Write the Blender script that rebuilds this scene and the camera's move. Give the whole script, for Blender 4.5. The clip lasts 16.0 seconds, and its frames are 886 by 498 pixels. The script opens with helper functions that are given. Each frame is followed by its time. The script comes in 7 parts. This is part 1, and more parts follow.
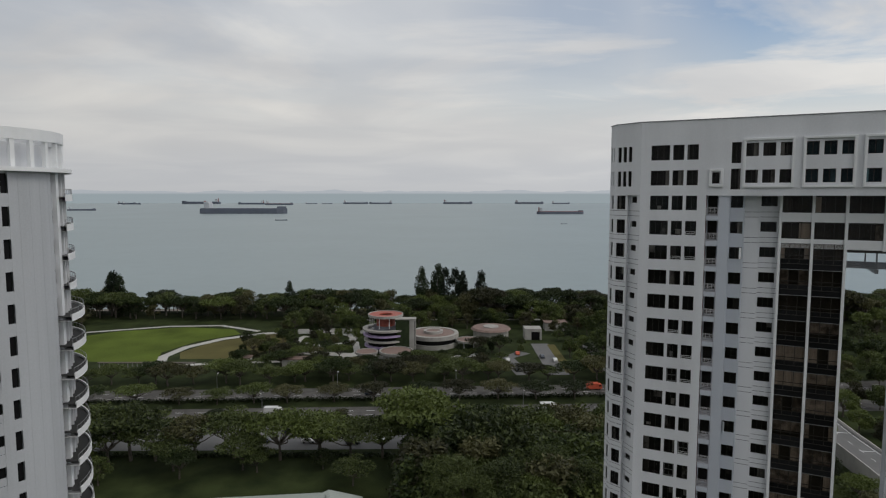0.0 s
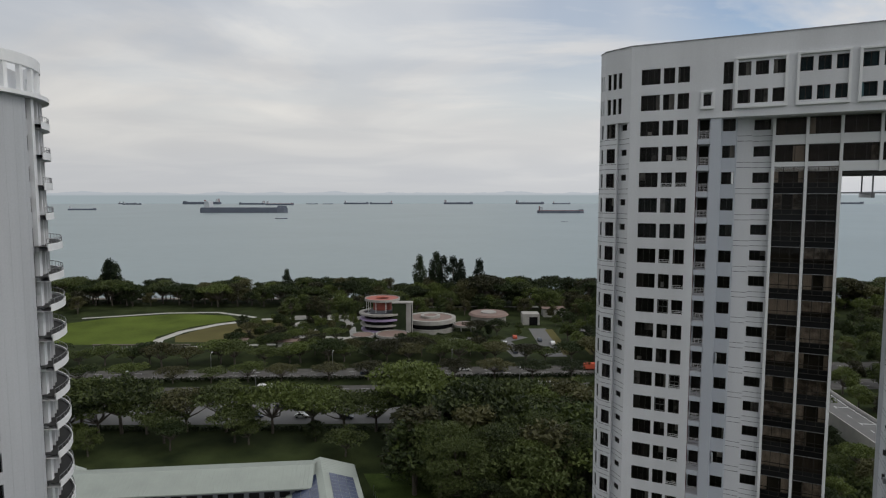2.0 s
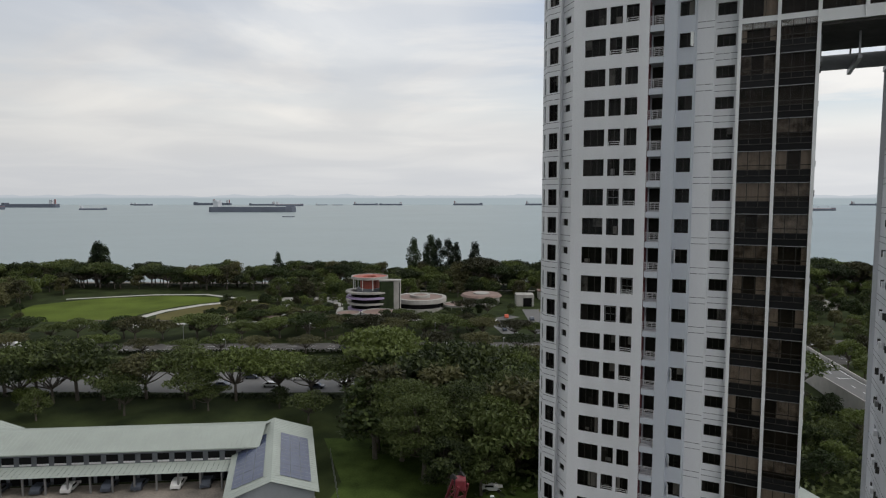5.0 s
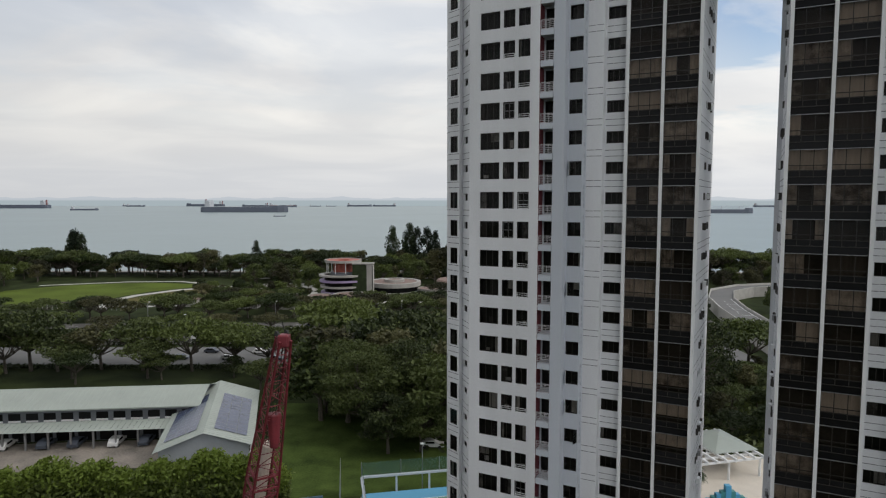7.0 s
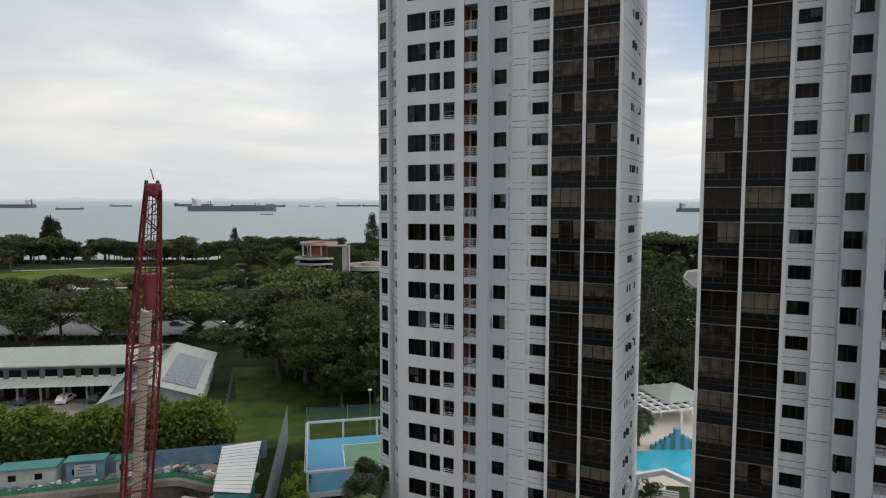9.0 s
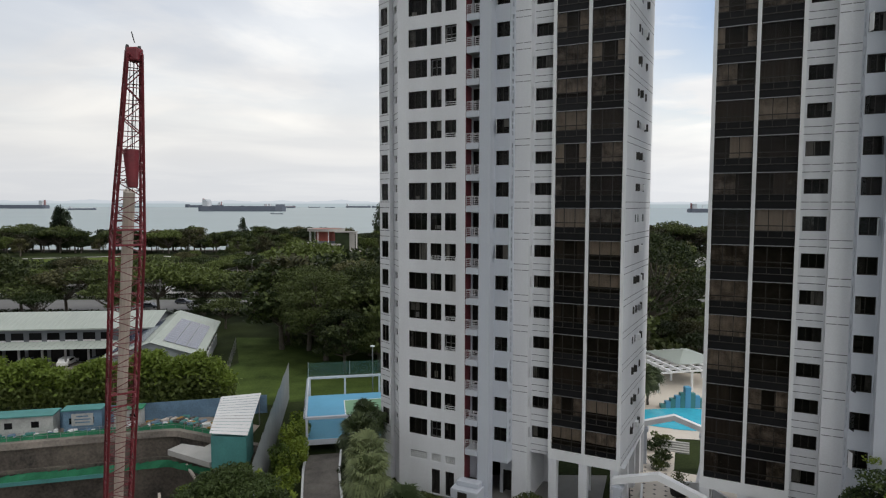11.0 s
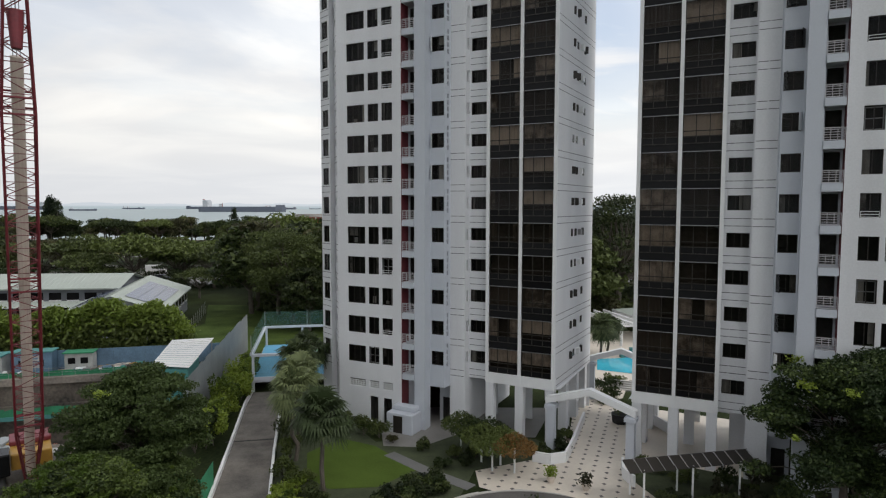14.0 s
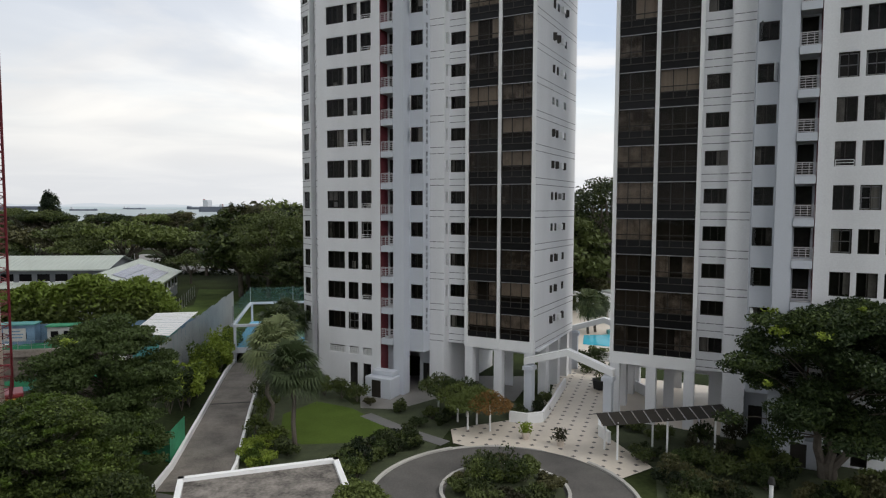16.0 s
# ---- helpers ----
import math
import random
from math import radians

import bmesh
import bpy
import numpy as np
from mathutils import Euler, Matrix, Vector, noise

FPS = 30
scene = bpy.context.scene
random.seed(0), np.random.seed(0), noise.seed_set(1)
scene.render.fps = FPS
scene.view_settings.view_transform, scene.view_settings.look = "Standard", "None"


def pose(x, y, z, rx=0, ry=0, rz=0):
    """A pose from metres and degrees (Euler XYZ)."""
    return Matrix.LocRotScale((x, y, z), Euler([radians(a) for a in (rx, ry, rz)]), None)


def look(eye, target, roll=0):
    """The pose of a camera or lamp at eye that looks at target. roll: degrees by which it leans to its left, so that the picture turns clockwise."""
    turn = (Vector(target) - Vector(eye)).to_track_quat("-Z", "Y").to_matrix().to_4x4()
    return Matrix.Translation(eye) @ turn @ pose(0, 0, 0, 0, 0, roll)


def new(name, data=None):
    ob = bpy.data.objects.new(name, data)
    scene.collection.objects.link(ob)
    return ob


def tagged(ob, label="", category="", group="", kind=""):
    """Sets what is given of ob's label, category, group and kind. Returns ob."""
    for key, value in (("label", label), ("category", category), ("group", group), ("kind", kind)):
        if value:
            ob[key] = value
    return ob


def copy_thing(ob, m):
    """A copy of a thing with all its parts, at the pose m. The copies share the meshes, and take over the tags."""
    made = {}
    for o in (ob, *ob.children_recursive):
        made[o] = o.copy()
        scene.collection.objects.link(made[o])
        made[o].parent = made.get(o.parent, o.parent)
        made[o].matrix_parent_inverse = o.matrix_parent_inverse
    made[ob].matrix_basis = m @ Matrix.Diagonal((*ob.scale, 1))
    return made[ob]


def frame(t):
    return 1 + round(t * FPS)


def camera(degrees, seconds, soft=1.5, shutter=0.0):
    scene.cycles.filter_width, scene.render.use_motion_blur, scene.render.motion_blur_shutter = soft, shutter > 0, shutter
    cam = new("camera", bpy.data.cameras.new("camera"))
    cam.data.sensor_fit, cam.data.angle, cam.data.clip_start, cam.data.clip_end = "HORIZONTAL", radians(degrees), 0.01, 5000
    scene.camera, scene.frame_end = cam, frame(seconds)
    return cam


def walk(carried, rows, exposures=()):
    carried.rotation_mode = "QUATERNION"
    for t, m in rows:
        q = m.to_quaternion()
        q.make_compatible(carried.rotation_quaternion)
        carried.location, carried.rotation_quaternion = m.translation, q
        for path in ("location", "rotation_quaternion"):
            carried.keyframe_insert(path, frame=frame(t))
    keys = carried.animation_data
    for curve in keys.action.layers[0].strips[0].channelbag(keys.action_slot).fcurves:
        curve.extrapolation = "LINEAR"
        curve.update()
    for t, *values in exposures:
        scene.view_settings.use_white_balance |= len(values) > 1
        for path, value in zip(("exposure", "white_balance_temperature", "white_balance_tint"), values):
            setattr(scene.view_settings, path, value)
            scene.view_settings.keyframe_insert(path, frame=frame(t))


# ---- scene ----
cam = camera(70.8, 16.0, soft=1.2)
METRES, EYE, TILT, LEAN, TURN = 80.5, 77.7, -5.1, 0.0, 0.0
ROWS = [
    (0.0, 0.0, 0.0, 0.0, 0.0, 0.0, 0.0),
    (0.5, -0.0001, 0.0017, -0.0268, -0.02, 0.05, -0.0),
    (1.0, 0.0028, 0.0032, -0.0542, -0.01, 0.09, 0.01),
    (1.5, 0.0161, 0.0052, -0.0818, -0.13, 0.09, 0.02),
    (2.0, 0.0237, 0.024, -0.1095, 0.08, 0.13, 0.01),
    (2.5, 0.0287, 0.0624, -0.1328, -0.48, 0.18, 0.05),
    (3.0, 0.0311, 0.1109, -0.1562, -0.51, 0.24, 0.03),
    (5.5, 0.2016, 0.1628, -0.2923, 1.25, 0.46, -0.12),
    (6.0, 0.2521, 0.1663, -0.3198, 0.88, 0.54, -0.11),
    (6.5, 0.2731, 0.1689, -0.3493, 0.79, 0.58, -0.1),
    (7.0, 0.2763, 0.1726, -0.3763, 0.62, 0.62, -0.08),
    (7.5, 0.2909, 0.1738, -0.4049, -0.62, 0.66, 0.01),
    (8.0, 0.3235, 0.1762, -0.4327, -0.47, 0.7, -0.02),
    (8.5, 0.3492, 0.1798, -0.4597, -0.25, 0.71, -0.01),
    (9.0, 0.3573, 0.1894, -0.4865, -0.27, 0.73, -0.01),
    (9.5, 0.3576, 0.2044, -0.5095, 0.06, 0.76, -0.03),
    (10.0, 0.3607, 0.2107, -0.5324, 0.4, 0.78, -0.09),
    (12.5, 0.4106, 0.2197, -0.6314, 0.73, 1.15, -0.15),
    (13.0, 0.4382, 0.222, -0.6461, 0.83, 1.14, -0.15),
    (13.5, 0.4471, 0.2247, -0.6625, 0.7, 1.17, -0.14),
    (14.0, 0.4466, 0.226, -0.6751, 0.74, 1.18, -0.16),
    (14.5, 0.4459, 0.227, -0.6881, 0.79, 1.19, -0.18),
    (15.0, 0.4466, 0.2293, -0.6997, 0.87, 1.22, -0.19),
    (15.5, 0.4583, 0.2311, -0.7097, 0.82, 1.22, -0.2),
    (16.0, 0.4725, 0.2322, -0.7205, 0.8, 1.29, -0.23),
]
walk(cam, [(t, pose(0, 0, EYE, TILT, LEAN, TURN) @ pose(METRES * x, METRES * y, METRES * z, 90 + pitch, roll, yaw)) for t, x, y, z, yaw, pitch, roll in ROWS],
     exposures=[(0.0, -0.30), (3.0, -0.10), (7.0, 0.08), (10.0, 0.20), (13.0, 0.30), (16.0, 0.36)])

# ---- world, sun, exposure ----
world = bpy.data.worlds.new("overcast_sky")
scene.world = world
world.use_nodes = True
wn, wl = world.node_tree.nodes, world.node_tree.links
wn.clear()


def wnode(kind, **kw):
    n = wn.new(kind)
    for k, v in kw.items():
        n.inputs[k].default_value = v
    return n


def wmath(op, a, b=None, c=None):
    n = wn.new("ShaderNodeMath")
    n.operation = op
    for i, v in enumerate((a, b, c)):
        if v is None:
            continue
        if isinstance(v, (int, float)):
            n.inputs[i].default_value = v
        else:
            wl.new(v, n.inputs[i])
    return n.outputs[0]


def wramp(fac, stops):
    n = wn.new("ShaderNodeValToRGB")
    el = n.color_ramp.elements
    el[0].position, el[0].color = stops[0][0], (*stops[0][1], 1)
    el[1].position, el[1].color = stops[-1][0], (*stops[-1][1], 1)
    for p, c in stops[1:-1]:
        e = el.new(p)
        e.color = (*c, 1)
    wl.new(fac, n.inputs[0])
    return n.outputs[0]


def wmix(fac, a, b):
    n = wn.new("ShaderNodeMix")
    n.data_type = "RGBA"
    for i, v in ((0, fac), (6, a), (7, b)):
        if isinstance(v, (tuple, float, int)):
            n.inputs[i].default_value = (*v, 1) if isinstance(v, tuple) else v
        else:
            wl.new(v, n.inputs[i])
    return n.outputs[2]


wco = wn.new("ShaderNodeTexCoord").outputs["Generated"]
wsep = wn.new("ShaderNodeSeparateXYZ")
wl.new(wco, wsep.inputs[0])
elev = wsep.outputs["Z"]
azim = wmath("ARCTAN2", wsep.outputs["X"], wsep.outputs["Y"])
# cloud plane: directions meet a layer overhead, so the bands flatten towards the horizon
lift = wmath("ADD", wmath("MAXIMUM", elev, 0.0), 0.10)
wcomb = wn.new("ShaderNodeCombineXYZ")
wl.new(wmath("DIVIDE", wsep.outputs["X"], lift), wcomb.inputs[0])
wl.new(wmath("MULTIPLY", wmath("DIVIDE", wsep.outputs["Y"], lift), 1.15), wcomb.inputs[1])
cloud_a = wnode("ShaderNodeTexNoise", Scale=0.62, Detail=8.0, Roughness=0.47, Distortion=0.6)
wl.new(wcomb.outputs[0], cloud_a.inputs["Vector"])
cloud_b = wnode("ShaderNodeTexNoise", Scale=0.8, Detail=6.0, Roughness=0.55, Distortion=0.6)
wl.new(wcomb.outputs[0], cloud_b.inputs["Vector"])
sky = wn.new("ShaderNodeTexSky")
sky.sky_type, sky.sun_disc = "NISHITA", False
SUN_EL, SUN_AZ = radians(48), radians(105)
sky.sun_elevation, sky.sun_rotation = SUN_EL, SUN_AZ
sky_n = wn.new("ShaderNodeVectorMath")
sky_n.operation = "SCALE"
sky_n.inputs[3].default_value = 0.12
wl.new(sky.outputs[0], sky_n.inputs[0])
cloud_col = wramp(cloud_a.outputs[0], [(0.28, (0.56, 0.585, 0.63)), (0.46, (0.67, 0.685, 0.71)), (0.66, (0.92, 0.91, 0.885))])
# the veil thins towards one side, where blue shows between the bands
thin = wmath("MULTIPLY", wramp(wmath("ADD", azim, 0.0), [(0.0, (0.2, 0.2, 0.2)), (0.16, (0.55, 0.55, 0.55)), (0.24, (0.55, 0.55, 0.55)), (0.30, (0.45, 0.45, 0.45)), (0.45, (1, 1, 1)), (0.75, (1, 1, 1)), (0.95, (0, 0, 0))]), wramp(elev, [(0.08, (0, 0, 0)), (0.14, (1, 1, 1)), (0.42, (1, 1, 1)), (0.6, (0.0, 0, 0))]))
open_amount = wmath("MULTIPLY", thin, wramp(cloud_b.outputs[0], [(0.47, (1.0, 1.0, 1.0)), (0.60, (0.0, 0.0, 0.0)), (1.0, (0, 0, 0))]))
over = wmix(open_amount, cloud_col, sky_n.outputs[0])
haze = wramp(elev, [(0.0, (1, 1, 1)), (0.03, (0.75, 0.75, 0.75)), (0.13, (0.0, 0.0, 0.0)), (1.0, (0, 0, 0))])
warm = wmix(wramp(elev, [(0.02, (0, 0, 0)), (0.07, (0.5, 0.5, 0.5)), (0.13, (0.45, 0.45, 0.45)), (0.26, (0, 0, 0))]), over, (0.735, 0.715, 0.675))
side_glow = wn.new("ShaderNodeVectorMath")
side_glow.operation = "SCALE"
wl.new(wmix(haze, warm, (0.60, 0.612, 0.632)), side_glow.inputs[0])
wl.new(wmath("MULTIPLY_ADD", azim, 0.16, 1.05), side_glow.inputs[3])
hazed = side_glow.outputs[0]
SEA_FAR = (0.36, 0.42, 0.45)
below = wramp(wmath("ADD", wmath("MULTIPLY", elev, 60.0), 0.5), [(0.41, (1, 1, 1)), (0.55, (0, 0, 0))])
hill_n = wnode("ShaderNodeTexNoise", Scale=14.0, Detail=4.0)
hill_c = wn.new("ShaderNodeCombineXYZ")
wl.new(azim, hill_c.inputs[0])
wl.new(hill_c.outputs[0], hill_n.inputs["Vector"])
hill_h = wmath("MULTIPLY_ADD", hill_n.outputs[0], 0.016, -0.0045)
hills = wmath("MULTIPLY", wmath("LESS_THAN", elev, hill_h), 0.55)
final = wmix(below, wmix(hills, hazed, (0.40, 0.46, 0.52)), SEA_FAR)
wbg = wn.new("ShaderNodeBackground")
wl.new(final, wbg.inputs[0])
wbg.inputs[1].default_value = 1.0
wout = wn.new("ShaderNodeOutputWorld")
wl.new(wbg.outputs[0], wout.inputs[0])

sun = new("sun", bpy.data.lights.new("sun", "SUN"))
sun.data.energy, sun.data.angle, sun.data.color = 0.9, radians(20), (1.0, 0.95, 0.87)
sun.matrix_world = look((0, 0, 0), (-math.sin(SUN_AZ) * math.cos(SUN_EL), -math.cos(SUN_AZ) * math.cos(SUN_EL), -math.sin(SUN_EL)))


# ---- materials ----
def mat(name, col, rough=0.7, var=0.12, scale=1.0, fine=12.0, bump=0.15, metal=0.0, rand=0.0, spec=0.5, col2=None, streak=0.0):
    """Paint, stone, earth: base colour varied at two scales, with fine relief."""
    m = bpy.data.materials.new(name)
    m.use_nodes = True
    n, l = m.node_tree.nodes, m.node_tree.links
    b = n["Principled BSDF"]
    b.inputs["Roughness"].default_value, b.inputs["Metallic"].default_value = rough, metal
    b.inputs["Specular IOR Level"].default_value = spec
    geo = n.new("ShaderNodeNewGeometry")
    big = n.new("ShaderNodeTexNoise")
    big.inputs["Scale"].default_value, big.inputs["Detail"].default_value = scale, 5.0
    if streak:
        mp = n.new("ShaderNodeMapping")
        mp.inputs["Scale"].default_value = (1, 1, streak)
        l.new(geo.outputs["Position"], mp.inputs[0])
        l.new(mp.outputs[0], big.inputs["Vector"])
    else:
        l.new(geo.outputs["Position"], big.inputs["Vector"])
    sm = n.new("ShaderNodeTexNoise")
    sm.inputs["Scale"].default_value, sm.inputs["Detail"].default_value = fine, 3.0
    l.new(geo.outputs["Position"], sm.inputs["Vector"])
    add = n.new("ShaderNodeMath")
    add.operation = "MULTIPLY_ADD"
    l.new(big.outputs[0], add.inputs[0])
    add.inputs[1].default_value = 0.65
    sc = n.new("ShaderNodeMath")
    sc.operation = "MULTIPLY"
    l.new(sm.outputs[0], sc.inputs[0])
    sc.inputs[1].default_value = 0.35
    l.new(sc.outputs[0], add.inputs[2])
    fac = add.outputs[0]
    if rand:
        oi = n.new("ShaderNodeObjectInfo")
        r = n.new("ShaderNodeMath")
        r.operation = "MULTIPLY_ADD"
        l.new(oi.outputs["Random"], r.inputs[0])
        r.inputs[1].default_value = rand
        l.new(fac, r.inputs[2])
        r2 = n.new("ShaderNodeMath")
        r2.operation = "SUBTRACT"
        l.new(r.outputs[0], r2.inputs[0])
        r2.inputs[1].default_value = rand / 2
        fac = r2.outputs[0]
    ramp = n.new("ShaderNodeValToRGB")
    c2 = col2 or col
    lo = [max(0, c * (1 - var)) for c in col]
    hi = [min(1, c * (1 + var)) for c in c2]
    ramp.color_ramp.elements[0].position, ramp.color_ramp.elements[0].color = 0.32, (*lo, 1)
    ramp.color_ramp.elements[1].position, ramp.color_ramp.elements[1].color = 0.68, (*hi, 1)
    l.new(fac, ramp.inputs[0])
    l.new(ramp.outputs[0], b.inputs["Base Color"])
    if bump:
        bp = n.new("ShaderNodeBump")
        bp.inputs["Strength"].default_value, bp.inputs["Distance"].default_value = bump, 0.02
        l.new(sm.outputs[0], bp.inputs["Height"])
        l.new(bp.outputs[0], b.inputs["Normal"])
    return m


def leaf_mat(name, dark, light, fine=0.6):
    m = mat(name, dark, 0.55, 0.25, 0.25, fine, 0.0, rand=0.7, spec=0.25, col2=light)
    n, l = m.node_tree.nodes, m.node_tree.links
    b = n["Principled BSDF"]
    rp = b.inputs["Base Color"].links[0].from_node
    src = rp.inputs[0].links[0].from_socket
    geo = n.new("ShaderNodeNewGeometry")
    ma = n.new("ShaderNodeMath")
    ma.operation = "MULTIPLY_ADD"
    l.new(geo.outputs["Random Per Island"], ma.inputs[0])
    ma.inputs[1].default_value = 0.32
    mb = n.new("ShaderNodeMath")
    mb.operation = "SUBTRACT"
    l.new(src, mb.inputs[0])
    mb.inputs[1].default_value = 0.16
    l.new(mb.outputs[0], ma.inputs[2])
    l.new(ma.outputs[0], rp.inputs[0])
    tr = n.new("ShaderNodeBsdfTranslucent")
    ramp = b.inputs["Base Color"].links[0].from_socket
    l.new(ramp, tr.inputs[0])
    mx = n.new("ShaderNodeMixShader")
    mx.inputs[0].default_value = 0.25
    l.new(b.outputs[0], mx.inputs[1])
    l.new(tr.outputs[0], mx.inputs[2])
    l.new(mx.outputs[0], n["Material Output"].inputs[0])
    return m


def glass_mat(name, tint, gloss=0.06, rough=0.02):
    """Tinted window glass: seen through, with a mirror-like sheen that grows at a slant."""
    m = bpy.data.materials.new(name)
    m.use_nodes = True
    n, l = m.node_tree.nodes, m.node_tree.links
    n.remove(n["Principled BSDF"])
    tp, gl, mx, fr = (n.new(k) for k in ("ShaderNodeBsdfTransparent", "ShaderNodeBsdfGlossy", "ShaderNodeMixShader", "ShaderNodeFresnel"))
    tp.inputs[0].default_value = (*tint, 1)
    gl.inputs["Roughness"].default_value = rough
    gl.inputs[0].default_value = (0.55, 0.55, 0.56, 1)
    fr.inputs[0].default_value = 1.36
    geo, no, bp = n.new("ShaderNodeNewGeometry"), n.new("ShaderNodeTexNoise"), n.new("ShaderNodeBump")
    no.inputs["Scale"].default_value = 0.7
    l.new(geo.outputs["Position"], no.inputs["Vector"])
    bp.inputs["Strength"].default_value, bp.inputs["Distance"].default_value = 0.25, 0.02
    l.new(no.outputs[0], bp.inputs["Height"])
    l.new(bp.outputs[0], gl.inputs["Normal"])
    l.new(fr.outputs[0], mx.inputs[0])
    l.new(tp.outputs[0], mx.inputs[1])
    l.new(gl.outputs[0], mx.inputs[2])
    l.new(mx.outputs[0], n["Material Output"].inputs[0])
    return m


WHITE = mat("white_wall_paint", (0.67, 0.68, 0.705), 0.75, 0.11, 0.3, 9.0, 0.08, streak=0.12)
# grey of bays and frames, also the painted shadow tone of pier and recess
GREY_SHADE_PAINT = mat("pale_grey_shade_paint", (0.50, 0.53, 0.585), 0.75, 0.06, 0.3, 9.0, 0.08, streak=0.12)
TRIM = mat("white_trim_paint", (0.74, 0.75, 0.76), 0.6, 0.05, 0.5, 9.0, 0.05)
# near-black colour carries the darkness of unlit interiors
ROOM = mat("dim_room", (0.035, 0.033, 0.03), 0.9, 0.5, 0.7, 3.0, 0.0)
MAROON = mat("maroon_wall_paint", (0.13, 0.022, 0.03), 0.7, 0.1, 0.5, 8.0, 0.05)
GROOVE = mat("dark_groove", (0.12, 0.12, 0.13), 0.9, 0.2, 2.0, 8.0, 0.0)
ALU = mat("grey_aluminium", (0.28, 0.28, 0.29), 0.4, 0.08, 1.0, 9.0, 0.0, metal=0.5)
BRONZE = mat("bronze_frame", (0.03, 0.026, 0.022), 0.45, 0.2, 1.0, 9.0, 0.0, metal=0.3)
SPANDREL = mat("black_spandrel_glass", (0.012, 0.012, 0.013), 0.2, 0.3, 0.5, 3.0, 0.0, rand=0.8, spec=0.12)
CURTAIN = mat("curtain_cloth", (0.11, 0.10, 0.09), 0.9, 0.35, 1.2, 14.0, 0.3, rand=0.9, col2=(0.40, 0.375, 0.34))
GLASS_DARK = glass_mat("bronze_glass", (0.64, 0.575, 0.52))
GLASS = glass_mat("window_glass", (0.5, 0.5, 0.5))
GLASS_BLUE = glass_mat("teal_glass", (0.35, 0.62, 0.72))
RAIL = mat("grey_rail_paint", (0.46, 0.45, 0.47), 0.5, 0.06, 1.0, 9.0, 0.0)
# grass colour lowered to include the shade of the trees
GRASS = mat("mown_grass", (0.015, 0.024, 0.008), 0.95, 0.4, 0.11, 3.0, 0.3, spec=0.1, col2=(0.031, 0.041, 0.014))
ASPHALT = mat("asphalt", (0.075, 0.073, 0.072), 0.9, 0.2, 0.3, 12.0, 0.2, spec=0.2, col2=(0.11, 0.105, 0.10))
ROAD_GREY = mat("weathered_road", (0.15, 0.15, 0.15), 0.9, 0.12, 0.15, 6.0, 0.1, spec=0.2)
CONCRETE = mat("pale_concrete", (0.42, 0.41, 0.39), 0.85, 0.15, 0.4, 8.0, 0.15)
# base colour lightened for the haze that the sea reflects
WATER = mat("sea_water", (0.225, 0.28, 0.295), 0.4, 0.07, 0.004, 0.05, 0.0, spec=0.3)


# ---- mesh building ----
class Mesh:
    """Gathers corners and faces, then makes one mesh."""

    def __init__(self):
        self.v, self.f, self.m = [], [], []

    def quad(self, a, b, c, d, k=0):
        i = len(self.v)
        self.v += [a, b, c, d]
        self.f.append((i, i + 1, i + 2, i + 3))
        self.m.append(k)

    def poly(self, pts, k=0):
        i = len(self.v)
        self.v += list(pts)
        self.f.append(tuple(range(i, i + len(pts))))
        self.m.append(k)

    def box(self, x0, x1, y0, y1, z0, z1, k=0, at=None):
        i = len(self.v)
        pts = [(x, y, z) for z in (z0, z1) for y in (y0, y1) for x in (x0, x1)]
        if at is not None:
            pts = [tuple(at @ Vector(p)) for p in pts]
        self.v += pts
        for q in ((0, 2, 3, 1), (4, 5, 7, 6), (0, 1, 5, 4), (2, 6, 7, 3), (0, 4, 6, 2), (1, 3, 7, 5)):
            self.f.append(tuple(i + j for j in q))
            self.m.append(k)

    def tube(self, a, b, r0, r1=None, n=6, k=0, caps=True):
        a, b = Vector(a), Vector(b)
        r1 = r0 if r1 is None else r1
        d = (b - a).normalized()
        s = d.orthogonal().normalized()
        t = d.cross(s)
        i = len(self.v)
        for p, r in ((a, r0), (b, r1)):
            for j in range(n):
                w = 2 * math.pi * j / n
                self.v.append(tuple(p + r * (math.cos(w) * s + math.sin(w) * t)))
        for j in range(n):
            self.f.append((i + j, i + (j + 1) % n, i + n + (j + 1) % n, i + n + j))
            self.m.append(k)
        if caps:
            self.f.append(tuple(i + j for j in reversed(range(n))))
            self.f.append(tuple(i + n + j for j in range(n)))
            self.m += [k, k]

    def prism(self, pts, z0, z1, k=0, ktop=None):
        n = len(pts)
        for j in range(n):
            a, b = pts[j], pts[(j + 1) % n]
            self.quad((*a, z0), (*b, z0), (*b, z1), (*a, z1), k)
        self.poly([(*p, z1) for p in pts], k if ktop is None else ktop)
        self.poly([(*p, z0) for p in reversed(pts)], k)

    def data(self, name, mats):
        me = bpy.data.meshes.new(name)
        me.from_pydata(self.v, [], self.f)
        for m in mats:
            me.materials.append(m)
        if len(mats) > 1:
            me.polygons.foreach_set("material_index", self.m)
        me.update()
        return me


def mats_of(m):
    return list(m) if isinstance(m, (list, tuple)) else [m]


def part(name, mesh, material, parent, label="", at=None):
    """One mesh object under a thing or a part."""
    me = mesh.data(name, mats_of(material)) if isinstance(mesh, Mesh) else mesh
    ob = new(name, me)
    ob.parent = parent
    if at is not None:
        ob.matrix_basis = at
    return tagged(ob, label)


def thing(name, label, category, at=None, group="", kind="", mesh=None, material=None):
    ob = new(name, mesh.data(name, mats_of(material)) if mesh else None)
    if at is not None:
        ob.matrix_basis = at
    return tagged(ob, label, category, group, kind)


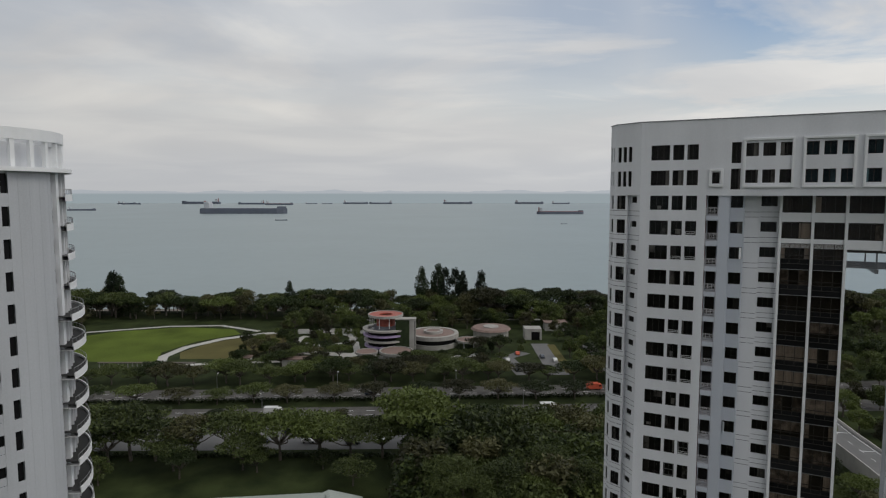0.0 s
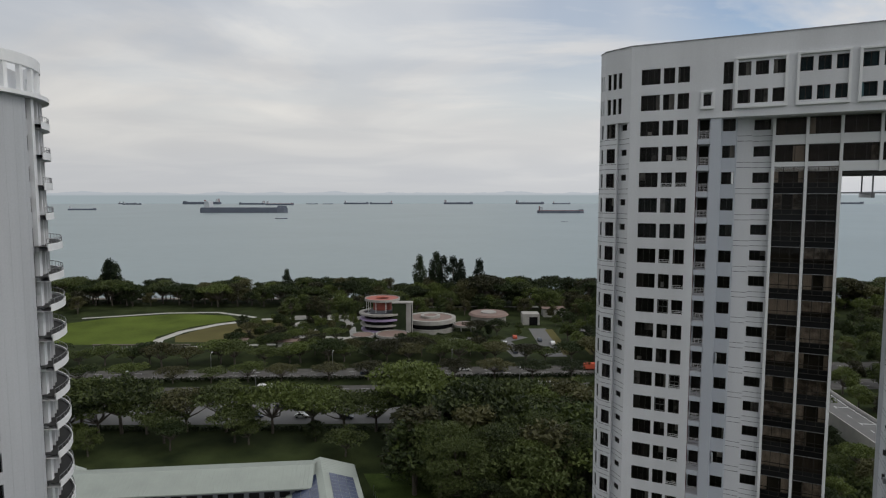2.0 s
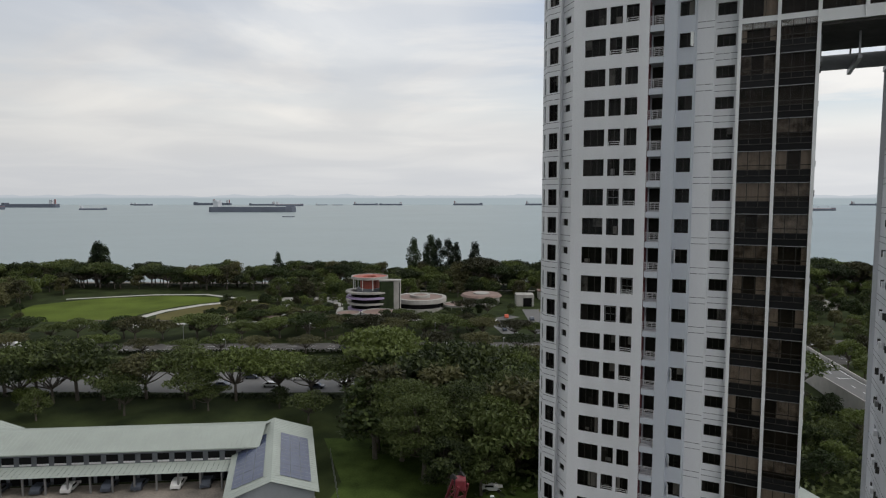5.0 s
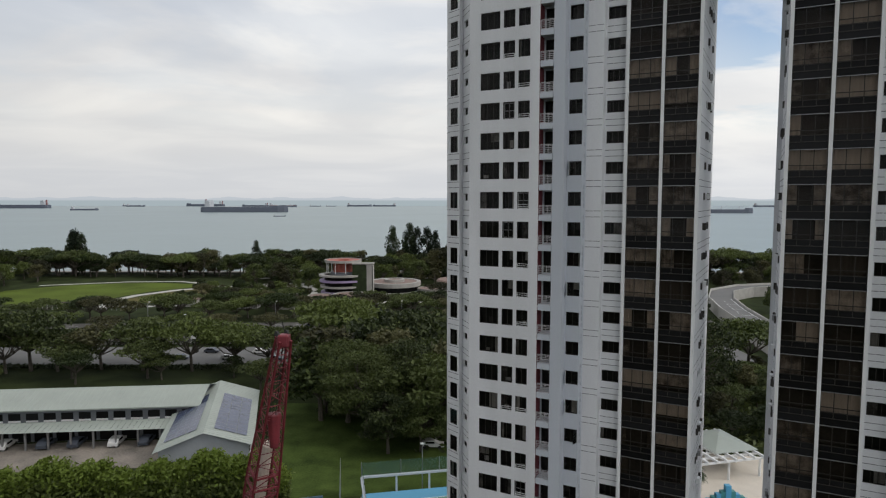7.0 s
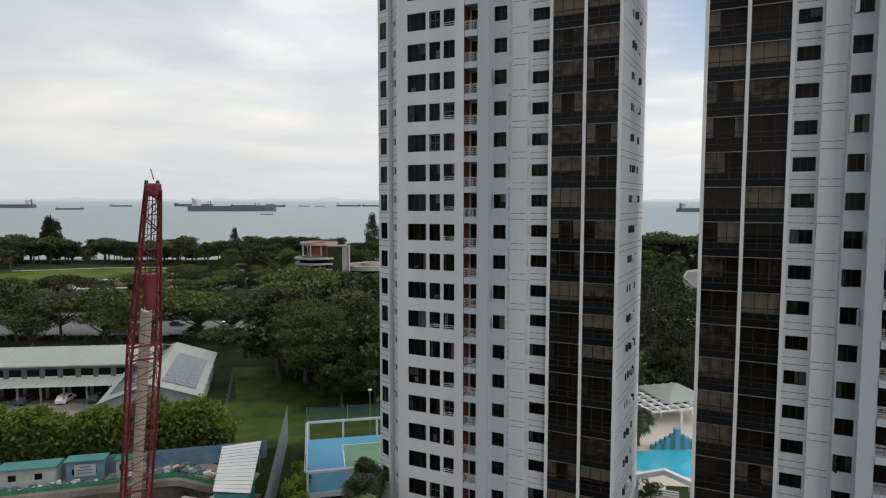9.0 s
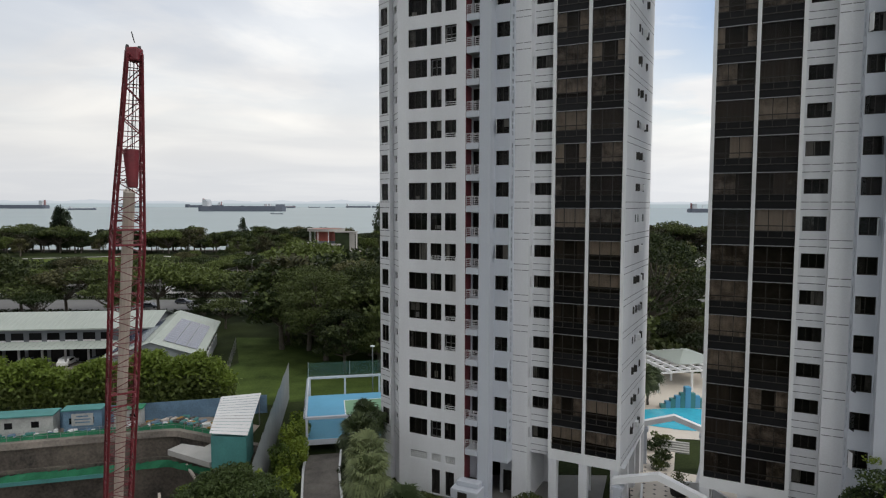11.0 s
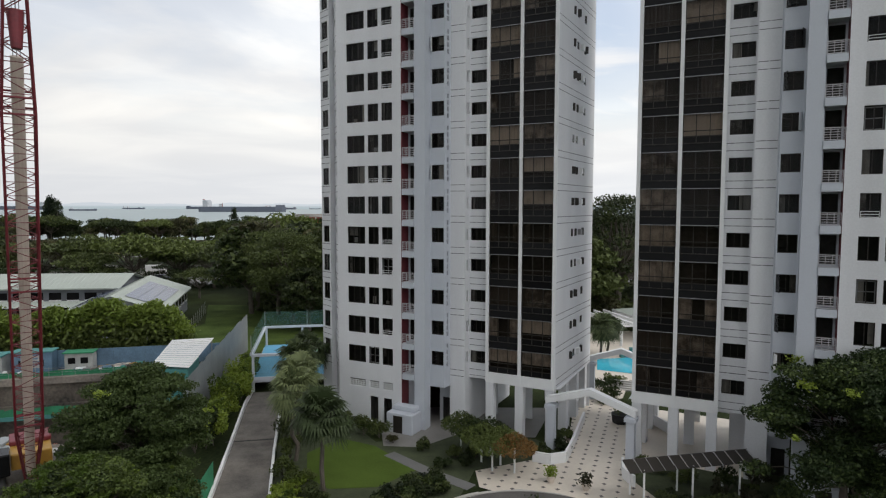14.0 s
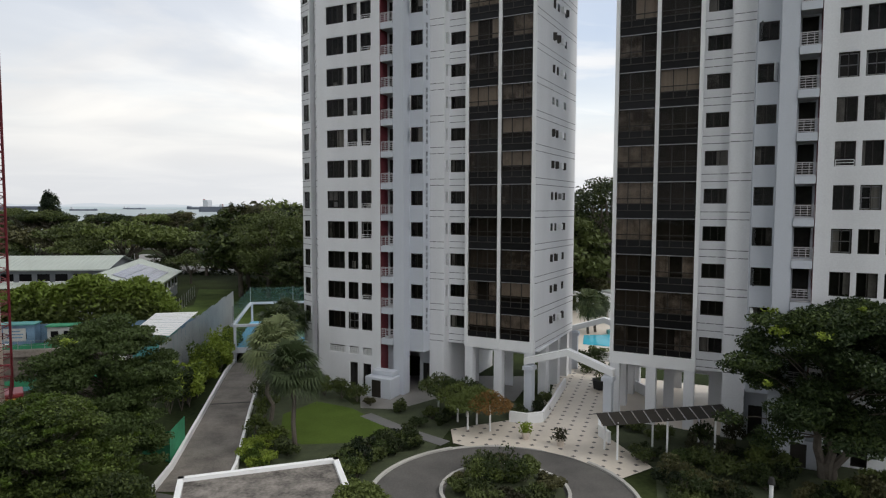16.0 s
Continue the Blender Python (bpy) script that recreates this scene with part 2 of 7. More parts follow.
def structure(name, mesh, material, label, category, at=None):
    return thing(name, label, category, at, kind="structure", mesh=mesh, material=material)


def soften(ob, width=0.03, segments=2):
    b = ob.modifiers.new("bevel", "BEVEL")
    b.width, b.segments, b.limit_method = width, segments, "ANGLE"
    return ob


def strip(pts, w, z):
    """A flat band of width w along a line of points."""
    m = Mesh()
    P = [Vector((*p, 0)) for p in pts]
    side = []
    for i in range(len(P)):
        d = (P[min(i + 1, len(P) - 1)] - P[max(i - 1, 0)]).normalized()
        n = Vector((-d.y, d.x, 0)) * w / 2
        side.append((P[i] + n, P[i] - n))
    for (a, b), (c, d) in zip(side, side[1:]):
        m.quad((a.x, a.y, z), (b.x, b.y, z), (d.x, d.y, z), (c.x, c.y, z))
    return m


def arc(cx, cy, rx, a0, a1, n=24, ry=None):
    ry = rx if ry is None else ry
    return [(cx + rx * math.cos(radians(a0 + (a1 - a0) * i / n)), cy + ry * math.sin(radians(a0 + (a1 - a0) * i / n))) for i in range(n + 1)]


# ---- ground, sea ----
g = Mesh()
PIT = [(-60.0, 56.0), (6.5, 56.0), (6.5, 88.0), (-0.5, 90.8), (-6.7, 93.4), (-26.5, 87.9), (-60.0, 78.6)]
for x0, x1 in ((-3000, -60), (6.5, 3000)):
    g.quad((x0, -600, 0), (x1, -600, 0), (x1, 412, 0), (x0, 412, 0))
g.quad((-60, -600, 0), (6.5, -600, 0), (6.5, 56, 0), (-60, 56, 0))
for (x0, y0), (x1, y1) in zip(PIT[2:], PIT[3:]):
    g.quad((x1, y1, 0), (x0, y0, 0), (x0, 412, 0), (x1, 412, 0))
g.quad((-3000, 412, 0), (3000, 412, 0), (3000, 424, -1.6), (-3000, 424, -1.6))
ground = structure("ground", g, GRASS, "mown grass on flat coastal land, darkened for tree shade", "ground")
g = Mesh()
g.quad((-4600, 405, -1.5), (4600, 405, -1.5), (4600, 4980, -1.5), (-4600, 4980, -1.5))
sea = structure("water", g, WATER, "calm grey-green sea reaching the horizon", "sea")

# ---- the twin tower with its high bridge ----
T_AT = Matrix.Translation((25.39, 76.66, 0)) @ Matrix.Rotation(radians(-26), 4, "Z")
MU, PITCH, TOP0, FLOORS = 24.5, 3.028, 7.78, 26
UNDER, ROOF_Z = 77.45, 86.3


def tops(k):
    return TOP0 + PITCH * k


class Facade:
    """A wall along a line of the plan, with openings cut to dim rooms behind. flip mirrors it for the other tower."""

    def __init__(self, mesh, flip):
        self.mesh, self.flip = mesh, flip

    def p(self, u, v, z):
        return (2 * MU - u if self.flip else u, v, z)

    def wall(self, a, b, z0, z1, holes=(), k=0, deep=0.9, room=1):
        """holes: (s0, s1, z0, z1), s in metres from a."""
        ax, ay = a
        bx, by = b
        L = math.hypot(bx - ax, by - ay)
        dx, dy = (bx - ax) / L, (by - ay) / L
        nx, ny = -dy, dx
        at = lambda s, z, d=0.0: self.p(ax + dx * s + nx * d, ay + dy * s + ny * d, z)
        ss = sorted({0.0, L, *[h[0] for h in holes], *[h[1] for h in holes]})
        for s0, s1 in zip(ss, ss[1:]):
            mid = (s0 + s1) / 2
            col = sorted([h for h in holes if h[0] < mid < h[1]], key=lambda h: h[2])
            z = z0
            for h in col:
                if h[2] > z:
                    self.mesh.quad(at(s0, z), at(s1, z), at(s1, h[2]), at(s0, h[2]), k)
                z = h[3]
            if z < z1:
                self.mesh.quad(at(s0, z), at(s1, z), at(s1, z1), at(s0, z1), k)
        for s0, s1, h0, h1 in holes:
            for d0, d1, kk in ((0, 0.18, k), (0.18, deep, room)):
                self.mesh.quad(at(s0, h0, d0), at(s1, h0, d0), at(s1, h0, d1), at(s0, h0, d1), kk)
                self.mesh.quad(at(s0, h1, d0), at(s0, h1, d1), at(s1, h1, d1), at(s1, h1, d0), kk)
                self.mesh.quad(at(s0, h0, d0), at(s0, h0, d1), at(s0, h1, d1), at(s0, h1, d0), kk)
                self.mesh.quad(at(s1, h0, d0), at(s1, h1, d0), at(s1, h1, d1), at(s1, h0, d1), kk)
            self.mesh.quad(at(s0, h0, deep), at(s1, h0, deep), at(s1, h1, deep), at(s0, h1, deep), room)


def lattice(xs, zs, y0, y1):
    """One connected frame: bars between every first and second line of xs and of zs, open in between."""
    m = Mesh()
    nx, nz = len(xs), len(zs)
    m.v = [(x, y, z) for y in (y0, y1) for z in zs for x in xs]
    ix = lambda i, j, k: k * nx * nz + j * nx + i
    solid = lambda i, j: 0 <= i < nx - 1 and 0 <= j < nz - 1 and (i % 2 == 0 or j % 2 == 0)
    for i in range(nx - 1):
        for j in range(nz - 1):
            if not solid(i, j):
                continue
            m.f.append((ix(i, j, 0), ix(i + 1, j, 0), ix(i + 1, j + 1, 0), ix(i, j + 1, 0)))
            m.f.append((ix(i, j, 1), ix(i, j + 1, 1), ix(i + 1, j + 1, 1), ix(i + 1, j, 1)))
            for di, dj, a, b in ((-1, 0, (i, j), (i, j + 1)), (1, 0, (i + 1, j), (i + 1, j + 1)), (0, -1, (i, j), (i + 1, j)), (0, 1, (i, j + 1), (i + 1, j + 1))):
                if not solid(i + di, j + dj):
                    m.f.append((ix(*a, 0), ix(*b, 0), ix(*b, 1), ix(*a, 1)))
    m.m = [0] * len(m.f)
    return m


window_cache = {}


def window_at(parent, flip, u, v, z, w, h, lights=2, turn=0.0, rng=random, glass=None, blank=False, cover=None):
    """A framed window, centred low at (u, v, z): frame, sashes, pane and what hangs behind it."""
    key = (round(w, 2), round(h, 2), lights)
    if key not in window_cache:
        t = 0.05
        xs = [-w / 2]
        for i in range(lights + 1):
            x = -w / 2 + (w - t) * i / lights
            xs += [x, x + t]
        f = lattice(xs[1:], [0, t, h - t, h], 0.10, 0.16)
        p = Mesh()
        p.quad((-w / 2 + t, 0.13, t), (w / 2 - t, 0.13, t), (w / 2 - t, 0.13, h - t), (-w / 2 + t, 0.13, h - t))
        window_cache[key] = (f.data("window", [BRONZE]), {})
        window_cache[key][1]["p"] = p
    fm, pm = window_cache[key]
    glass = glass or GLASS
    if glass.name not in pm:
        pm[glass.name] = pm["p"].data("pane", [glass])
    x = 2 * MU - u if flip else u
    ob = part("window", fm, None, parent, at=pose(x, v, z, 0, 0, -turn if flip else turn))
    pane = part("pane", pm[glass.name], None, ob)
    pane.visible_shadow = False
    r = rng.random()
    if cover is None:
        cover = 0 if r < 0.42 else rng.choice((0.15, 0.2, 0.3, 0.4, 0.5))
    if cover:
        c = Mesh()
        x0, x1 = -w / 2 + 0.04, -w / 2 + 0.04 + (w - 0.08) * cover
        if rng.random() < 0.5:
            x0, x1 = -x1, -x0
        drop = h * rng.choice((0.0, 0.0, 0.0, 0.45))
        n = max(2, int((x1 - x0) / 0.16))
        for i in range(n):
            xa, xb = x0 + (x1 - x0) * i / n, x0 + (x1 - x0) * (i + 1) / n
            ya, yb = 0.34 + 0.05 * (i % 2), 0.34 + 0.05 * ((i + 1) % 2)
            c.quad((xa, ya, 0.02 + drop), (xb, yb, 0.02 + drop), (xb, yb, h - 0.02), (xa, ya, h - 0.02))
        part("curtain", c, CURTAIN, ob)
    return ob


def rail_mesh(w, h=0.95):
    xs = []
    for i in range(4):
        x = -w / 2 + (w - 0.04) * i / 3
        xs += [x, x + 0.04]
    zs = [0.05, 0.10, 0.24, 0.28, 0.42, 0.46, 0.60, 0.64, 0.78, 0.82, h - 0.06, h]
    return lattice(xs, zs, -0.02, 0.02).data("railing", [RAIL])


RAILING = rail_mesh(1.34)


BAY_W = 3.1
xs = []
for xx in (-BAY_W / 2 + 0.03, -BAY_W / 6, BAY_W / 6, BAY_W / 2 - 0.03):
    xs += [xx - 0.03, xx + 0.03]
zs = []
for zz in (0.0, 0.55, 0.98, 2.35):
    zs += [zz - 0.035, zz + 0.035]
CW_FRAME = lattice(xs, zs, 0.0, 0.09).data("curtain_wall_panel", [BRONZE])
q = Mesh()
q.quad((-BAY_W / 2, 0.05, 0.55), (BAY_W / 2, 0.05, 0.55), (BAY_W / 2, 0.05, 2.35), (-BAY_W / 2, 0.05, 2.35))
CW_PANE = q.data("pane", [GLASS_DARK])
q = Mesh()
q.quad((-BAY_W / 2, 0.05, 2.35 - PITCH), (BAY_W / 2, 0.05, 2.35 - PITCH), (BAY_W / 2, 0.05, 0.55), (-BAY_W / 2, 0.05, 0.55))
CW_SPANDREL = q.data("spandrel", [SPANDREL])


q = Mesh()
q.box(-BAY_W / 2, BAY_W / 2, -0.03, -0.002, 2.32, 2.38)
CW_TRANSOM = q.data("transom", [ALU])


def curtains(rng, w, z0, z1, y):
    c = Mesh()
    style = rng.random()
    spans = []
    if style < 0.14:
        return None
    if style < 0.55:
        spans = [(-w / 2, w / 2, rng.choice((0.0, 0.0, 0.3)))]
    elif style < 0.8:
        k = rng.uniform(0.15, 0.35)
        spans = [(-w / 2, -w / 2 + w * k, 0), (w / 2 - w * k, w / 2, 0)]
    else:
        k = rng.uniform(0.3, 0.7)
        spans = [(-w / 2, -w / 2 + w * k, 0)] if rng.random() < 0.5 else [(w / 2 - w * k, w / 2, 0)]
    for x0, x1, up in spans:
        n = max(3, int((x1 - x0) / 0.15))
        za = z0 + (z1 - z0) * up
        for i in range(n):
            xa, xb = x0 + (x1 - x0) * i / n, x0 + (x1 - x0) * (i + 1) / n
            ya, yb = y + 0.05 * (i % 2), y + 0.05 * ((i + 1) % 2)
            c.quad((xa, ya, za), (xb, yb, za), (xb, yb, z1), (xa, ya, z1))
    return c


OFFWHITE_CLOTH = mat("off_white_cloth", (0.5, 0.49, 0.47), 0.9, 0.2, 2.0, 14.0, 0.3)
WINDOW_RAIL = lattice([-0.56, -0.53, 0.53, 0.56], [0.0, 0.04, 0.2, 0.24, 0.4, 0.44], 0.0, 0.04).data("window_rail", [TRIM])
PALE_SASH = lattice([-0.56, -0.5, -0.03, 0.03, 0.5, 0.56], [0.0, 0.06, 0.75, 0.81, 1.5, 1.56], 0.0, 0.05).data("pale_sash", [TRIM])


def build_tower(flip, label):
    rng = random.Random(11 + flip)
    detail = random.Random(71 + flip)
    root = thing("apartment_tower", label, "apartment building", T_AT, group="twin apartment towers")
    body = Mesh()
    F = Facade(body, flip)
    rows = [tops(k) for k in range(FLOORS - 2)]
    x = lambda u: 2 * MU - u if flip else u
    win = []   # u, v, z, w, h, lights, turn

    def rowholes(s0, s1, h, off=0.0):
        return [(s0, s1, t - off - h, t - off) for t in rows]

    # sides and back
    F.wall((-5.5, 14.9), (-5.5, 4.6), 0, UNDER)
    F.wall((21.4, 14.9), (-5.5, 14.9), 5.0, UNDER)
    F.wall((12.1, 14.9), (-5.5, 14.9), 0, 5.0)
    for ua, ub in ((21.4, 20.7), (17.2, 16.3)):
        F.wall((ua, 14.9), (ub, 14.9), 0, 5.0)
    # rounded outer corner
    F.wall((-5.5, 4.6), (-5.5, 3.4), 0, UNDER)
    F.wall((-5.5, 3.4), (-4.55, 1.75), 0, UNDER, rowholes(0.7, 1.4, 1.75))
    F.wall((-4.55, 1.75), (-2.85, 1.0), 0, UNDER, rowholes(0.3, 1.55, 1.75))
    F.wall((-2.85, 1.0), (-2.8, 1.75), 0, UNDER)
    F.wall((-2.8, 1.75), (-1.2, 0), 0, UNDER, rowholes(0.5, 1.75, 0.75, 0.15))
    # three-window front
    pan = [(1.3, 3.3, 3.5, 4.3), (3.75, 4.9, 3.5, 4.3), (5.35, 6.5, 3.5, 4.3)]
    low = [(3.8, 4.8, 0.1, 2.7), (5.4, 6.4, 0.1, 2.7)]
    F.wall((-1.2, 0), (6.35, 0), 0, UNDER, rowholes(1.2, 3.34, 1.72) + rowholes(3.7, 4.95, 1.72) + rowholes(5.3, 6.55, 1.72) + low + pan)
    # balcony recess and pier, their shadow tone put into the grey
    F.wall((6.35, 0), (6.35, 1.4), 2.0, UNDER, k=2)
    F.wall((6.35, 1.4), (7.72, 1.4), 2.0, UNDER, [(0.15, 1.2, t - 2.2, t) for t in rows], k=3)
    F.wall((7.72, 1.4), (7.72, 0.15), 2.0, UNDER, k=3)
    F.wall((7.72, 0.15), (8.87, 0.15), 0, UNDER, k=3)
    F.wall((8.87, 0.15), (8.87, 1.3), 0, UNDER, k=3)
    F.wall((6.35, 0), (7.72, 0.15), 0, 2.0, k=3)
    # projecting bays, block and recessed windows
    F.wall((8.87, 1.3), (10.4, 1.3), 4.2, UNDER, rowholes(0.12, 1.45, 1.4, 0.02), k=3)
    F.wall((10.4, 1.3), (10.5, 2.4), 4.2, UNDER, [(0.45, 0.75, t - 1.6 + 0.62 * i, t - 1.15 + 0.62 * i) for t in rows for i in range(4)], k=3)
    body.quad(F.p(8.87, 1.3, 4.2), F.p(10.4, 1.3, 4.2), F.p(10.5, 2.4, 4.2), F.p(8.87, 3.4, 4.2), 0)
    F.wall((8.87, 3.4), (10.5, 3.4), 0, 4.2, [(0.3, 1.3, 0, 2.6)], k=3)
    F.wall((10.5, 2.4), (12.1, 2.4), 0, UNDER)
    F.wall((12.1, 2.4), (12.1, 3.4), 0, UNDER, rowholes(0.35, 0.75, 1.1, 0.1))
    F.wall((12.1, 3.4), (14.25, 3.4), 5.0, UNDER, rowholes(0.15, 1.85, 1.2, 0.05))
    F.wall((14.25, 3.4), (14.25, 2.75), 5.0, UNDER)
    # near-black sheet painted as the unlit rooms behind the curtain wall
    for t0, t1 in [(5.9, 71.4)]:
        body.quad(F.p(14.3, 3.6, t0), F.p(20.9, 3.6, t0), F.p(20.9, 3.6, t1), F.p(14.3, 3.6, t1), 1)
    F.wall((20.95, 2.75), (20.95 if flip else 21.4, 14.9), 5.0, UNDER, [(s, s + w, t - 0.85, t - 0.1) for t in rows for s, w in ((4.6, 0.75), (5.75, 0.75), (8.1, 0.8))])
    # ground storey: open between columns
    for ua, ub, za in ((12.1, 13.4, 0), (13.4, 16.3, 3.5), (16.3, 17.2, 0), (17.2, 20.4, 3.5), (20.4, 21.1, 0)):
        F.wall((ua, 8.0), (ub, 8.0), za, 5.0)
    F.wall((12.1, 3.4), (12.1, 14.9), 0, 5.0)
    body.quad(F.p(12.1, 3.4, 5.0), F.p(21.4, 3.4, 5.0), F.p(21.4, 14.9, 5.0), F.p(12.1, 14.9, 5.0), 0)
    part("wall", body, (WHITE, ROOM, MAROON, GREY_SHADE_PAINT), root, "painted concrete wall")

    # small casements on the flank, some swung open
    ue = 20.95 if flip else 21.4
    for t in rows:
        for s0, w in ((4.6, 0.75), (5.75, 0.75), (8.1, 0.8)):
            m = Mesh()
            uu = lambda q, d: 20.95 + (ue - 20.95) * q / 12.15 + d
            v0, v1 = 2.75 + s0, 2.75 + s0 + w
            m.quad(F.p(uu(s0, -0.05), v0, t - 0.85), F.p(uu(s0 + w, -0.05), v1, t - 0.85), F.p(uu(s0 + w, -0.05), v1, t - 0.1), F.p(uu(s0, -0.05), v0, t - 0.1))
            part("window", m, SPANDREL, root, "small dark flank window")
            if rng.random() < 0.7:
                o = rng.uniform(0.12, 0.34)
                m = Mesh()
                a, b = F.p(uu(s0, 0.01), v0 + 0.03, 0), F.p(uu(s0, o), v0 + 0.03 + 0.25, 0)
                m.prism([tuple(a[:2]), tuple(b[:2]), (b[0], b[1] + 0.04), (a[0], a[1] + 0.04)], t - 0.83, t - 0.12)
                part("open_sash", m, BRONZE, root, "dark casement sash swung open")

    for t in rows:
        for u, w in ((1.07, 2.14), (3.125, 1.25), (4.725, 1.25)):
            window_at(root, flip, u, 0, t - 1.72, w, 1.72, 2 if w < 2 else 3, rng=rng)
            if w < 2 and detail.random() < (0.45 if u > 4 else 0.15):
                part("window_rail", WINDOW_RAIL, None, root, "white bars across the window's foot", at=pose(x(u), 0.06, t - 1.70))
            if w < 2 and detail.random() < 0.14:
                part("pale_sash", PALE_SASH, None, root, "white-framed inner sash", at=pose(x(u), 0.2, t - 1.66))
            if detail.random() < 0.22:
                m = Mesh()
                s0, h0 = detail.uniform(0.15, 0.3), detail.uniform(0.25, 0.8)
                m.box(-s0, s0, 0.28, 0.34, 0, h0)
                part("hung_cloth", m, detail.choice((CURTAIN, OFFWHITE_CLOTH, CURTAIN)), root, "cloth hanging behind the glass", at=pose(x(u) + detail.uniform(-0.25, 0.25) * w, 0, t - 1.6))
        window_at(root, flip, 9.655, 1.3, t - 1.42, 1.33, 1.4, 2, rng=rng)
        if rng.random() < 0.42:
            m = Mesh()
            m.box(0, 0.6, -0.015, 0.015, 0.03, 1.35)
            sd = rng.choice((0, 1))
            part("open_sash", m, TRIM if rng.random() < 0.6 else GLASS, root, "casement sash swung open", at=pose(x(9.03) if sd == 0 else x(10.28), 1.28, t - 1.42, 0, 0, (-70 if sd == 0 else -110) if not flip else (-110 if sd == 0 else -70)))
        window_at(root, flip, 13.1, 3.4, t - 1.25, 1.7, 1.2, 3, rng=rng)
        window_at(root, flip, -5.5 + 0.95 * 1.05 / 1.904, 3.4 - 1.65 * 1.05 / 1.904, t - 1.75, 0.7, 1.75, 1, math.degrees(math.atan2(-1.65, 0.95)), rng=rng)
        window_at(root, flip, -4.55 + 1.7 * 0.925 / 1.858, 1.75 - 0.75 * 0.925 / 1.858, t - 1.75, 1.25, 1.75, 2, math.degrees(math.atan2(-0.75, 1.7)), rng=rng)
    # balconies
    for t in rows:
        slab = Mesh()
        slab.box(x(6.4) if not flip else x(7.7), x(7.7) if not flip else x(6.4), 0.004, 1.38, t - 2.9, t - 2.32)
        b = part("balcony", slab, GREY_SHADE_PAINT, root)
        part("railing", RAILING, None, b, "grey metal balcony railing", at=pose(x(7.05), 0.14, t - 2.32))
    # air conditioners on the return wall and the side wall
    for t in rows:
        if rng.random() < 0.6:
            m = Mesh()
            m.box(-0.35, 0.35, -0.3, 0.0, 0, 0.55)
            part("air_conditioner", m, TRIM if rng.random() < 0.7 else ALU, root, "boxy outdoor air conditioner", at=pose(x(20.98 if flip else 21.2) + (-0.01 if flip else 0.01), 9.9, t - 0.75, 0, 0, -90 if flip else 90))
    # curtain wall: two bays, storey by storey
    z = 5.95
    for k in range(0, 22):
        for u in (15.9, 19.3):
            at = pose(x(u), 2.8, z + k * PITCH)
            if z + (k + 1) * PITCH > 72.7:
                continue
            fr = part("curtain_wall_panel", CW_FRAME, None, root, at=at)
            part("pane", CW_PANE, None, fr).visible_shadow = False
            part("spandrel", CW_SPANDREL, None, fr)
            part("transom", CW_TRANSOM, None, fr, "thin grey metal transom")
            c = curtains(rng, BAY_W, 0.5, 2.38, 0.35)
            if c:
                part("curtain", c, CURTAIN, fr)
    for u in (14.3, 17.6, 20.88):
        m = Mesh()
        m.box(x(u) - 0.15, x(u) + 0.15, 2.66, 2.98, 5.0, UNDER)
        part("mullion", m, TRIM, root, "white vertical fin")
    beam = Mesh()
    beam.box(min(x(14.2), x(21.0)), max(x(14.2), x(21.0)), 2.7, 3.4, 4.95, 5.95)
    part("beam", beam, TRIM, root)
    for u in (14.6, 17.6, 20.6):
        c = Mesh()
        c.box(x(u) - 0.4, x(u) + 0.4, 2.72, 3.5, 0, 4.95)
        part("column", c, WHITE, root)
    for v in (7.0, 11.0, 14.4):
        c = Mesh()
        c.box(x(20.7) - 0.4, x(20.7) + 0.4, v - 0.45, v + 0.45, 0, 4.95)
        part("column", c, WHITE, root)
    # thin shadow grooves at each storey, in dashes
    gr = Mesh()
    for (ax, ay), (bx, by) in (((10.5, 2.4), (12.1, 2.4)), ((12.15, 3.4), (14.2, 3.4)), ((20.97, 3.0), (20.97 if flip else 21.4, 14.8)), ((-5.5, 3.4), (-4.55, 1.75)), ((-4.55, 1.75), (-2.85, 1.0)), ((-2.8, 1.75), (-1.2, 0.0))):
        L = math.hypot(bx - ax, by - ay)
        nseg = max(2, round(L / 0.75))
        ox, oy = (by - ay) / L * 0.006, -(bx - ax) / L * 0.006
        for t in rows:
            for zz in (t - 1.95, t - 2.55):
                for i in range(nseg):
                    f0, f1 = (i + 0.04) / nseg, (i + 0.93) / nseg
                    gr.quad(*[F.p(ax + (bx - ax) * f + ox, ay + (by - ay) * f + oy, z) for f, z in ((f0, zz), (f1, zz), (f1, zz + 0.06), (f0, zz + 0.06))])
    tagged(part("groove", gr, GROOVE, root, "thin dark storey grooves"), kind="stuff")
    # grilles at the foot of the front
    for u, w in ((1.1, 2.0), (3.125, 1.15), (4.725, 1.15)):
        nn = int(w / 0.2)
        g2 = lattice([x(u) - w / 2 + w * (i + e) / nn for i in range(nn) for e in (0, 0.35)] + [x(u) + w / 2 - 0.03, x(u) + w / 2], [3.5 + 0.2 * i + e for i in range(4) for e in (0, 0.07)], 0.05, 0.1)
        part("grille", g2, TRIM, root, "white block ventilation grille")
    # stepped plinth with its dark door
    pl = Mesh()
    pl.box(min(x(5.6), x(8.5)), max(x(5.6), x(8.5)), -1.7, 0.14, 0, 2.0)
    pl.box(min(x(5.9), x(8.3)), max(x(5.9), x(8.3)), -0.9, 0.14, 2.0, 2.5)
    soften(part("plinth", pl, GREY_SHADE_PAINT, root), 0.1, 3)
    d = Mesh()
    d.box(min(x(6.4), x(7.4)), max(x(6.4), x(7.4)), -1.73, -1.69, 0.1, 1.75)
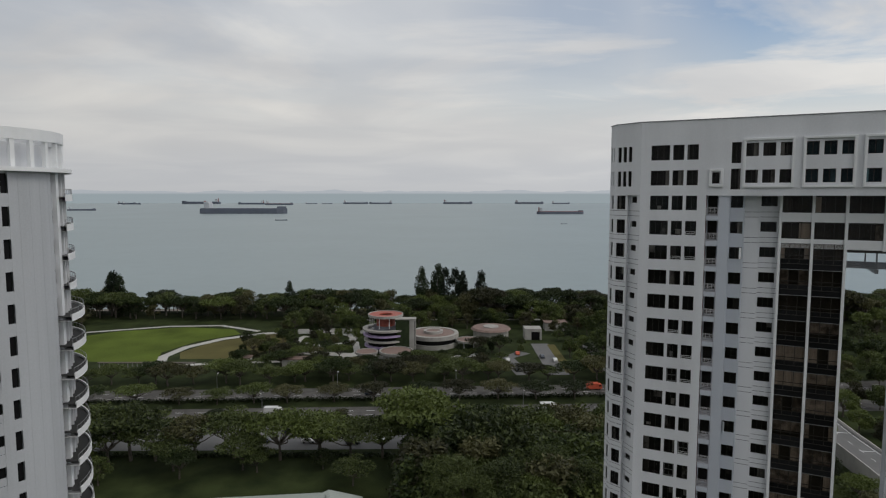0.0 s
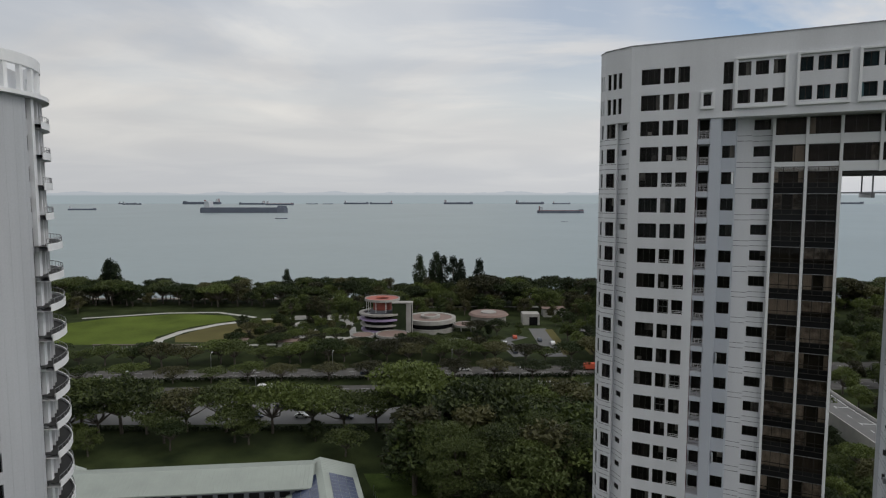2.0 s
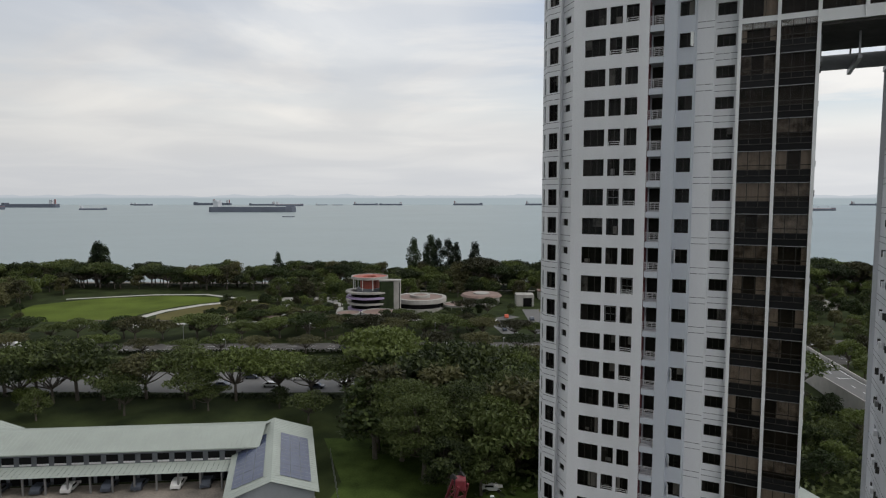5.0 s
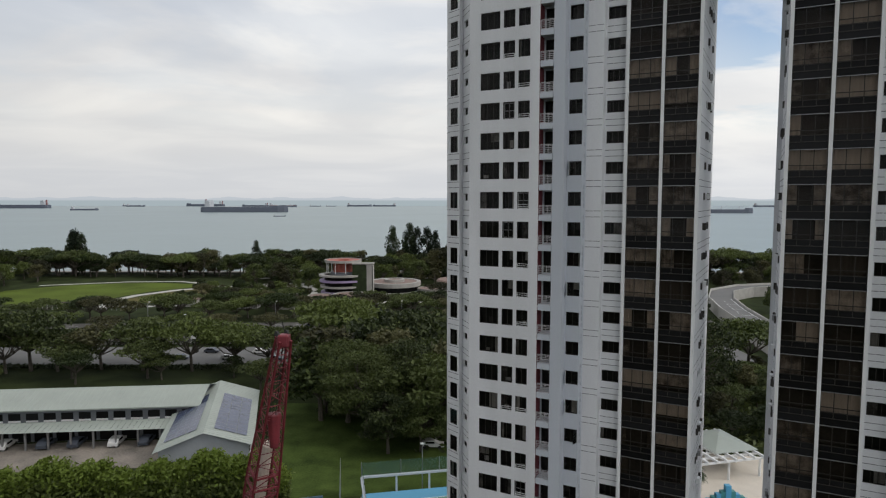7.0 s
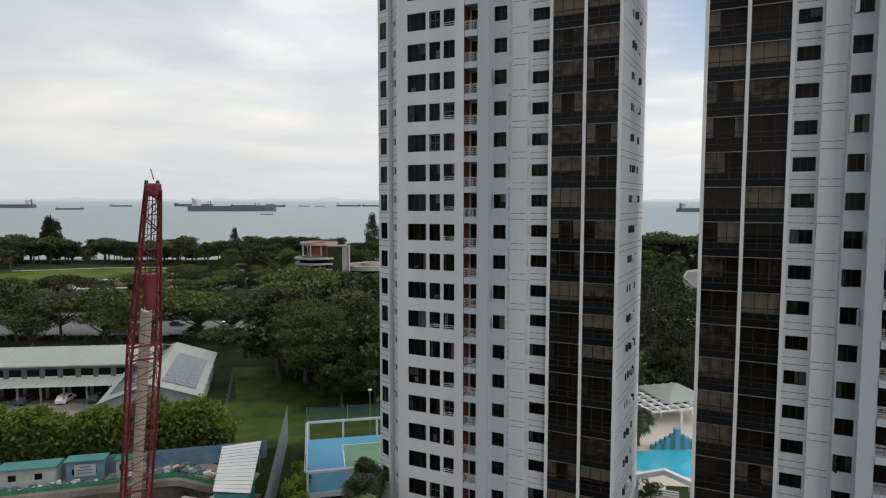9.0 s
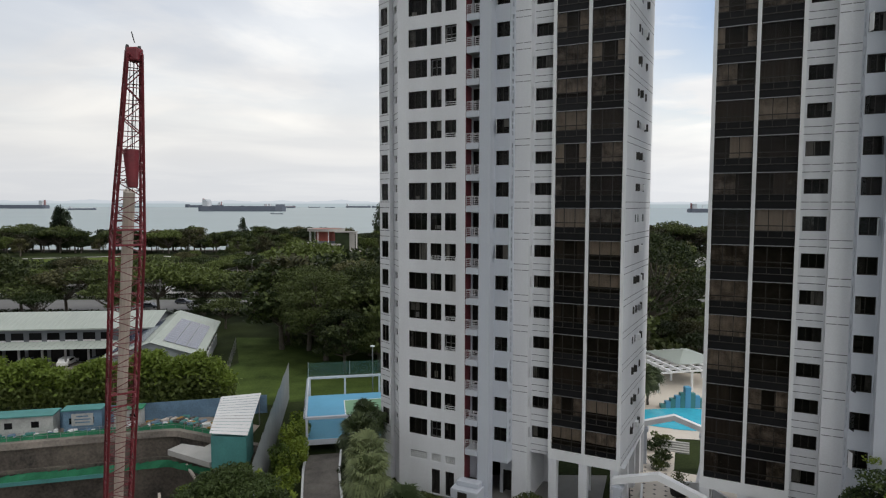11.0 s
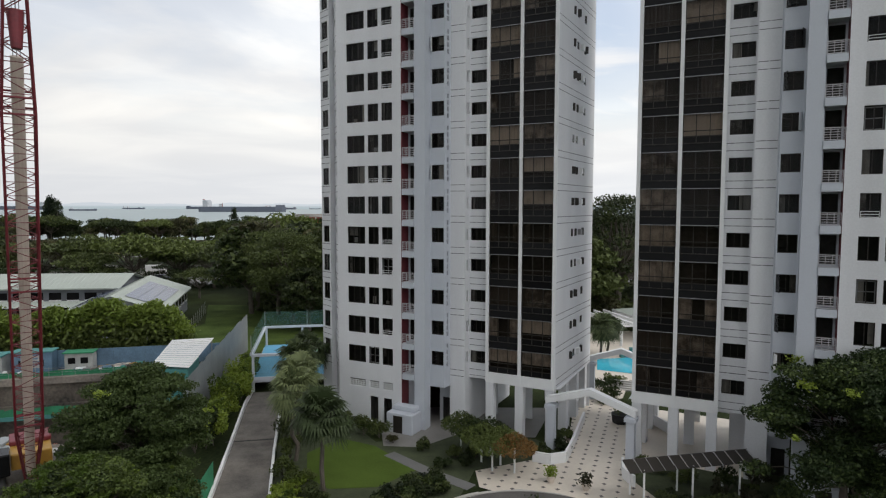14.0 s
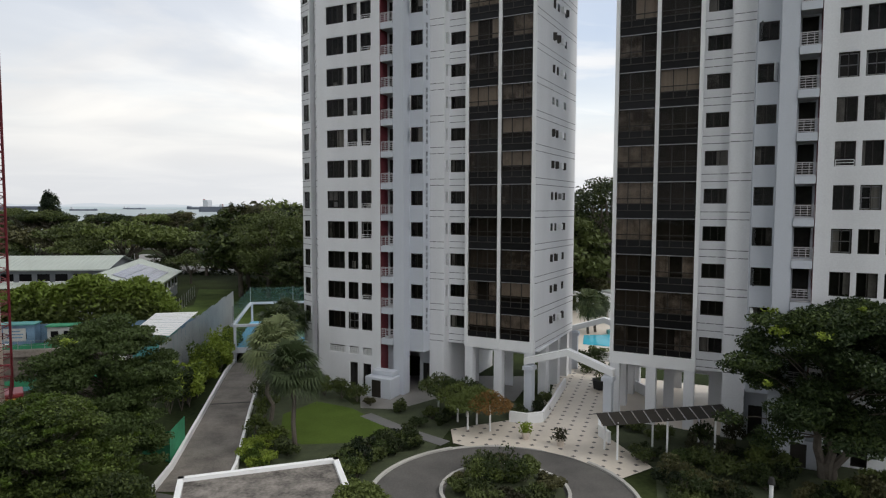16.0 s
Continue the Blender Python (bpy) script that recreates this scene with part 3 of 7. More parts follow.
    part("door", d, BRONZE, root, "dark louvred door")
    return root


tower_a = build_tower(False, "white high-rise apartment tower with dark curtain-wall bays")
tower_b = build_tower(True, "white high-rise apartment tower mirrored beside the first")

# the high block that joins both towers
bridge = thing("sky_bridge", "white four-storey penthouse block bridging the towers", "building bridge", T_AT)
body = Mesh()
F = Facade(body, False)
r24, r25 = tops(24), tops(25)
holes = []
for s in (2.4, 4.9, 6.5):
    w = 2.14 if s < 3 else 1.25
    for t in (r24, r25):
        holes.append((s, s + w, t - 1.8, t))
        holes.append((2 * (MU + 2.4) - s - w, 2 * (MU + 2.4) - s, t - 1.8, t))
pent = [(9.3, 10.1, r24 - 1.6, r24 - 0.3), (11.3, 12.3, r25 - 2.3, r25 + 0.1), (11.3, 12.3, r24 - 2.3, r24 + 0.1)]
FRAMES = [(12.5, 17.7), (18.5, 23.5), (24.15, 29.65)]
for a, b in FRAMES:
    for t in (r25, r24):
        w = (b - a) / 3
        for i in range(3):
            pent.append((a + w * i + 0.3, a + w * (i + 1) - 0.15, t - 1.55, t - 0.05))
pent += [(2 * (MU + 2.4) - s1, 2 * (MU + 2.4) - s0, z0, z1) for s0, s1, z0, z1 in pent if s1 < 24]
F.wall((-1.2, 0), (2 * MU + 1.2, 0), UNDER, ROOF_Z, [(s - 1.2, e - 1.2, a, b) for s, e, a, b in holes + pent])
for fl in (False, True):
    F2 = Facade(body, fl)
    nar = [(0.3 + 0.62 * i, 0.68 + 0.62 * i, t - 1.8, t) for i in range(2) for t in (r24, r25)]
    F2.wall((-5.5, 3.4), (-4.55, 1.75), UNDER, ROOF_Z, [(0.35, 0.7, t - 1.8, t) for t in (r24, r25)] + [(1.1, 1.45, t - 1.8, t) for t in (r24, r25)])
    F2.wall((-4.55, 1.75), (-1.2, 0.0), UNDER, ROOF_Z, [(0.3 + 0.8 * i, 0.85 + 0.8 * i, t - 1.9, t) for i in range(3) for t in (r24, r25)])
    F2.wall((-5.5, 14.9), (-5.5, 3.4), UNDER, ROOF_Z)
foot = [(-5.5, 3.4), (-4.55, 1.75), (-1.2, 0), (2 * MU + 1.2, 0), (2 * MU + 4.55, 1.75), (2 * MU + 5.5, 3.4), (2 * MU + 5.5, 14.9), (-5.5, 14.9)]
body.poly([(*p, ROOF_Z - 1.0) for p in foot])
body.poly([(*p, UNDER) for p in [(6.35, 0), (2 * MU - 6.35, 0), (2 * MU - 6.35, 14.9), (6.35, 14.9)]])
body.quad((-5.5, 14.9, UNDER), (2 * MU + 5.5, 14.9, UNDER), (2 * MU + 5.5, 14.9, ROOF_Z), (-5.5, 14.9, ROOF_Z))
# two storeys of strip windows above the gap
BZ = 71.3
# core and underside slab take the near-black of unlit rooms
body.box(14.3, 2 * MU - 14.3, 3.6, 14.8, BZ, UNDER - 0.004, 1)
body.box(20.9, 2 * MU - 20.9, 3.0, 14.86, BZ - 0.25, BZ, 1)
part("wall", body, (WHITE, ROOM), bridge)
cop = Mesh()
for a, b in zip(foot, foot[1:] + foot[:1]):
    A, B = Vector((*a, 0)), Vector((*b, 0))
    d = (B - A).normalized()
    nrm = Vector((-d.y, d.x, 0))
    o0, o1 = A - nrm * 0.08, B - nrm * 0.08
    i0, i1 = A + nrm * 0.3, B + nrm * 0.3
    for zz0, zz1 in ((ROOF_Z, ROOF_Z + 0.1),):
        cop.quad((o0.x, o0.y, zz0), (o1.x, o1.y, zz0), (o1.x, o1.y, zz1), (o0.x, o0.y, zz1))
        cop.quad((o0.x, o0.y, zz1), (o1.x, o1.y, zz1), (i1.x, i1.y, zz1), (i0.x, i0.y, zz1))
        cop.quad((i0.x, i0.y, zz1), (i1.x, i1.y, zz1), (i1.x, i1.y, zz0 - 1), (i0.x, i0.y, zz0 - 1))
part("coping", cop, ALU, bridge, "thin grey metal coping")
rngb = random.Random(5)
for i in range(13):
    m = Mesh()
    m.box(20.97, 28.03, 7.0 + 0.62 * i, 7.1 + 0.62 * i, 68.9, 69.05)
    part("canopy_slat", m, ALU, bridge, "grey metal canopy slat")
for u in (21.3, 24.5, 27.7):
    m = Mesh()
    m.box(u - 0.18, u + 0.18, 6.4, 15.2, 68.4, 68.896)
    part("canopy_beam", m, ALU, bridge)
    for v in (6.8, 14.6):
        m = Mesh()
        m.box(u - 0.08, u + 0.08, v - 0.08, v + 0.08, 68.896, BZ - 0.25)
        part("canopy_hanger", m, ALU, bridge)
edges_u = [14.3, 17.6, 20.88, 24.5, 28.12, 31.4, 34.7]
for t in (tops(23), tops(22)):
    for a, b in zip(edges_u, edges_u[1:]):
        w = b - a - 0.3
        window_at(bridge, False, (a + b) / 2, 2.85, t - 1.95, w, 1.85, 3, rng=rngb, glass=GLASS_DARK)
    sp = Mesh()
    sp.box(14.3, 34.7, 2.85, 3.3, t - 3.03, t - 1.95)
    part("spandrel", sp, TRIM, bridge)
for u in edges_u[2:5]:
    m = Mesh()
    m.box(u - 0.14, u + 0.14, 2.62, 3.0, BZ, UNDER)
    part("mullion", m, TRIM, bridge)
for s, e, z0, z1 in holes + pent:
    window_at(bridge, False, (s + e) / 2 - 2.4, 0, z0, e - s, z1 - z0, 2 if e - s < 1.7 else 3, rng=rngb, glass=GLASS_BLUE if 18.0 < s < 36 else GLASS)
for a, b in FRAMES + [(2 * (MU + 2.4) - b, 2 * (MU + 2.4) - a) for a, b in FRAMES[:2]] + [(9.0, 10.5), (2 * (MU + 2.4) - 10.5, 2 * (MU + 2.4) - 9.0)]:
    a, b = a - 2.4, b - 2.4
    z0, z1 = (r24 - 2.1, r25 + 0.5) if b - a > 3 else (r24 - 2.0, r24 + 0.1)
    m = Mesh()
    t = 0.28
    for x0, x1, y0, y1 in ((a, b, z0, z0 + t), (a, b, z1 - t, z1), (a, a + t, z0 + t, z1 - t), (b - t, b, z0 + t, z1 - t)):
        m.box(x0, x1, -0.3, -0.003, y0, y1)
    soften(part("window_surround", m, TRIM, bridge, "white raised window surround"), 0.03)

# ---- more materials ----
LEAF_DARK = leaf_mat("dark_foliage", (0.027, 0.040, 0.014), (0.066, 0.084, 0.026))
LEAF_MID = leaf_mat("mid_foliage", (0.032, 0.050, 0.014), (0.08, 0.103, 0.027))
LEAF_OLIVE = leaf_mat("olive_foliage", (0.040, 0.041, 0.020), (0.080, 0.079, 0.034))
LEAF_LIME = leaf_mat("lime_foliage", (0.06, 0.10, 0.012), (0.16, 0.21, 0.03))
LEAF_DEEP = leaf_mat("deep_green_foliage", (0.014, 0.024, 0.009), (0.042, 0.063, 0.018))
LEAF_GARDEN = leaf_mat("glossy_garden_foliage", (0.025, 0.045, 0.014), (0.084, 0.116, 0.033))
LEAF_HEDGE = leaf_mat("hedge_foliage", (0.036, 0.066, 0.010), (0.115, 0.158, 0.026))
LEAF_PALM = leaf_mat("palm_frond", (0.055, 0.08, 0.032), (0.155, 0.185, 0.085))
LEAF_YOUNG = leaf_mat("young_green_foliage", (0.020, 0.036, 0.010), (0.078, 0.108, 0.025))
LEAF_NEEDLE = leaf_mat("needle_foliage", (0.016, 0.028, 0.014), (0.035, 0.05, 0.022))
LEAF_ROSE = leaf_mat("reddish_foliage", (0.05, 0.06, 0.015), (0.16, 0.09, 0.03))
BARK = mat("grey_brown_bark", (0.10, 0.085, 0.07), 0.9, 0.3, 2.0, 14.0, 0.4)
ROOF_GREEN = mat("pale_green_metal_roof", (0.31, 0.345, 0.315), 0.5, 0.10, 0.2, 5.0, 0.05)
ROOF_WHITE = mat("white_metal_roof", (0.66, 0.66, 0.65), 0.5, 0.08, 0.3, 5.0, 0.05)
SOLAR = mat("solar_panel_glass", (0.06, 0.075, 0.13), 0.15, 0.25, 0.8, 4.0, 0.0)
# wall blue-grey darkened to hold the shade under the eaves
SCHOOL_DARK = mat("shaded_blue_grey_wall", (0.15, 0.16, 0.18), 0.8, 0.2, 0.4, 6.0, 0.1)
ROTUNDA_RED = mat("faded_red_orange_paint", (0.32, 0.08, 0.055), 0.6, 0.2, 0.5, 5.0, 0.05)
# pale park concrete toned down for the shadow on these buildings
PARK_CONCRETE = mat("shade_dimmed_park_concrete", (0.33, 0.32, 0.30), 0.85, 0.2, 0.3, 5.0, 0.1)
SCHOOL_WALL = mat("grey_school_wall", (0.36, 0.385, 0.42), 0.8, 0.1, 0.3, 6.0, 0.1)
RED_STEEL = mat("red_crane_paint", (0.14, 0.018, 0.026), 0.5, 0.3, 0.8, 7.0, 0.1)
CREAM_STEEL = mat("cream_steel", (0.55, 0.48, 0.42), 0.6, 0.15, 0.6, 7.0, 0.1)
YELLOW = mat("yellow_machine_paint", (0.34, 0.19, 0.03), 0.5, 0.2, 0.8, 7.0, 0.05)
ORANGE = mat("orange_red_paint", (0.55, 0.10, 0.05), 0.5, 0.15, 0.8, 7.0, 0.05)
PURPLE = mat("lilac_panel", (0.34, 0.27, 0.44), 0.5, 0.1, 0.8, 7.0, 0.0)
BLUE_SHEET = mat("blue_site_hoarding", (0.12, 0.20, 0.29), 0.6, 0.35, 0.5, 6.0, 0.1)
TEAL = mat("teal_paint", (0.07, 0.24, 0.23), 0.6, 0.2, 0.5, 6.0, 0.05)
NET_GREEN = mat("green_netting", (0.03, 0.21, 0.105), 0.8, 0.25, 0.8, 8.0, 0.2)
HOARDING = mat("grey_corrugated_steel", (0.30, 0.32, 0.33), 0.55, 0.12, 0.5, 6.0, 0.1, metal=0.3)
WET_MUD = mat("black_wet_mud", (0.016, 0.016, 0.015), 0.45, 0.5, 0.2, 2.0, 0.3, col2=(0.05, 0.045, 0.04))
MUD = mat("wet_site_earth", (0.05, 0.045, 0.042), 0.85, 0.5, 0.25, 3.0, 0.4, col2=(0.13, 0.11, 0.09))
# mottled concrete, its dark tone mixed for the shadowed school yard
YARD = mat("yard_shade_concrete", (0.15, 0.135, 0.12), 0.9, 0.35, 0.2, 3.0, 0.2, col2=(0.24, 0.21, 0.18))
# floor grey darkened for the shade under the tower
APRON_SHADE = mat("shade_grey_apron_floor", (0.21, 0.20, 0.19), 0.5, 0.15, 0.5, 9.0, 0.05)
FAR_LAWN = mat("school_lawn_grass", (0.030, 0.052, 0.012), 0.95, 0.35, 0.2, 3.0, 0.3, spec=0.1, col2=(0.058, 0.085, 0.02))
SAND = mat("sandy_yard", (0.36, 0.30, 0.25), 0.9, 0.35, 0.2, 3.0, 0.2)
TILE_CREAM = mat("cream_paving", (0.58, 0.525, 0.455), 0.6, 0.1, 0.3, 5.0, 0.05)
TILE_DARK = mat("dark_paving_inlay", (0.10, 0.09, 0.085), 0.6, 0.1, 0.5, 5.0, 0.0)
POOL = mat("pool_water", (0.06, 0.46, 0.62), 0.08, 0.15, 0.4, 2.5, 0.3)
COURT_BLUE = mat("blue_court_paint", (0.11, 0.34, 0.52), 0.7, 0.08, 0.3, 6.0, 0.0)
COURT_GREEN = mat("green_court_paint", (0.15, 0.28, 0.17), 0.7, 0.1, 0.3, 6.0, 0.0)
FIELD = mat("bright_lawn", (0.080, 0.110, 0.018), 0.95, 0.32, 0.05, 1.2, 0.2, spec=0.1)
LAWN = mat("garden_lawn", (0.070, 0.108, 0.02), 0.95, 0.2, 0.3, 6.0, 0.3, spec=0.1)
DRY_FIELD = mat("brownish_lawn", (0.10, 0.09, 0.035), 0.95, 0.25, 0.05, 1.2, 0.2, spec=0.1)
SOIL = mat("planting_soil", (0.044, 0.056, 0.025), 0.95, 0.4, 0.8, 6.0, 0.4)
BROWN_ROOF = mat("brown_roof_deck", (0.20, 0.14, 0.12), 0.8, 0.15, 0.4, 5.0, 0.1)
FLAT_ROOF = mat("stained_flat_roof", (0.045, 0.04, 0.035), 0.9, 0.55, 0.9, 5.0, 0.3, col2=(0.17, 0.155, 0.14))
HULL = mat("grey_ship_hull", (0.10, 0.115, 0.15), 0.6, 0.15, 0.02, 0.2, 0.0)
HULL_RED = mat("red_ship_deck", (0.24, 0.11, 0.11), 0.6, 0.15, 0.02, 0.2, 0.0)
SHIP_WHITE = mat("white_ship_paint", (0.48, 0.5, 0.53), 0.6, 0.1, 0.05, 0.3, 0.0)
HILL = mat("hazy_far_hills", (0.34, 0.39, 0.44), 1.0, 0.05, 0.002, 0.01, 0.0, spec=0.0)
CAR_WHITE = mat("white_car_paint", (0.7, 0.7, 0.7), 0.25, 0.05, 0.8, 4.0, 0.0, rand=0.6)
CAR_DARK = mat("dark_car_paint", (0.06, 0.07, 0.09), 0.25, 0.2, 0.8, 4.0, 0.0, rand=0.6)
RAMP = mat("worn_ramp_concrete", (0.10, 0.09, 0.08), 0.9, 0.3, 0.5, 9.0, 0.3, col2=(0.16, 0.145, 0.13))
OFFWHITE = mat("dirty_white_sheet", (0.40, 0.40, 0.39), 0.7, 0.25, 0.8, 5.0, 0.1)
TYRE = mat("black_rubber", (0.02, 0.02, 0.02), 0.8, 0.2, 3.0, 9.0, 0.0)


# ---- trees ----
def leaf(m, p, size, rng, up=0.5):
    n = Vector((rng.gauss(0, 1), rng.gauss(0, 1), rng.gauss(0, 1) + up)).normalized()
    s = n.orthogonal().normalized()
    s = Matrix.Rotation(rng.uniform(0, 6.28), 3, n) @ s
    t = n.cross(s)
    a, b = size * rng.uniform(0.7, 1.3), size * rng.uniform(0.35, 0.6)
    i = len(m.v)
    for q in (p - s * a, p - t * b + n * 0.1 * a, p + s * a, p + t * b + n * 0.1 * a):
        m.v.append(tuple(q))
    m.f.append((i, i + 1, i + 2, i + 3))
    m.m.append(0)


def limb(m, a, b, r0, r1, rng, bends=3, n=5):
    a, b = Vector(a), Vector(b)
    prev, L = a, (b - a).length
    for i in range(1, bends + 1):
        f = i / bends
        p = a.lerp(b, f) + (Vector((rng.gauss(0, 1), rng.gauss(0, 1), rng.gauss(0, 0.5))) * L * 0.05 if i < bends else Vector((0, 0, 0)))
        m.tube(prev, p, r0 + (r1 - r0) * (i - 1) / bends, r0 + (r1 - r0) * f, n, caps=False)
        prev = p


def tree_meshes(seed, kind, leaves, size, lmat):
    """Trunk and crown for a tree about one metre... scaled: height H, crown radius R."""
    rng = random.Random(seed)
    tr, cr = Mesh(), Mesh()
    clusters = []
    if kind == "umbrella":
        H, R, fork = 12.0, 7.5, 4.2
        tr.tube((0, 0, -0.3), (0.2, 0.1, fork), 0.42, 0.3, 8)
        k = 8
        for i in range(k):
            w = 2 * math.pi * (i + rng.uniform(-0.3, 0.3)) / k
            for rr in (rng.uniform(0.35, 0.6), rng.uniform(0.75, 1.0)):
                e = Vector((math.cos(w) * R * rr, math.sin(w) * R * rr, H * rng.uniform(0.72, 0.86) - rr * 1.0))
                limb(tr, (0.2, 0.1, fork - 0.3), e, 0.2, 0.05, rng)
                clusters.append((e + Vector((0, 0, 0.6)), R * rng.uniform(0.28, 0.4), H * rng.uniform(0.07, 0.11)))
        clusters.append((Vector((0, 0, H * 0.9)), R * 0.45, H * 0.1))
    elif kind == "dome":
        H, R, fork = 12.0, 5.5, 3.2
        tr.tube((0, 0, -0.3), (0.1, 0.1, fork), 0.38, 0.28, 8)
        for i in range(22 if leaves < 4000 else 74):
            z = rng.uniform(0.0, 1.0)
            w = rng.uniform(0, 6.283)
            rad = R * math.sqrt(max(0.05, 1 - (z * 1.7 - 0.55) ** 2 / 1.35)) * rng.uniform(0.55, 0.9)
            e = Vector((math.cos(w) * rad, math.sin(w) * rad, 4.2 + z * 6.6))
            limb(tr, (0.1, 0.1, fork - 0.2 + z * 1.5), e, 0.14, 0.03, rng)
            if leaves < 4000:
                clusters.append((e, R * rng.uniform(0.26, 0.42), R * rng.uniform(0.16, 0.28)))
            else:
                e = e * 1.04
                clusters.append((e, R * rng.uniform(0.14, 0.36), R * rng.uniform(0.07, 0.15)))
    elif kind == "tiered":
        H, R, fork = 12.0, 5.5, 2.6
        for dx, dy in ((0.15, 0.1), (-0.5, 0.3), (0.45, -0.45)):
            limb(tr, (dx * 0.4, dy * 0.4, -0.3), (dx * 2, dy * 2, fork + 1.2), 0.3, 0.17, rng, 4, 8)
        for i in range(130):
            z = rng.uniform(0.0, 1.0)
            w = rng.uniform(0, 6.283)
            lobe = 1.0 + 0.16 * math.sin(3 * w + seed) + 0.1 * math.sin(5 * w + 7 * z + seed)
            rad = R * lobe * math.sqrt(max(0.03, 1 - (z * 1.65 - 0.6) ** 2 / 1.2)) * (rng.uniform(0.72, 1.0) if i % 3 else rng.uniform(0.1, 0.6))
            e = Vector((math.cos(w) * rad, math.sin(w) * rad, 2.9 + z * 8.0 + rng.uniform(-0.4, 0.4)))
            if i % 2:
                limb(tr, (0.1, 0.1, fork + z * 3.5), e, 0.07, 0.015, rng)
            clusters.append((e, R * rng.uniform(0.13, 0.30), R * rng.uniform(0.05, 0.10)))
    elif kind == "column":
        H, R = 24.0, 4.2
        tr.tube((0, 0, -0.3), (0, 0, 22), 0.45, 0.06, 7)
        for i in range(40):
            z = 4 + 19 * i / 39
            w = rng.uniform(0, 6.283)
            rad = R * (0.55 + 0.45 * math.sin(min(1, (z - 2) / 13) * 1.57)) * rng.uniform(0.35, 0.8) * (1.0 if z < 16 else max(0.25, 1 - (z - 16) / 9.5))
            e = Vector((math.cos(w) * rad, math.sin(w) * rad, z))
            limb(tr, (0, 0, z - 1.5), e, 0.09, 0.02, rng, 2, 4)
            clusters.append((e, 1.35, 1.9))
    tot = sum(a * a * b for _, a, b in clusters)
    for c, a, b in clusters:
        for _ in range(max(6, int(leaves * a * a * b / tot))):
            d = Vector((rng.gauss(0, 1), rng.gauss(0, 1), rng.gauss(0, 1))).normalized() * rng.uniform(0.3, 1.3) ** 0.6
            leaf(cr, c + Vector((d.x * a, d.y * a, d.z * b)), size, rng, 0.9)
    return tr.data("trunk", [BARK]), cr.data("crown", [lmat])


def plant(meshes, x, y, scale, turn, name, label, category, group="", z=0.0, flat=1.0):
    root = thing(name, label, category, Matrix.Translation((x, y, z)) @ Matrix.Rotation(turn, 4, "Z") @ Matrix.Diagonal((scale, scale, scale * flat, 1)), group)
    part("trunk", meshes[0], None, root)
    part("crown", meshes[1], None, root)
    return root


UMB = [tree_meshes(20 + i, "umbrella", 2400, 0.50, m) for i, m in enumerate((LEAF_DARK, LEAF_MID, LEAF_OLIVE, LEAF_DARK))]
DOM = [tree_meshes(40 + i, "dome", 2400, 0.46, m) for i, m in enumerate((LEAF_DARK, LEAF_MID, LEAF_OLIVE, LEAF_MID))]
COL = [tree_meshes(60 + i, "column", 3000, 0.5, LEAF_NEEDLE) for i in range(2)]
rt = random.Random(77)


def scatter(kinds, pts, s0, s1, name, label, group, flat=(0.85, 1.1)):
    for x, y in pts:
        plant(rt.choice(kinds), x, y, rt.uniform(s0, s1), rt.uniform(0, 6.28), name, label, "tree", group, flat=rt.uniform(*flat))


def spots(x0, x1, y0, y1, step, jitter=0.38, keep=lambda x, y: True):
    out = []
    y = y0
    row = 0
    while y <= y1:
        x = x0 + (step / 2 if row % 2 else 0)
        while x <= x1:
            px, py = x + rt.uniform(-jitter, jitter) * step, y + rt.uniform(-jitter, jitter) * step
            if keep(px, py):
                out.append((px, py))
            x += step
        y += step * 0.87
        row += 1
    return out


SLIP = [(112, 95), (114.5, 130), (118.7, 160), (121.5, 186), (126, 215), (132.5, 252), (139, 278), (149, 300), (166, 314), (200, 324)]


def off_flyover(x, y):
    p = Vector((x, y))
    for a, b in zip(SLIP, SLIP[1:]):
        A, B = Vector(a), Vector(b)
        f = max(0, min(1, (p - A).dot(B - A) / (B - A).length_squared))
        if (A.lerp(B, f) - p).length < 11:
            return False
    return True


scatter(UMB + DOM, [(-92, 160), (-72, 164), (-52, 168), (-34, 170), (-24, 160), (-12, 166), (-100, 168), (-118, 166)], 0.55, 0.8, "lawn_tree", "slender dark tree on the school lawn", "lawn trees")
WOOD = spots(-6, 116, 128, 177, 9.0, keep=lambda x, y: not (x < 14 and y < 138) and off_flyover(x, y))
scatter(DOM + UMB[:2], [p for p in WOOD if p[0] > 62], 0.42, 0.65, "broadleaf_tree", "lower dark green broadleaf tree beside the slip road", "woodland trees")
scatter(DOM + UMB[:2], [p for p in WOOD if p[0] <= 62], 1.15, 1.6, "broadleaf_tree", "dense dark green broadleaf tree in a woodland belt", "woodland trees")
scatter(UMB + DOM[:1], spots(-185, -34, 160, 178, 17.0, keep=lambda x, y: y > 166), 0.8, 1.05, "roadside_tree", "spreading dark green tree beside the service road", "service road trees")
scatter(UMB, [(x + rt.uniform(-3, 3), 177 + rt.uniform(-2, 3)) for x in range(-180, 110, 11)], 1.0, 1.3, "rain_tree", "flat-topped rain tree on the grass verge", "verge rain trees")
scatter(UMB, [(x + rt.uniform(-3, 3), 207.0 + rt.uniform(-0.6, 0.6) + 0.04 * (x + 60)) for x in range(-190, 112, 19)], 0.32, 0.5, "rain_tree", "flat-topped rain tree between the roads", "verge rain trees", (0.7, 0.85))
scatter(UMB, [(x + rt.uniform(-3, 3), 226 + 0.05 * (x + 60) + rt.uniform(-0.6, 0.6)) for x in range(-190, 112, 15)], 0.65, 0.9, "rain_tree", "small rain tree on the central reservation", "verge rain trees", (0.7, 0.85))
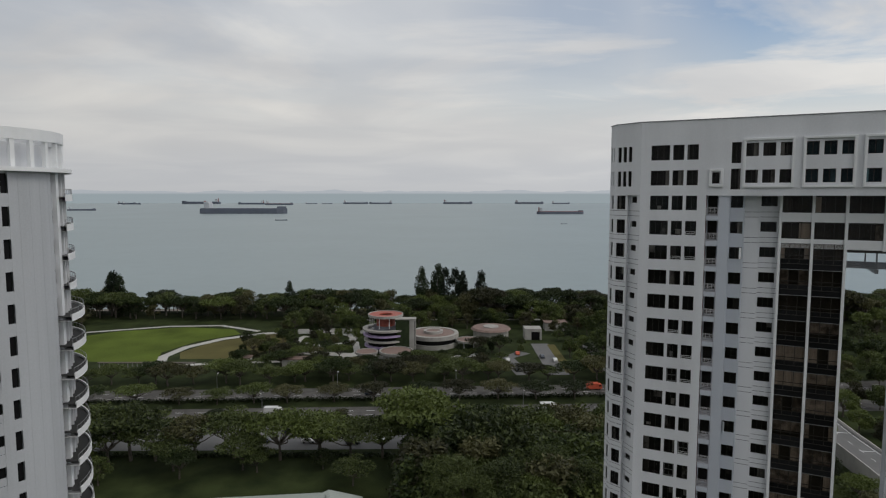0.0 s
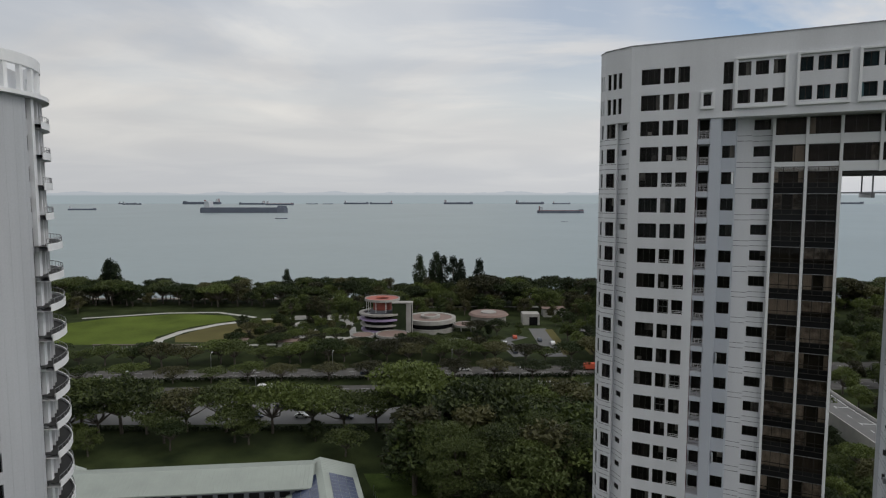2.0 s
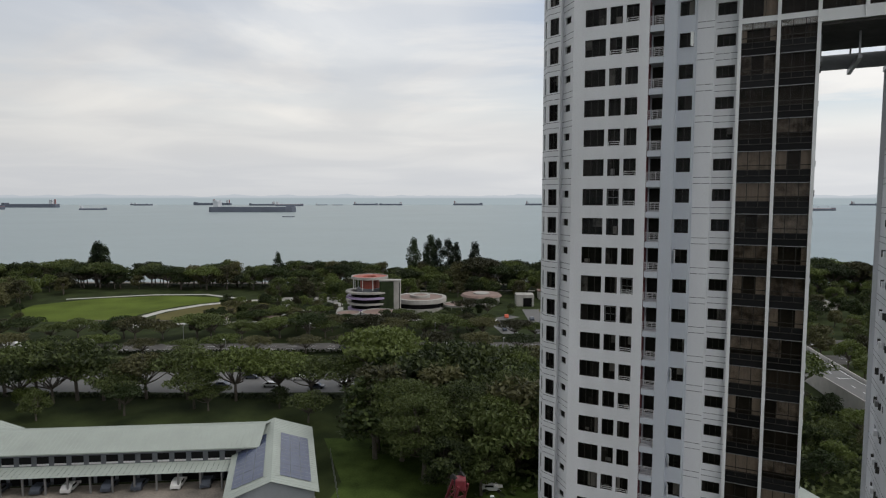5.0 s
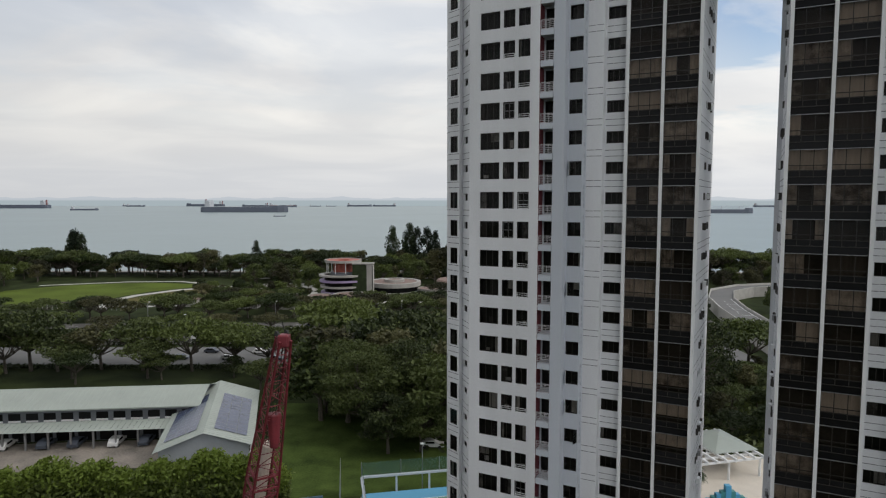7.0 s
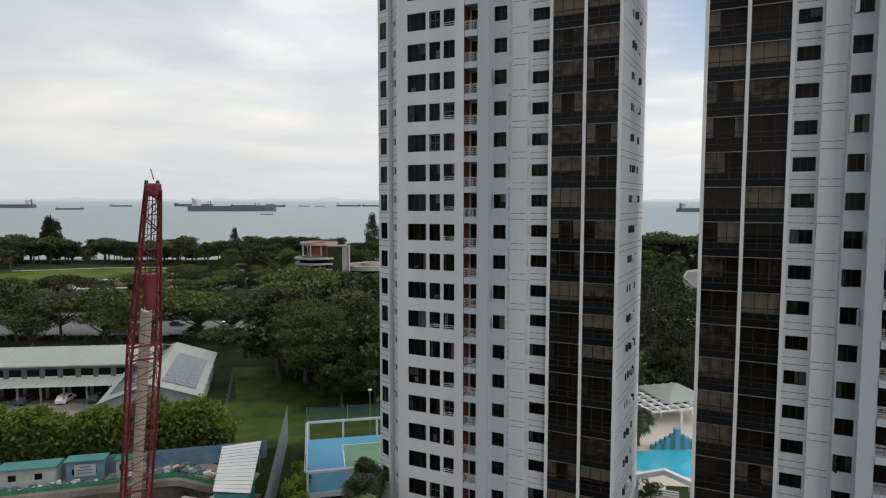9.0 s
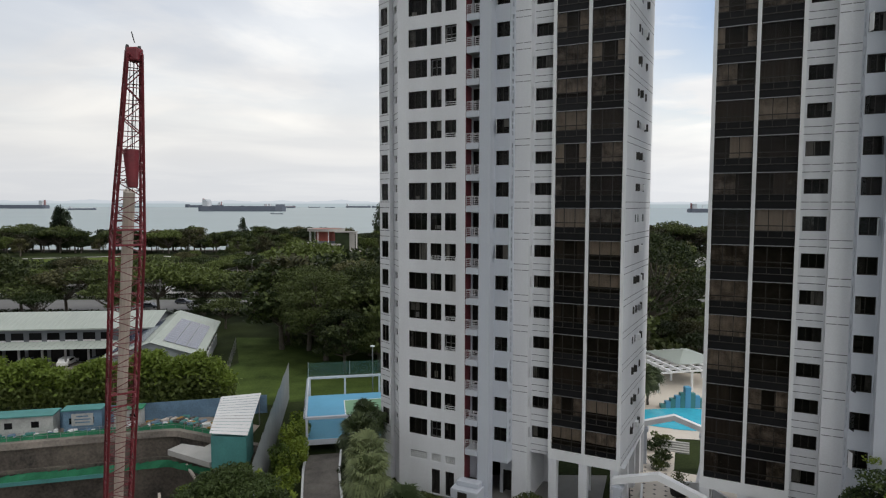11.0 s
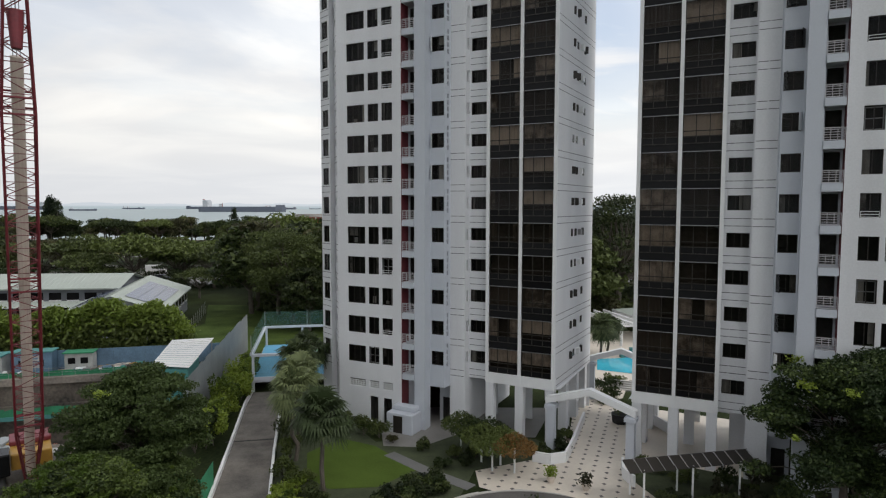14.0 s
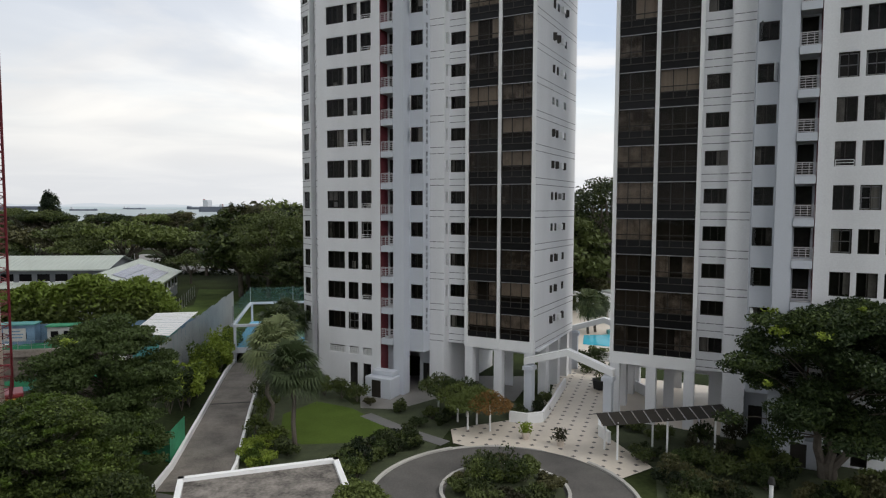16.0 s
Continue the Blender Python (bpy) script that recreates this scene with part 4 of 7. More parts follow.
scatter(UMB, [(x + rt.uniform(-3, 3), 250 + 0.04 * (x + 60) + rt.uniform(-2, 3)) for x in range(-190, 112, 9)], 0.7, 1.0, "rain_tree", "flat-topped rain tree along the park edge", "verge rain trees", (0.7, 0.9))
scatter(DOM + UMB[:2], spots(-360, 12, 384, 409, 9.0, keep=lambda x, y: rt.random() < 0.9), 0.75, 1.4, "shore_tree", "dark green tree in the shore belt", "shore trees")
scatter(DOM + UMB, spots(14, 300, 375, 409, 10.5, keep=off_flyover), 0.8, 1.6, "shore_tree", "dark green tree in the shore belt", "shore trees")
scatter(DOM, spots(-90, 150, 345, 380, 11.0, keep=lambda x, y: off_flyover(x, y) and not (10 < x < 60 and y < 350)), 0.6, 1.05, "park_tree", "dark green broadleaf tree in the park", "park trees")
scatter(DOM, spots(58, 110, 270, 345, 15.0), 0.5, 0.85, "park_tree", "broadleaf tree beside the car park", "park trees")
scatter(DOM, spots(128, 330, 110, 380, 15.0, keep=off_flyover), 0.6, 1.0, "wayside_tree", "broadleaf tree beyond the slip road", "park trees")
scatter(DOM + UMB, spots(-95, 45, 262, 300, 10.0, keep=lambda x, y: not (-48 < x < 10 and y > 276) and not (x > 28)), 0.4, 0.75, "small_tree", "small dark park tree near the road", "park trees")
scatter(DOM, spots(-90, -45, 300, 345, 9.5, keep=lambda x, y: abs(math.hypot(x + 62, y - 328) - 13.5) > 2.5), 0.3, 0.55, "small_tree", "small dark park tree beside the ring path", "park trees")
scatter(DOM, spots(-330, -205, 250, 380, 15.0), 0.8, 1.2, "field_tree", "broadleaf tree at the edge of the field", "park trees")
scatter(DOM, [(-98, 300), (-92, 308), (-86, 296), (-100, 314), (-76, 300), (-70, 340), (-60, 322), (-52, 335), (-66, 328), (-56, 316), (-84, 322), (-48, 305), (-78, 285), (-60, 283), (8, 300), (14, 292), (0, 286), (38, 300), (40, 312), (-14, 278), (24, 300), (-185, 285), (-195, 300), (-190, 272), (-172, 268), (-205, 285)], 0.32, 0.62, "park_tree", "small rounded park tree", "park trees")
for x, y, s in ((-14, 403, 1.22), (-3.5, 404, 1.3), (1, 405, 1.2), (8, 402, 1.2), (13, 406, 1.1), (25, 403, 1.12), (-211, 396, 1.15), (-214, 398, 1.1), (-208, 397, 1.05), (-100, 402, 0.85)):
    plant(rt.choice(COL), x, y, s, rt.uniform(0, 6), "casuarina_tree", "tall narrow dark casuarina on the shore", "tree", "casuarinas")
# undergrowth below the woodland
bush = Mesh()
for _ in range(9000):
    x, y = rt.uniform(-6, 108), rt.uniform(122, 180)
    if off_flyover(x, y) and not (x < 16 and y < 140):
        leaf(bush, Vector((x, y, rt.uniform(0.2, 2.6))), 0.75, rt, 0.8)
thing("undergrowth", "dark leafy undergrowth beneath the woodland trees", "undergrowth", kind="stuff", mesh=bush, material=LEAF_DARK)
hedge = Mesh()
for yy, hh, w in ((209.0, 1.4, 1.0), (228, 1.3, 1.2), (178.5, 1.2, 1.0)):
    for _ in range(5200):
        x = rt.uniform(-190, 112)
        leaf(hedge, Vector((x, yy + 0.045 * (x + 60) * (yy > 200) - 1.5 * (yy == 209.0) + rt.uniform(-w, w), rt.uniform(0.1, hh))), 0.5, rt, 0.8)
thing("roadside_hedge", "clipped dark green hedges along the roads", "hedge", kind="stuff", mesh=hedge, material=LEAF_DARK)

# ---- roads and the park ----
structure("road", strip([(-320, 190.5), (-60, 193.5), (-20, 194.5), (112, 198)], 21, 0.03), ROAD_GREY, "grey service road between trees", "road")
structure("road", strip([(-320, 203.5), (-60, 214.5), (40, 218.5), (330, 231)], 12, 0.03), ASPHALT, "dark asphalt expressway carriageway", "road")
structure("road", strip([(-320, 226), (-60, 236.5), (40, 241), (330, 254)], 13, 0.03), ASPHALT, "dark asphalt expressway carriageway", "road")
for off in (-2.0, 2.0):
    for y0 in (214.5, 236.5):
        lane = Mesh()
        for i in range(60):
            x = -230 + i * 7.5
            y = y0 + off + 0.0415 * (x + 60)
            lane.box(x, x + 3.0, y - 0.08, y + 0.08, 0.03, 0.04)
        thing("lane_marking", "white dashed lane line on the expressway", "road marking", kind="stuff", mesh=lane, material=TRIM)
for y0 in (207.8, 230.2):
    b = Mesh()
    for i in range(92):
        x = -230 + i * 4
        y = y0 + 0.0415 * (x + 60)
        b.box(x, x + 3.98, y - 0.15, y + 0.15, 0, 0.8)
    thing("crash_barrier", "low pale concrete barrier beside the expressway", "barrier", kind="stuff", mesh=b, material=CONCRETE)
fm = Mesh()
fm.poly([(-182, 283, 0.02), (-133, 283, 0.02), (-138, 300, 0.02), (-130, 322, 0.02), (-112, 340, 0.02), (-120, 352, 0.02), (-150, 358, 0.02), (-185, 346, 0.02), (-205, 325, 0.02), (-200, 300, 0.02)])
structure("field", fm, FIELD, "bright green mown park field", "lawn")
fm = Mesh()
fm.poly([(-124, 288, 0.02), (-96, 288, 0.02), (-82, 312, 0.02), (-84, 342, 0.02), (-105, 338, 0.02), (-122, 318, 0.02), (-129, 300, 0.02)])
structure("field", fm, DRY_FIELD, "brownish green park field", "lawn")
structure("pavement", strip([(-128, 276), (-133.5, 292), (-130, 310), (-118, 328), (-100, 341), (-80, 347), (-60, 345)], 4.6, 0.05), CONCRETE, "pale curved concrete park path", "path")
structure("pavement", strip([(-200, 344), (-160, 360), (-130, 362), (-104, 347)], 3.0, 0.045), CONCRETE, "pale concrete path round the field", "path")
structure("pavement", strip(arc(-62, 328, 14.0, 150, 470, 40), 4.2, 0.05), CONCRETE, "pale ring-shaped park path", "path")
structure("pavement", strip([(-46, 322), (-42, 300), (-50, 286), (-90, 282), (-128, 276)], 3.4, 0.04), CONCRETE, "pale concrete park path", "path")
structure("pavement", strip([(-70, 300), (-48, 296), (-20, 288), (20, 296)], 6, 0.035), CONCRETE, "pale concrete forecourt", "path")
structure("pavement", strip([(-82, 346), (-62, 349), (-44, 345)], 12, 0.055), CONCRETE, "pale paved plaza between small trees", "plaza")
structure("road", strip([(50, 262), (50, 318)], 9, 0.04), ROAD_GREY, "grey car park lane", "road")
structure("road", strip([(35, 262), (30, 290), (40, 300)], 7, 0.045), ROAD_GREY, "grey car park lane", "road")
structure("road", strip([(74, 264), (74, 320)], 6, 0.04), ROAD_GREY, "grey car park lane", "road")
for x in (55.5, 67):
    structure("field", strip([(x, 265), (x, 316)], 4, 0.05), DRY_FIELD, "yellowish grass strip in the car park", "lawn")
structure("pavement", strip([(-60, 378), (20, 381), (60, 380)], 4, 0.04), CONCRETE, "pale seaside promenade", "path")
structure("beach", strip([(-360, 410), (-60, 411), (300, 410)], 6, 0.02), SAND, "pale sandy shore behind trees", "beach")

# slip road with white parapets
sl = SLIP
slip = thing("slip_road", "curved grey slip road with white parapets", "slip road", kind="structure", mesh=strip(sl, 9.5, 4.0), material=ROAD_GREY)
for side in (-1, 1):
    pm = Mesh()
    P = [Vector((*p, 0)) for p in sl]
    pts = []
    for i in range(len(P)):
        d = (P[min(i + 1, len(P) - 1)] - P[max(i - 1, 0)]).normalized()
        pts.append(P[i] + Vector((-d.y, d.x, 0)) * side * 5.0)
    for a, b in zip(pts, pts[1:]):
        d = (b - a).normalized()
        n = Vector((-d.y, d.x, 0)) * 0.15
        for sgn in (-1, 1):
            pm.quad((a.x + n.x * sgn, a.y + n.y * sgn, 0), (b.x + n.x * sgn, b.y + n.y * sgn, 0), (b.x + n.x * sgn, b.y + n.y * sgn, 4.9), (a.x + n.x * sgn, a.y + n.y * sgn, 4.9))
        pm.quad((a.x - n.x, a.y - n.y, 4.9), (b.x - n.x, b.y - n.y, 4.9), (b.x + n.x, b.y + n.y, 4.9), (a.x + n.x, a.y + n.y, 4.9))
    part("parapet", pm, CONCRETE, slip, "pale concrete parapet")
mk = Mesh()
for (ax_, ay_), (bx_, by_) in zip(sl[1:6], sl[2:7]):
    A, B = Vector((ax_, ay_, 0)), Vector((bx_, by_, 0))
    d = (B - A).normalized()
    n = Vector((-d.y, d.x, 0))
    L = (B - A).length
    for o in (-3.9, 3.9):
        q4 = [A + n * (o - 0.1), A + n * (o + 0.1), B + n * (o + 0.1), B + n * (o - 0.1)]
        mk.quad(*[(v.x, v.y, 4.01) for v in q4])
    for i in range(int(L / 6)):
        P, Q = A + d * (6 * i), A + d * (6 * i + 2.4)
        mk.quad(*[(v.x, v.y, 4.01) for v in (P - n * 0.08, P + n * 0.08, Q + n * 0.08, Q - n * 0.08)])
        if i % 2 == 0:
            P = A + d * (6 * i + 1.0)
            mk.quad(*[(v.x, v.y, 4.012) for v in (P - n * 3.6, P + n * 0.2, P + d * 0.3 + n * 0.2, P + d * 0.3 - n * 3.6)])
tagged(part("road_marking", mk, TRIM, slip, "white painted lane lines"), kind="stuff")


def street_lamp(x, y, h=10.0, turn=0.0):
    root = thing("street_lamp", "tall grey street lamp with a curved arm", "street lamp", pose(x, y, 0, 0, 0, turn), "street lamps")
    m = Mesh()
    m.tube((0, 0, 0), (0, 0, h * 0.9), 0.12, 0.07, 6)
    part("pole", m, ALU, root)
    m = Mesh()
    prev = Vector((0, 0, h * 0.9))
    for i in range(1, 5):
        w = i / 4 * 1.4
        p = Vector((0, -1.8 * (1 - math.cos(w)), h * 0.9 + 1.0 * math.sin(w)))
        m.tube(prev, p, 0.05, 0.05, 5, caps=False)
        prev = p
    part("arm", m, ALU, root)
    m = Mesh()
    m.box(-0.15, 0.15, -0.5, 0.3, -0.08, 0.06)
    part("lamp_head", m, CAR_WHITE, root, at=Matrix.Translation(prev))
    return root


lamp = street_lamp(-104, 206.5)
for x, y in ((-62, 208), (-16, 210.2), (28, 211.8), (68, 213.5), (-140, 205), (-85, 229), (-40, 231), (5, 233), (123, 205)):
    copy_thing(lamp, pose(x, y, 0, 0, 0, 180 if y > 225 else 0))


def vehicle(x, y, turn, paint, label, L=4.4, W=1.8, H=1.5, cab=True):
    root = thing("car" if cab else "truck", label, "car" if cab else "truck", pose(x, y, 0.05, 0, 0, turn))
    m = Mesh()
    if cab:
        prof = [(-L / 2, 0.35), (L / 2, 0.35), (L / 2, 0.75), (L * 0.28, 0.9), (L * 0.12, H), (-L * 0.3, H), (-L * 0.46, 0.95), (-L / 2, 0.9)]
    else:
        prof = [(-L / 2, 0.5), (L / 2, 0.5), (L / 2, 1.5), (L * 0.46, 2.3), (L * 0.28, 2.35), (L * 0.27, H), (-L / 2, H)]
    for s in (-1, 1):
        m.poly([(a, s * W / 2, b) for a, b in (prof if s < 0 else prof[::-1])])
    for (a, b), (c, d) in zip(prof, prof[1:] + prof[:1]):
        m.quad((a, -W / 2, b), (a, W / 2, b), (c, W / 2, d), (c, -W / 2, d))
    soften(part("body", m, paint, root), 0.08)
    m = Mesh()
    if cab:
        m.box(-L * 0.28, L * 0.1, -W / 2 - 0.01, W / 2 + 0.01, 0.98, H - 0.12)
    else:
        m.box(L * 0.3, L * 0.44, -W / 2 - 0.01, W / 2 + 0.01, 1.5, 2.15)
    part("window", m, SPANDREL, root)
    for sx in (-0.32, 0.32):
        for sy in (-1, 1):
            m = Mesh()
            m.tube((sx * L, sy * (W / 2 - 0.2), 0.3), (sx * L, sy * (W / 2 + 0.02), 0.3), 0.32, n=10)
            part("wheel", m, TYRE, root)
    return root


def on_road(x, y0):
    return y0 + 0.0415 * (x + 60)


for x, y0, p, lab, t in ((-135, 215.5, CAR_WHITE, "white van on the expressway", 1), (-117, 213, CAR_WHITE, "white car on the expressway", 0), (-60, 214, CAR_WHITE, "white lorry on the expressway", 1), (38, 214.5, CAR_WHITE, "white van on the expressway", 1), (-5, 236, CAR_DARK, "dark car on the expressway", 0), (10, 238, CAR_WHITE, "white car on the expressway", 0), (-150, 236, CAR_WHITE, "white lorry on the expressway", 1), (60, 237, ORANGE, "red lorry on the expressway", 1), (-28, 234, CAR_DARK, "dark car on the expressway", 0), (24, 236, CAR_DARK, "dark car on the expressway", 0)):
    if t:
        vehicle(x, on_road(x, y0), 2.4, p, lab, 6.0, 2.2, 2.7, False)
    else:
        vehicle(x, on_road(x, y0), 2.4, p, lab)
for x, y, p in ((-35, 196, CAR_WHITE), (-42, 189, CAR_WHITE), (-50, 197, CAR_DARK), (-28, 188, CAR_DARK), (47, 290, CAR_DARK), (52, 284, CAR_WHITE), (36, 296, ORANGE), (30, 284, CAR_WHITE), (33, 268, CAR_DARK), (10, 180, CAR_WHITE), (19, 125, CAR_WHITE), (-20, 190, CAR_WHITE), (-56, 189, CAR_DARK)):
    vehicle(x, y, 90 if y > 250 else 0, p, "white car parked on grey asphalt" if p == CAR_WHITE else "dark car parked on grey asphalt" if p == CAR_DARK else "red car parked on grey asphalt")

# ---- round park buildings ----
def ring_mesh(R, r, z0, z1, n=40, a0=0, a1=360, rise=0.0):
    m = Mesh()
    for i in range(n):
        A, B = radians(a0 + (a1 - a0) * i / n), radians(a0 + (a1 - a0) * (i + 1) / n)
        za, zb = rise * i / n, rise * (i + 1) / n
        o = lambda w, q: (q * math.cos(w), q * math.sin(w))
        for q in (R, r):
            m.quad((*o(A, q), z0 + za), (*o(B, q), z0 + zb), (*o(B, q), z1 + zb), (*o(A, q), z1 + za))
        m.quad((*o(A, r), z1 + za), (*o(B, r), z1 + zb), (*o(B, R), z1 + zb), (*o(A, R), z1 + za))
        m.quad((*o(A, r), z0 + za), (*o(B, r), z0 + zb), (*o(B, R), z0 + zb), (*o(A, R), z0 + za))
    return m


def disc_mesh(R, z0, z1, n=40, r_top=None):
    m = Mesh()
    m.tube((0, 0, z0), (0, 0, z1), R, r_top or R, n)
    return m


rot = thing("rotunda", "round park building with spiral lilac ramps and an orange crown", "building", pose(-28.5, 306, 0))
# core takes the shade-darkened wall colour
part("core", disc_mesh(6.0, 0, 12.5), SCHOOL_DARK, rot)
part("crown_drum", disc_mesh(4.6, 12.5, 16.8), ROTUNDA_RED, rot, "orange-red drum below the crown")
part("crown_ring", ring_mesh(8.2, 3.4, 17.2, 17.9), ROTUNDA_RED, rot, "orange-red ring crown")
part("crown_rim", ring_mesh(8.7, 8.2, 17.0, 18.2), PARK_CONCRETE, rot, "pale rim of the crown")
for i in range(10):
    m = Mesh()
    w = radians(36 * i)
    m.tube((7.8 * math.cos(w), 7.8 * math.sin(w), 12), (7.8 * math.cos(w), 7.8 * math.sin(w), 17), 0.15, n=5)
    part("post", m, TRIM, rot)
for i, z in enumerate((2.2, 5.0, 7.8, 10.4)):
    part("ramp_band", ring_mesh(10.6 + 0.3 * i, 9.0, z, z + 0.8, rise=0.6, a0=40 * i, a1=40 * i + 360), PARK_CONCRETE if i % 2 else PURPLE, rot, "curved ramp parapet")
    part("ramp_glazing", ring_mesh(8.9, 6.2, z - 2.0, z + 0.2), SPANDREL, rot)
shaft = Mesh()
shaft.box(0.2, 3.2, -2.2, 2.2, 0, 16.6)
shaft.box(-6.6, 3.4, -2.4, 2.4, 16.6, 17.1)
sh = thing("lift_shaft", "white lift shaft beside the round building", "lift shaft", pose(-16.5, 300, 0))
part("shaft", shaft, PARK_CONCRETE, sh)
m = Mesh()
m.box(-6.4, 0.2, -2.0, 2.0, 0, 16.6)
part("green_wall", m, LEAF_NEEDLE, sh, "planted green wall")
m = Mesh()
m.box(2.7, 3.0, -2.25, -2.2, 0.5, 16)
part("strip_window", m, SPANDREL, sh)
disc = thing("disc_pavilion", "low round pavilion with a brown roof and white rim", "building", pose(-5, 316, 0))
part("wall", disc_mesh(11.5, 0, 5.2), SPANDREL, disc)
part("rim", ring_mesh(13, 11.0, 4.6, 6.6), PARK_CONCRETE, disc)
part("base", ring_mesh(12.6, 11.5, 0, 2.2), PARK_CONCRETE, disc)
part("roof", disc_mesh(11.1, 5.2, 6.3), BROWN_ROOF, disc)
part("roof_light", ring_mesh(5.0, 3.6, 6.3, 7.6), PARK_CONCRETE, disc)
part("roof_cap", disc_mesh(3.4, 6.3, 7.4), BROWN_ROOF, disc)
disc2 = thing("disc_pavilion", "small round pavilion with a brown roof", "building", pose(26, 334, 0))
part("wall", disc_mesh(9.5, 0, 4.4), PARK_CONCRETE, disc2)
part("roof", disc_mesh(10.8, 4.4, 5.4, r_top=9.8), BROWN_ROOF, disc2)
part("roof_cap", disc_mesh(4.2, 5.4, 5.9), PARK_CONCRETE, disc2)
can = thing("entrance_canopy", "round white entrance canopy on posts", "canopy", pose(-22, 287, 0))
part("roof", disc_mesh(7.5, 3.6, 4.3, r_top=6.8), BROWN_ROOF, can)
part("rim", ring_mesh(7.9, 7.4, 3.4, 4.5), PARK_CONCRETE, can)
for i in range(6):
    m = Mesh()
    w = radians(60 * i)
    m.tube((6 * math.cos(w), 6 * math.sin(w), 0), (6 * math.cos(w), 6 * math.sin(w), 3.6), 0.2, n=6)
    part("post", m, TRIM, can)
for x, y, r in ((-36, 288, 5.5), (13, 312, 6.5)):
    c = copy_thing(can, pose(x, y, 0))
    c.scale = (r / 7.9, r / 7.9, 0.85)
gate = thing("gatehouse", "small white flat-roofed park building", "building", pose(48, 330, 0))
m = Mesh()
m.box(-4.5, 4.5, -4, 4, 0, 6)
soften(part("wall", m, PARK_CONCRETE, gate), 0.1)
m = Mesh()
m.box(-1, 3.4, -4.06, -3.9, 0, 4.4)
part("opening", m, SPANDREL, gate)
per = thing("park_pergola", "long dark timber pergola beside the field", "pergola", pose(-131, 270, 0))
for i in range(21):
    m = Mesh()
    m.box(-21 + 2.1 * i - 0.15, -21 + 2.1 * i + 0.15, -0.15, 0.15, 0, 3.0)
    part("post", m, CONCRETE, per)
m = Mesh()
m.box(-21.5, 21.5, -0.9, 0.9, 3.0, 3.3)
part("beam", m, BARK, per)
for x, y, w, d, h in ((-66, 276, 12, 5, 3.5), (-48, 274, 9, 4, 3), (-92, 280, 8, 4, 3), (-88, 378, 16, 5, 3.5), (64, 352, 12, 8, 4.5)):
    pav = thing("park_pavilion", "low pale park pavilion with a brown roof", "pavilion", pose(x, y, 0))
    m = Mesh()
    m.box(-w / 2, w / 2, -d / 2, d / 2, 0, h)
    part("wall", m, CONCRETE, pav)
    m = Mesh()
    m.box(-w / 2 - 0.5, w / 2 + 0.5, -d / 2 - 0.5, d / 2 + 0.5, h, h + 0.35)
    part("roof", m, BROWN_ROOF, pav)

# ---- school with pale metal roofs ----
def gable_block(name, label, a, b, half, eave, ridge, wallm, roofm, over=0.8, solar=None, windows=0, drop=None):
    """A long building with its ridge from a to b."""
    A, B = Vector((*a, 0)), Vector((*b, 0))
    L = (B - A).length
    ang = math.atan2(B.y - A.y, B.x - A.x)
    root = thing(name, label, "building", Matrix.Translation(A) @ Matrix.Rotation(ang, 4, "Z"))
    m = Mesh()
    m.box(0, L, -half, half, 0, eave)
    for x in (0, L):
        m.poly([(x, -half, eave), (x, half, eave), (x, 0, ridge - 0.1)])
    part("wall", m, wallm, root)
    for s in (-1, 1):
        m = Mesh()
        y1 = s * (half + over)
        z1 = eave - over * (ridge - eave) / half
        n = max(2, int(L / 0.9))
        for i in range(n):
            x0, x1 = -over + (L + 2 * over) * i / n, -over + (L + 2 * over) * (i + 1) / n
            m.quad((x0, 0, ridge), (x1 - 0.1, 0, ridge), (x1 - 0.1, y1, z1), (x0, y1, z1))
            m.quad((x1 - 0.1, 0, ridge), (x1 - 0.05, 0, ridge + 0.05), (x1 - 0.05, y1, z1 + 0.05), (x1 - 0.1, y1, z1))
            m.quad((x1 - 0.05, 0, ridge + 0.05), (x1, 0, ridge), (x1, y1, z1), (x1 - 0.05, y1, z1 + 0.05))
        m.quad((-over, y1, z1 - 0.25), (L + over, y1, z1 - 0.25), (L + over, y1, z1), (-over, y1, z1))
        part("roof", m, roofm, root, "pale ribbed metal roof slope")
        if solar:
            x0, x1 = solar
            sl = (ridge - eave) / half
            nx, ny = max(1, int((x1 - x0) / 1.7)), 3
            for i in range(nx):
                for j in range(ny):
                    xa, ya, yb = x0 + 1.7 * i, half * (0.2 + 0.25 * j), half * (0.2 + 0.25 * j) + half * 0.24
                    p = Mesh()
                    p.quad((xa, s * ya, ridge - ya * sl + 0.12), (xa + 1.62, s * ya, ridge - ya * sl + 0.12), (xa + 1.62, s * yb, ridge - yb * sl + 0.12), (xa, s * yb, ridge - yb * sl + 0.12))
                    part("solar_panel", p, SOLAR, root)
    for i in range(windows):
        x = (i + 0.5) * L / windows
        m = Mesh()
        m.box(x - 1.1, x + 1.1, -half - 0.03, -half + 0.02, eave - 2.6, eave - 1.2)
        part("window", m, SPANDREL, root)
        m = Mesh()
        m.box(x - 1.1, x + 1.1, -half - 0.12, -half - 0.03, eave - 2.9, eave - 2.55)
        part("window_sill", m, TRIM, root)
    return root


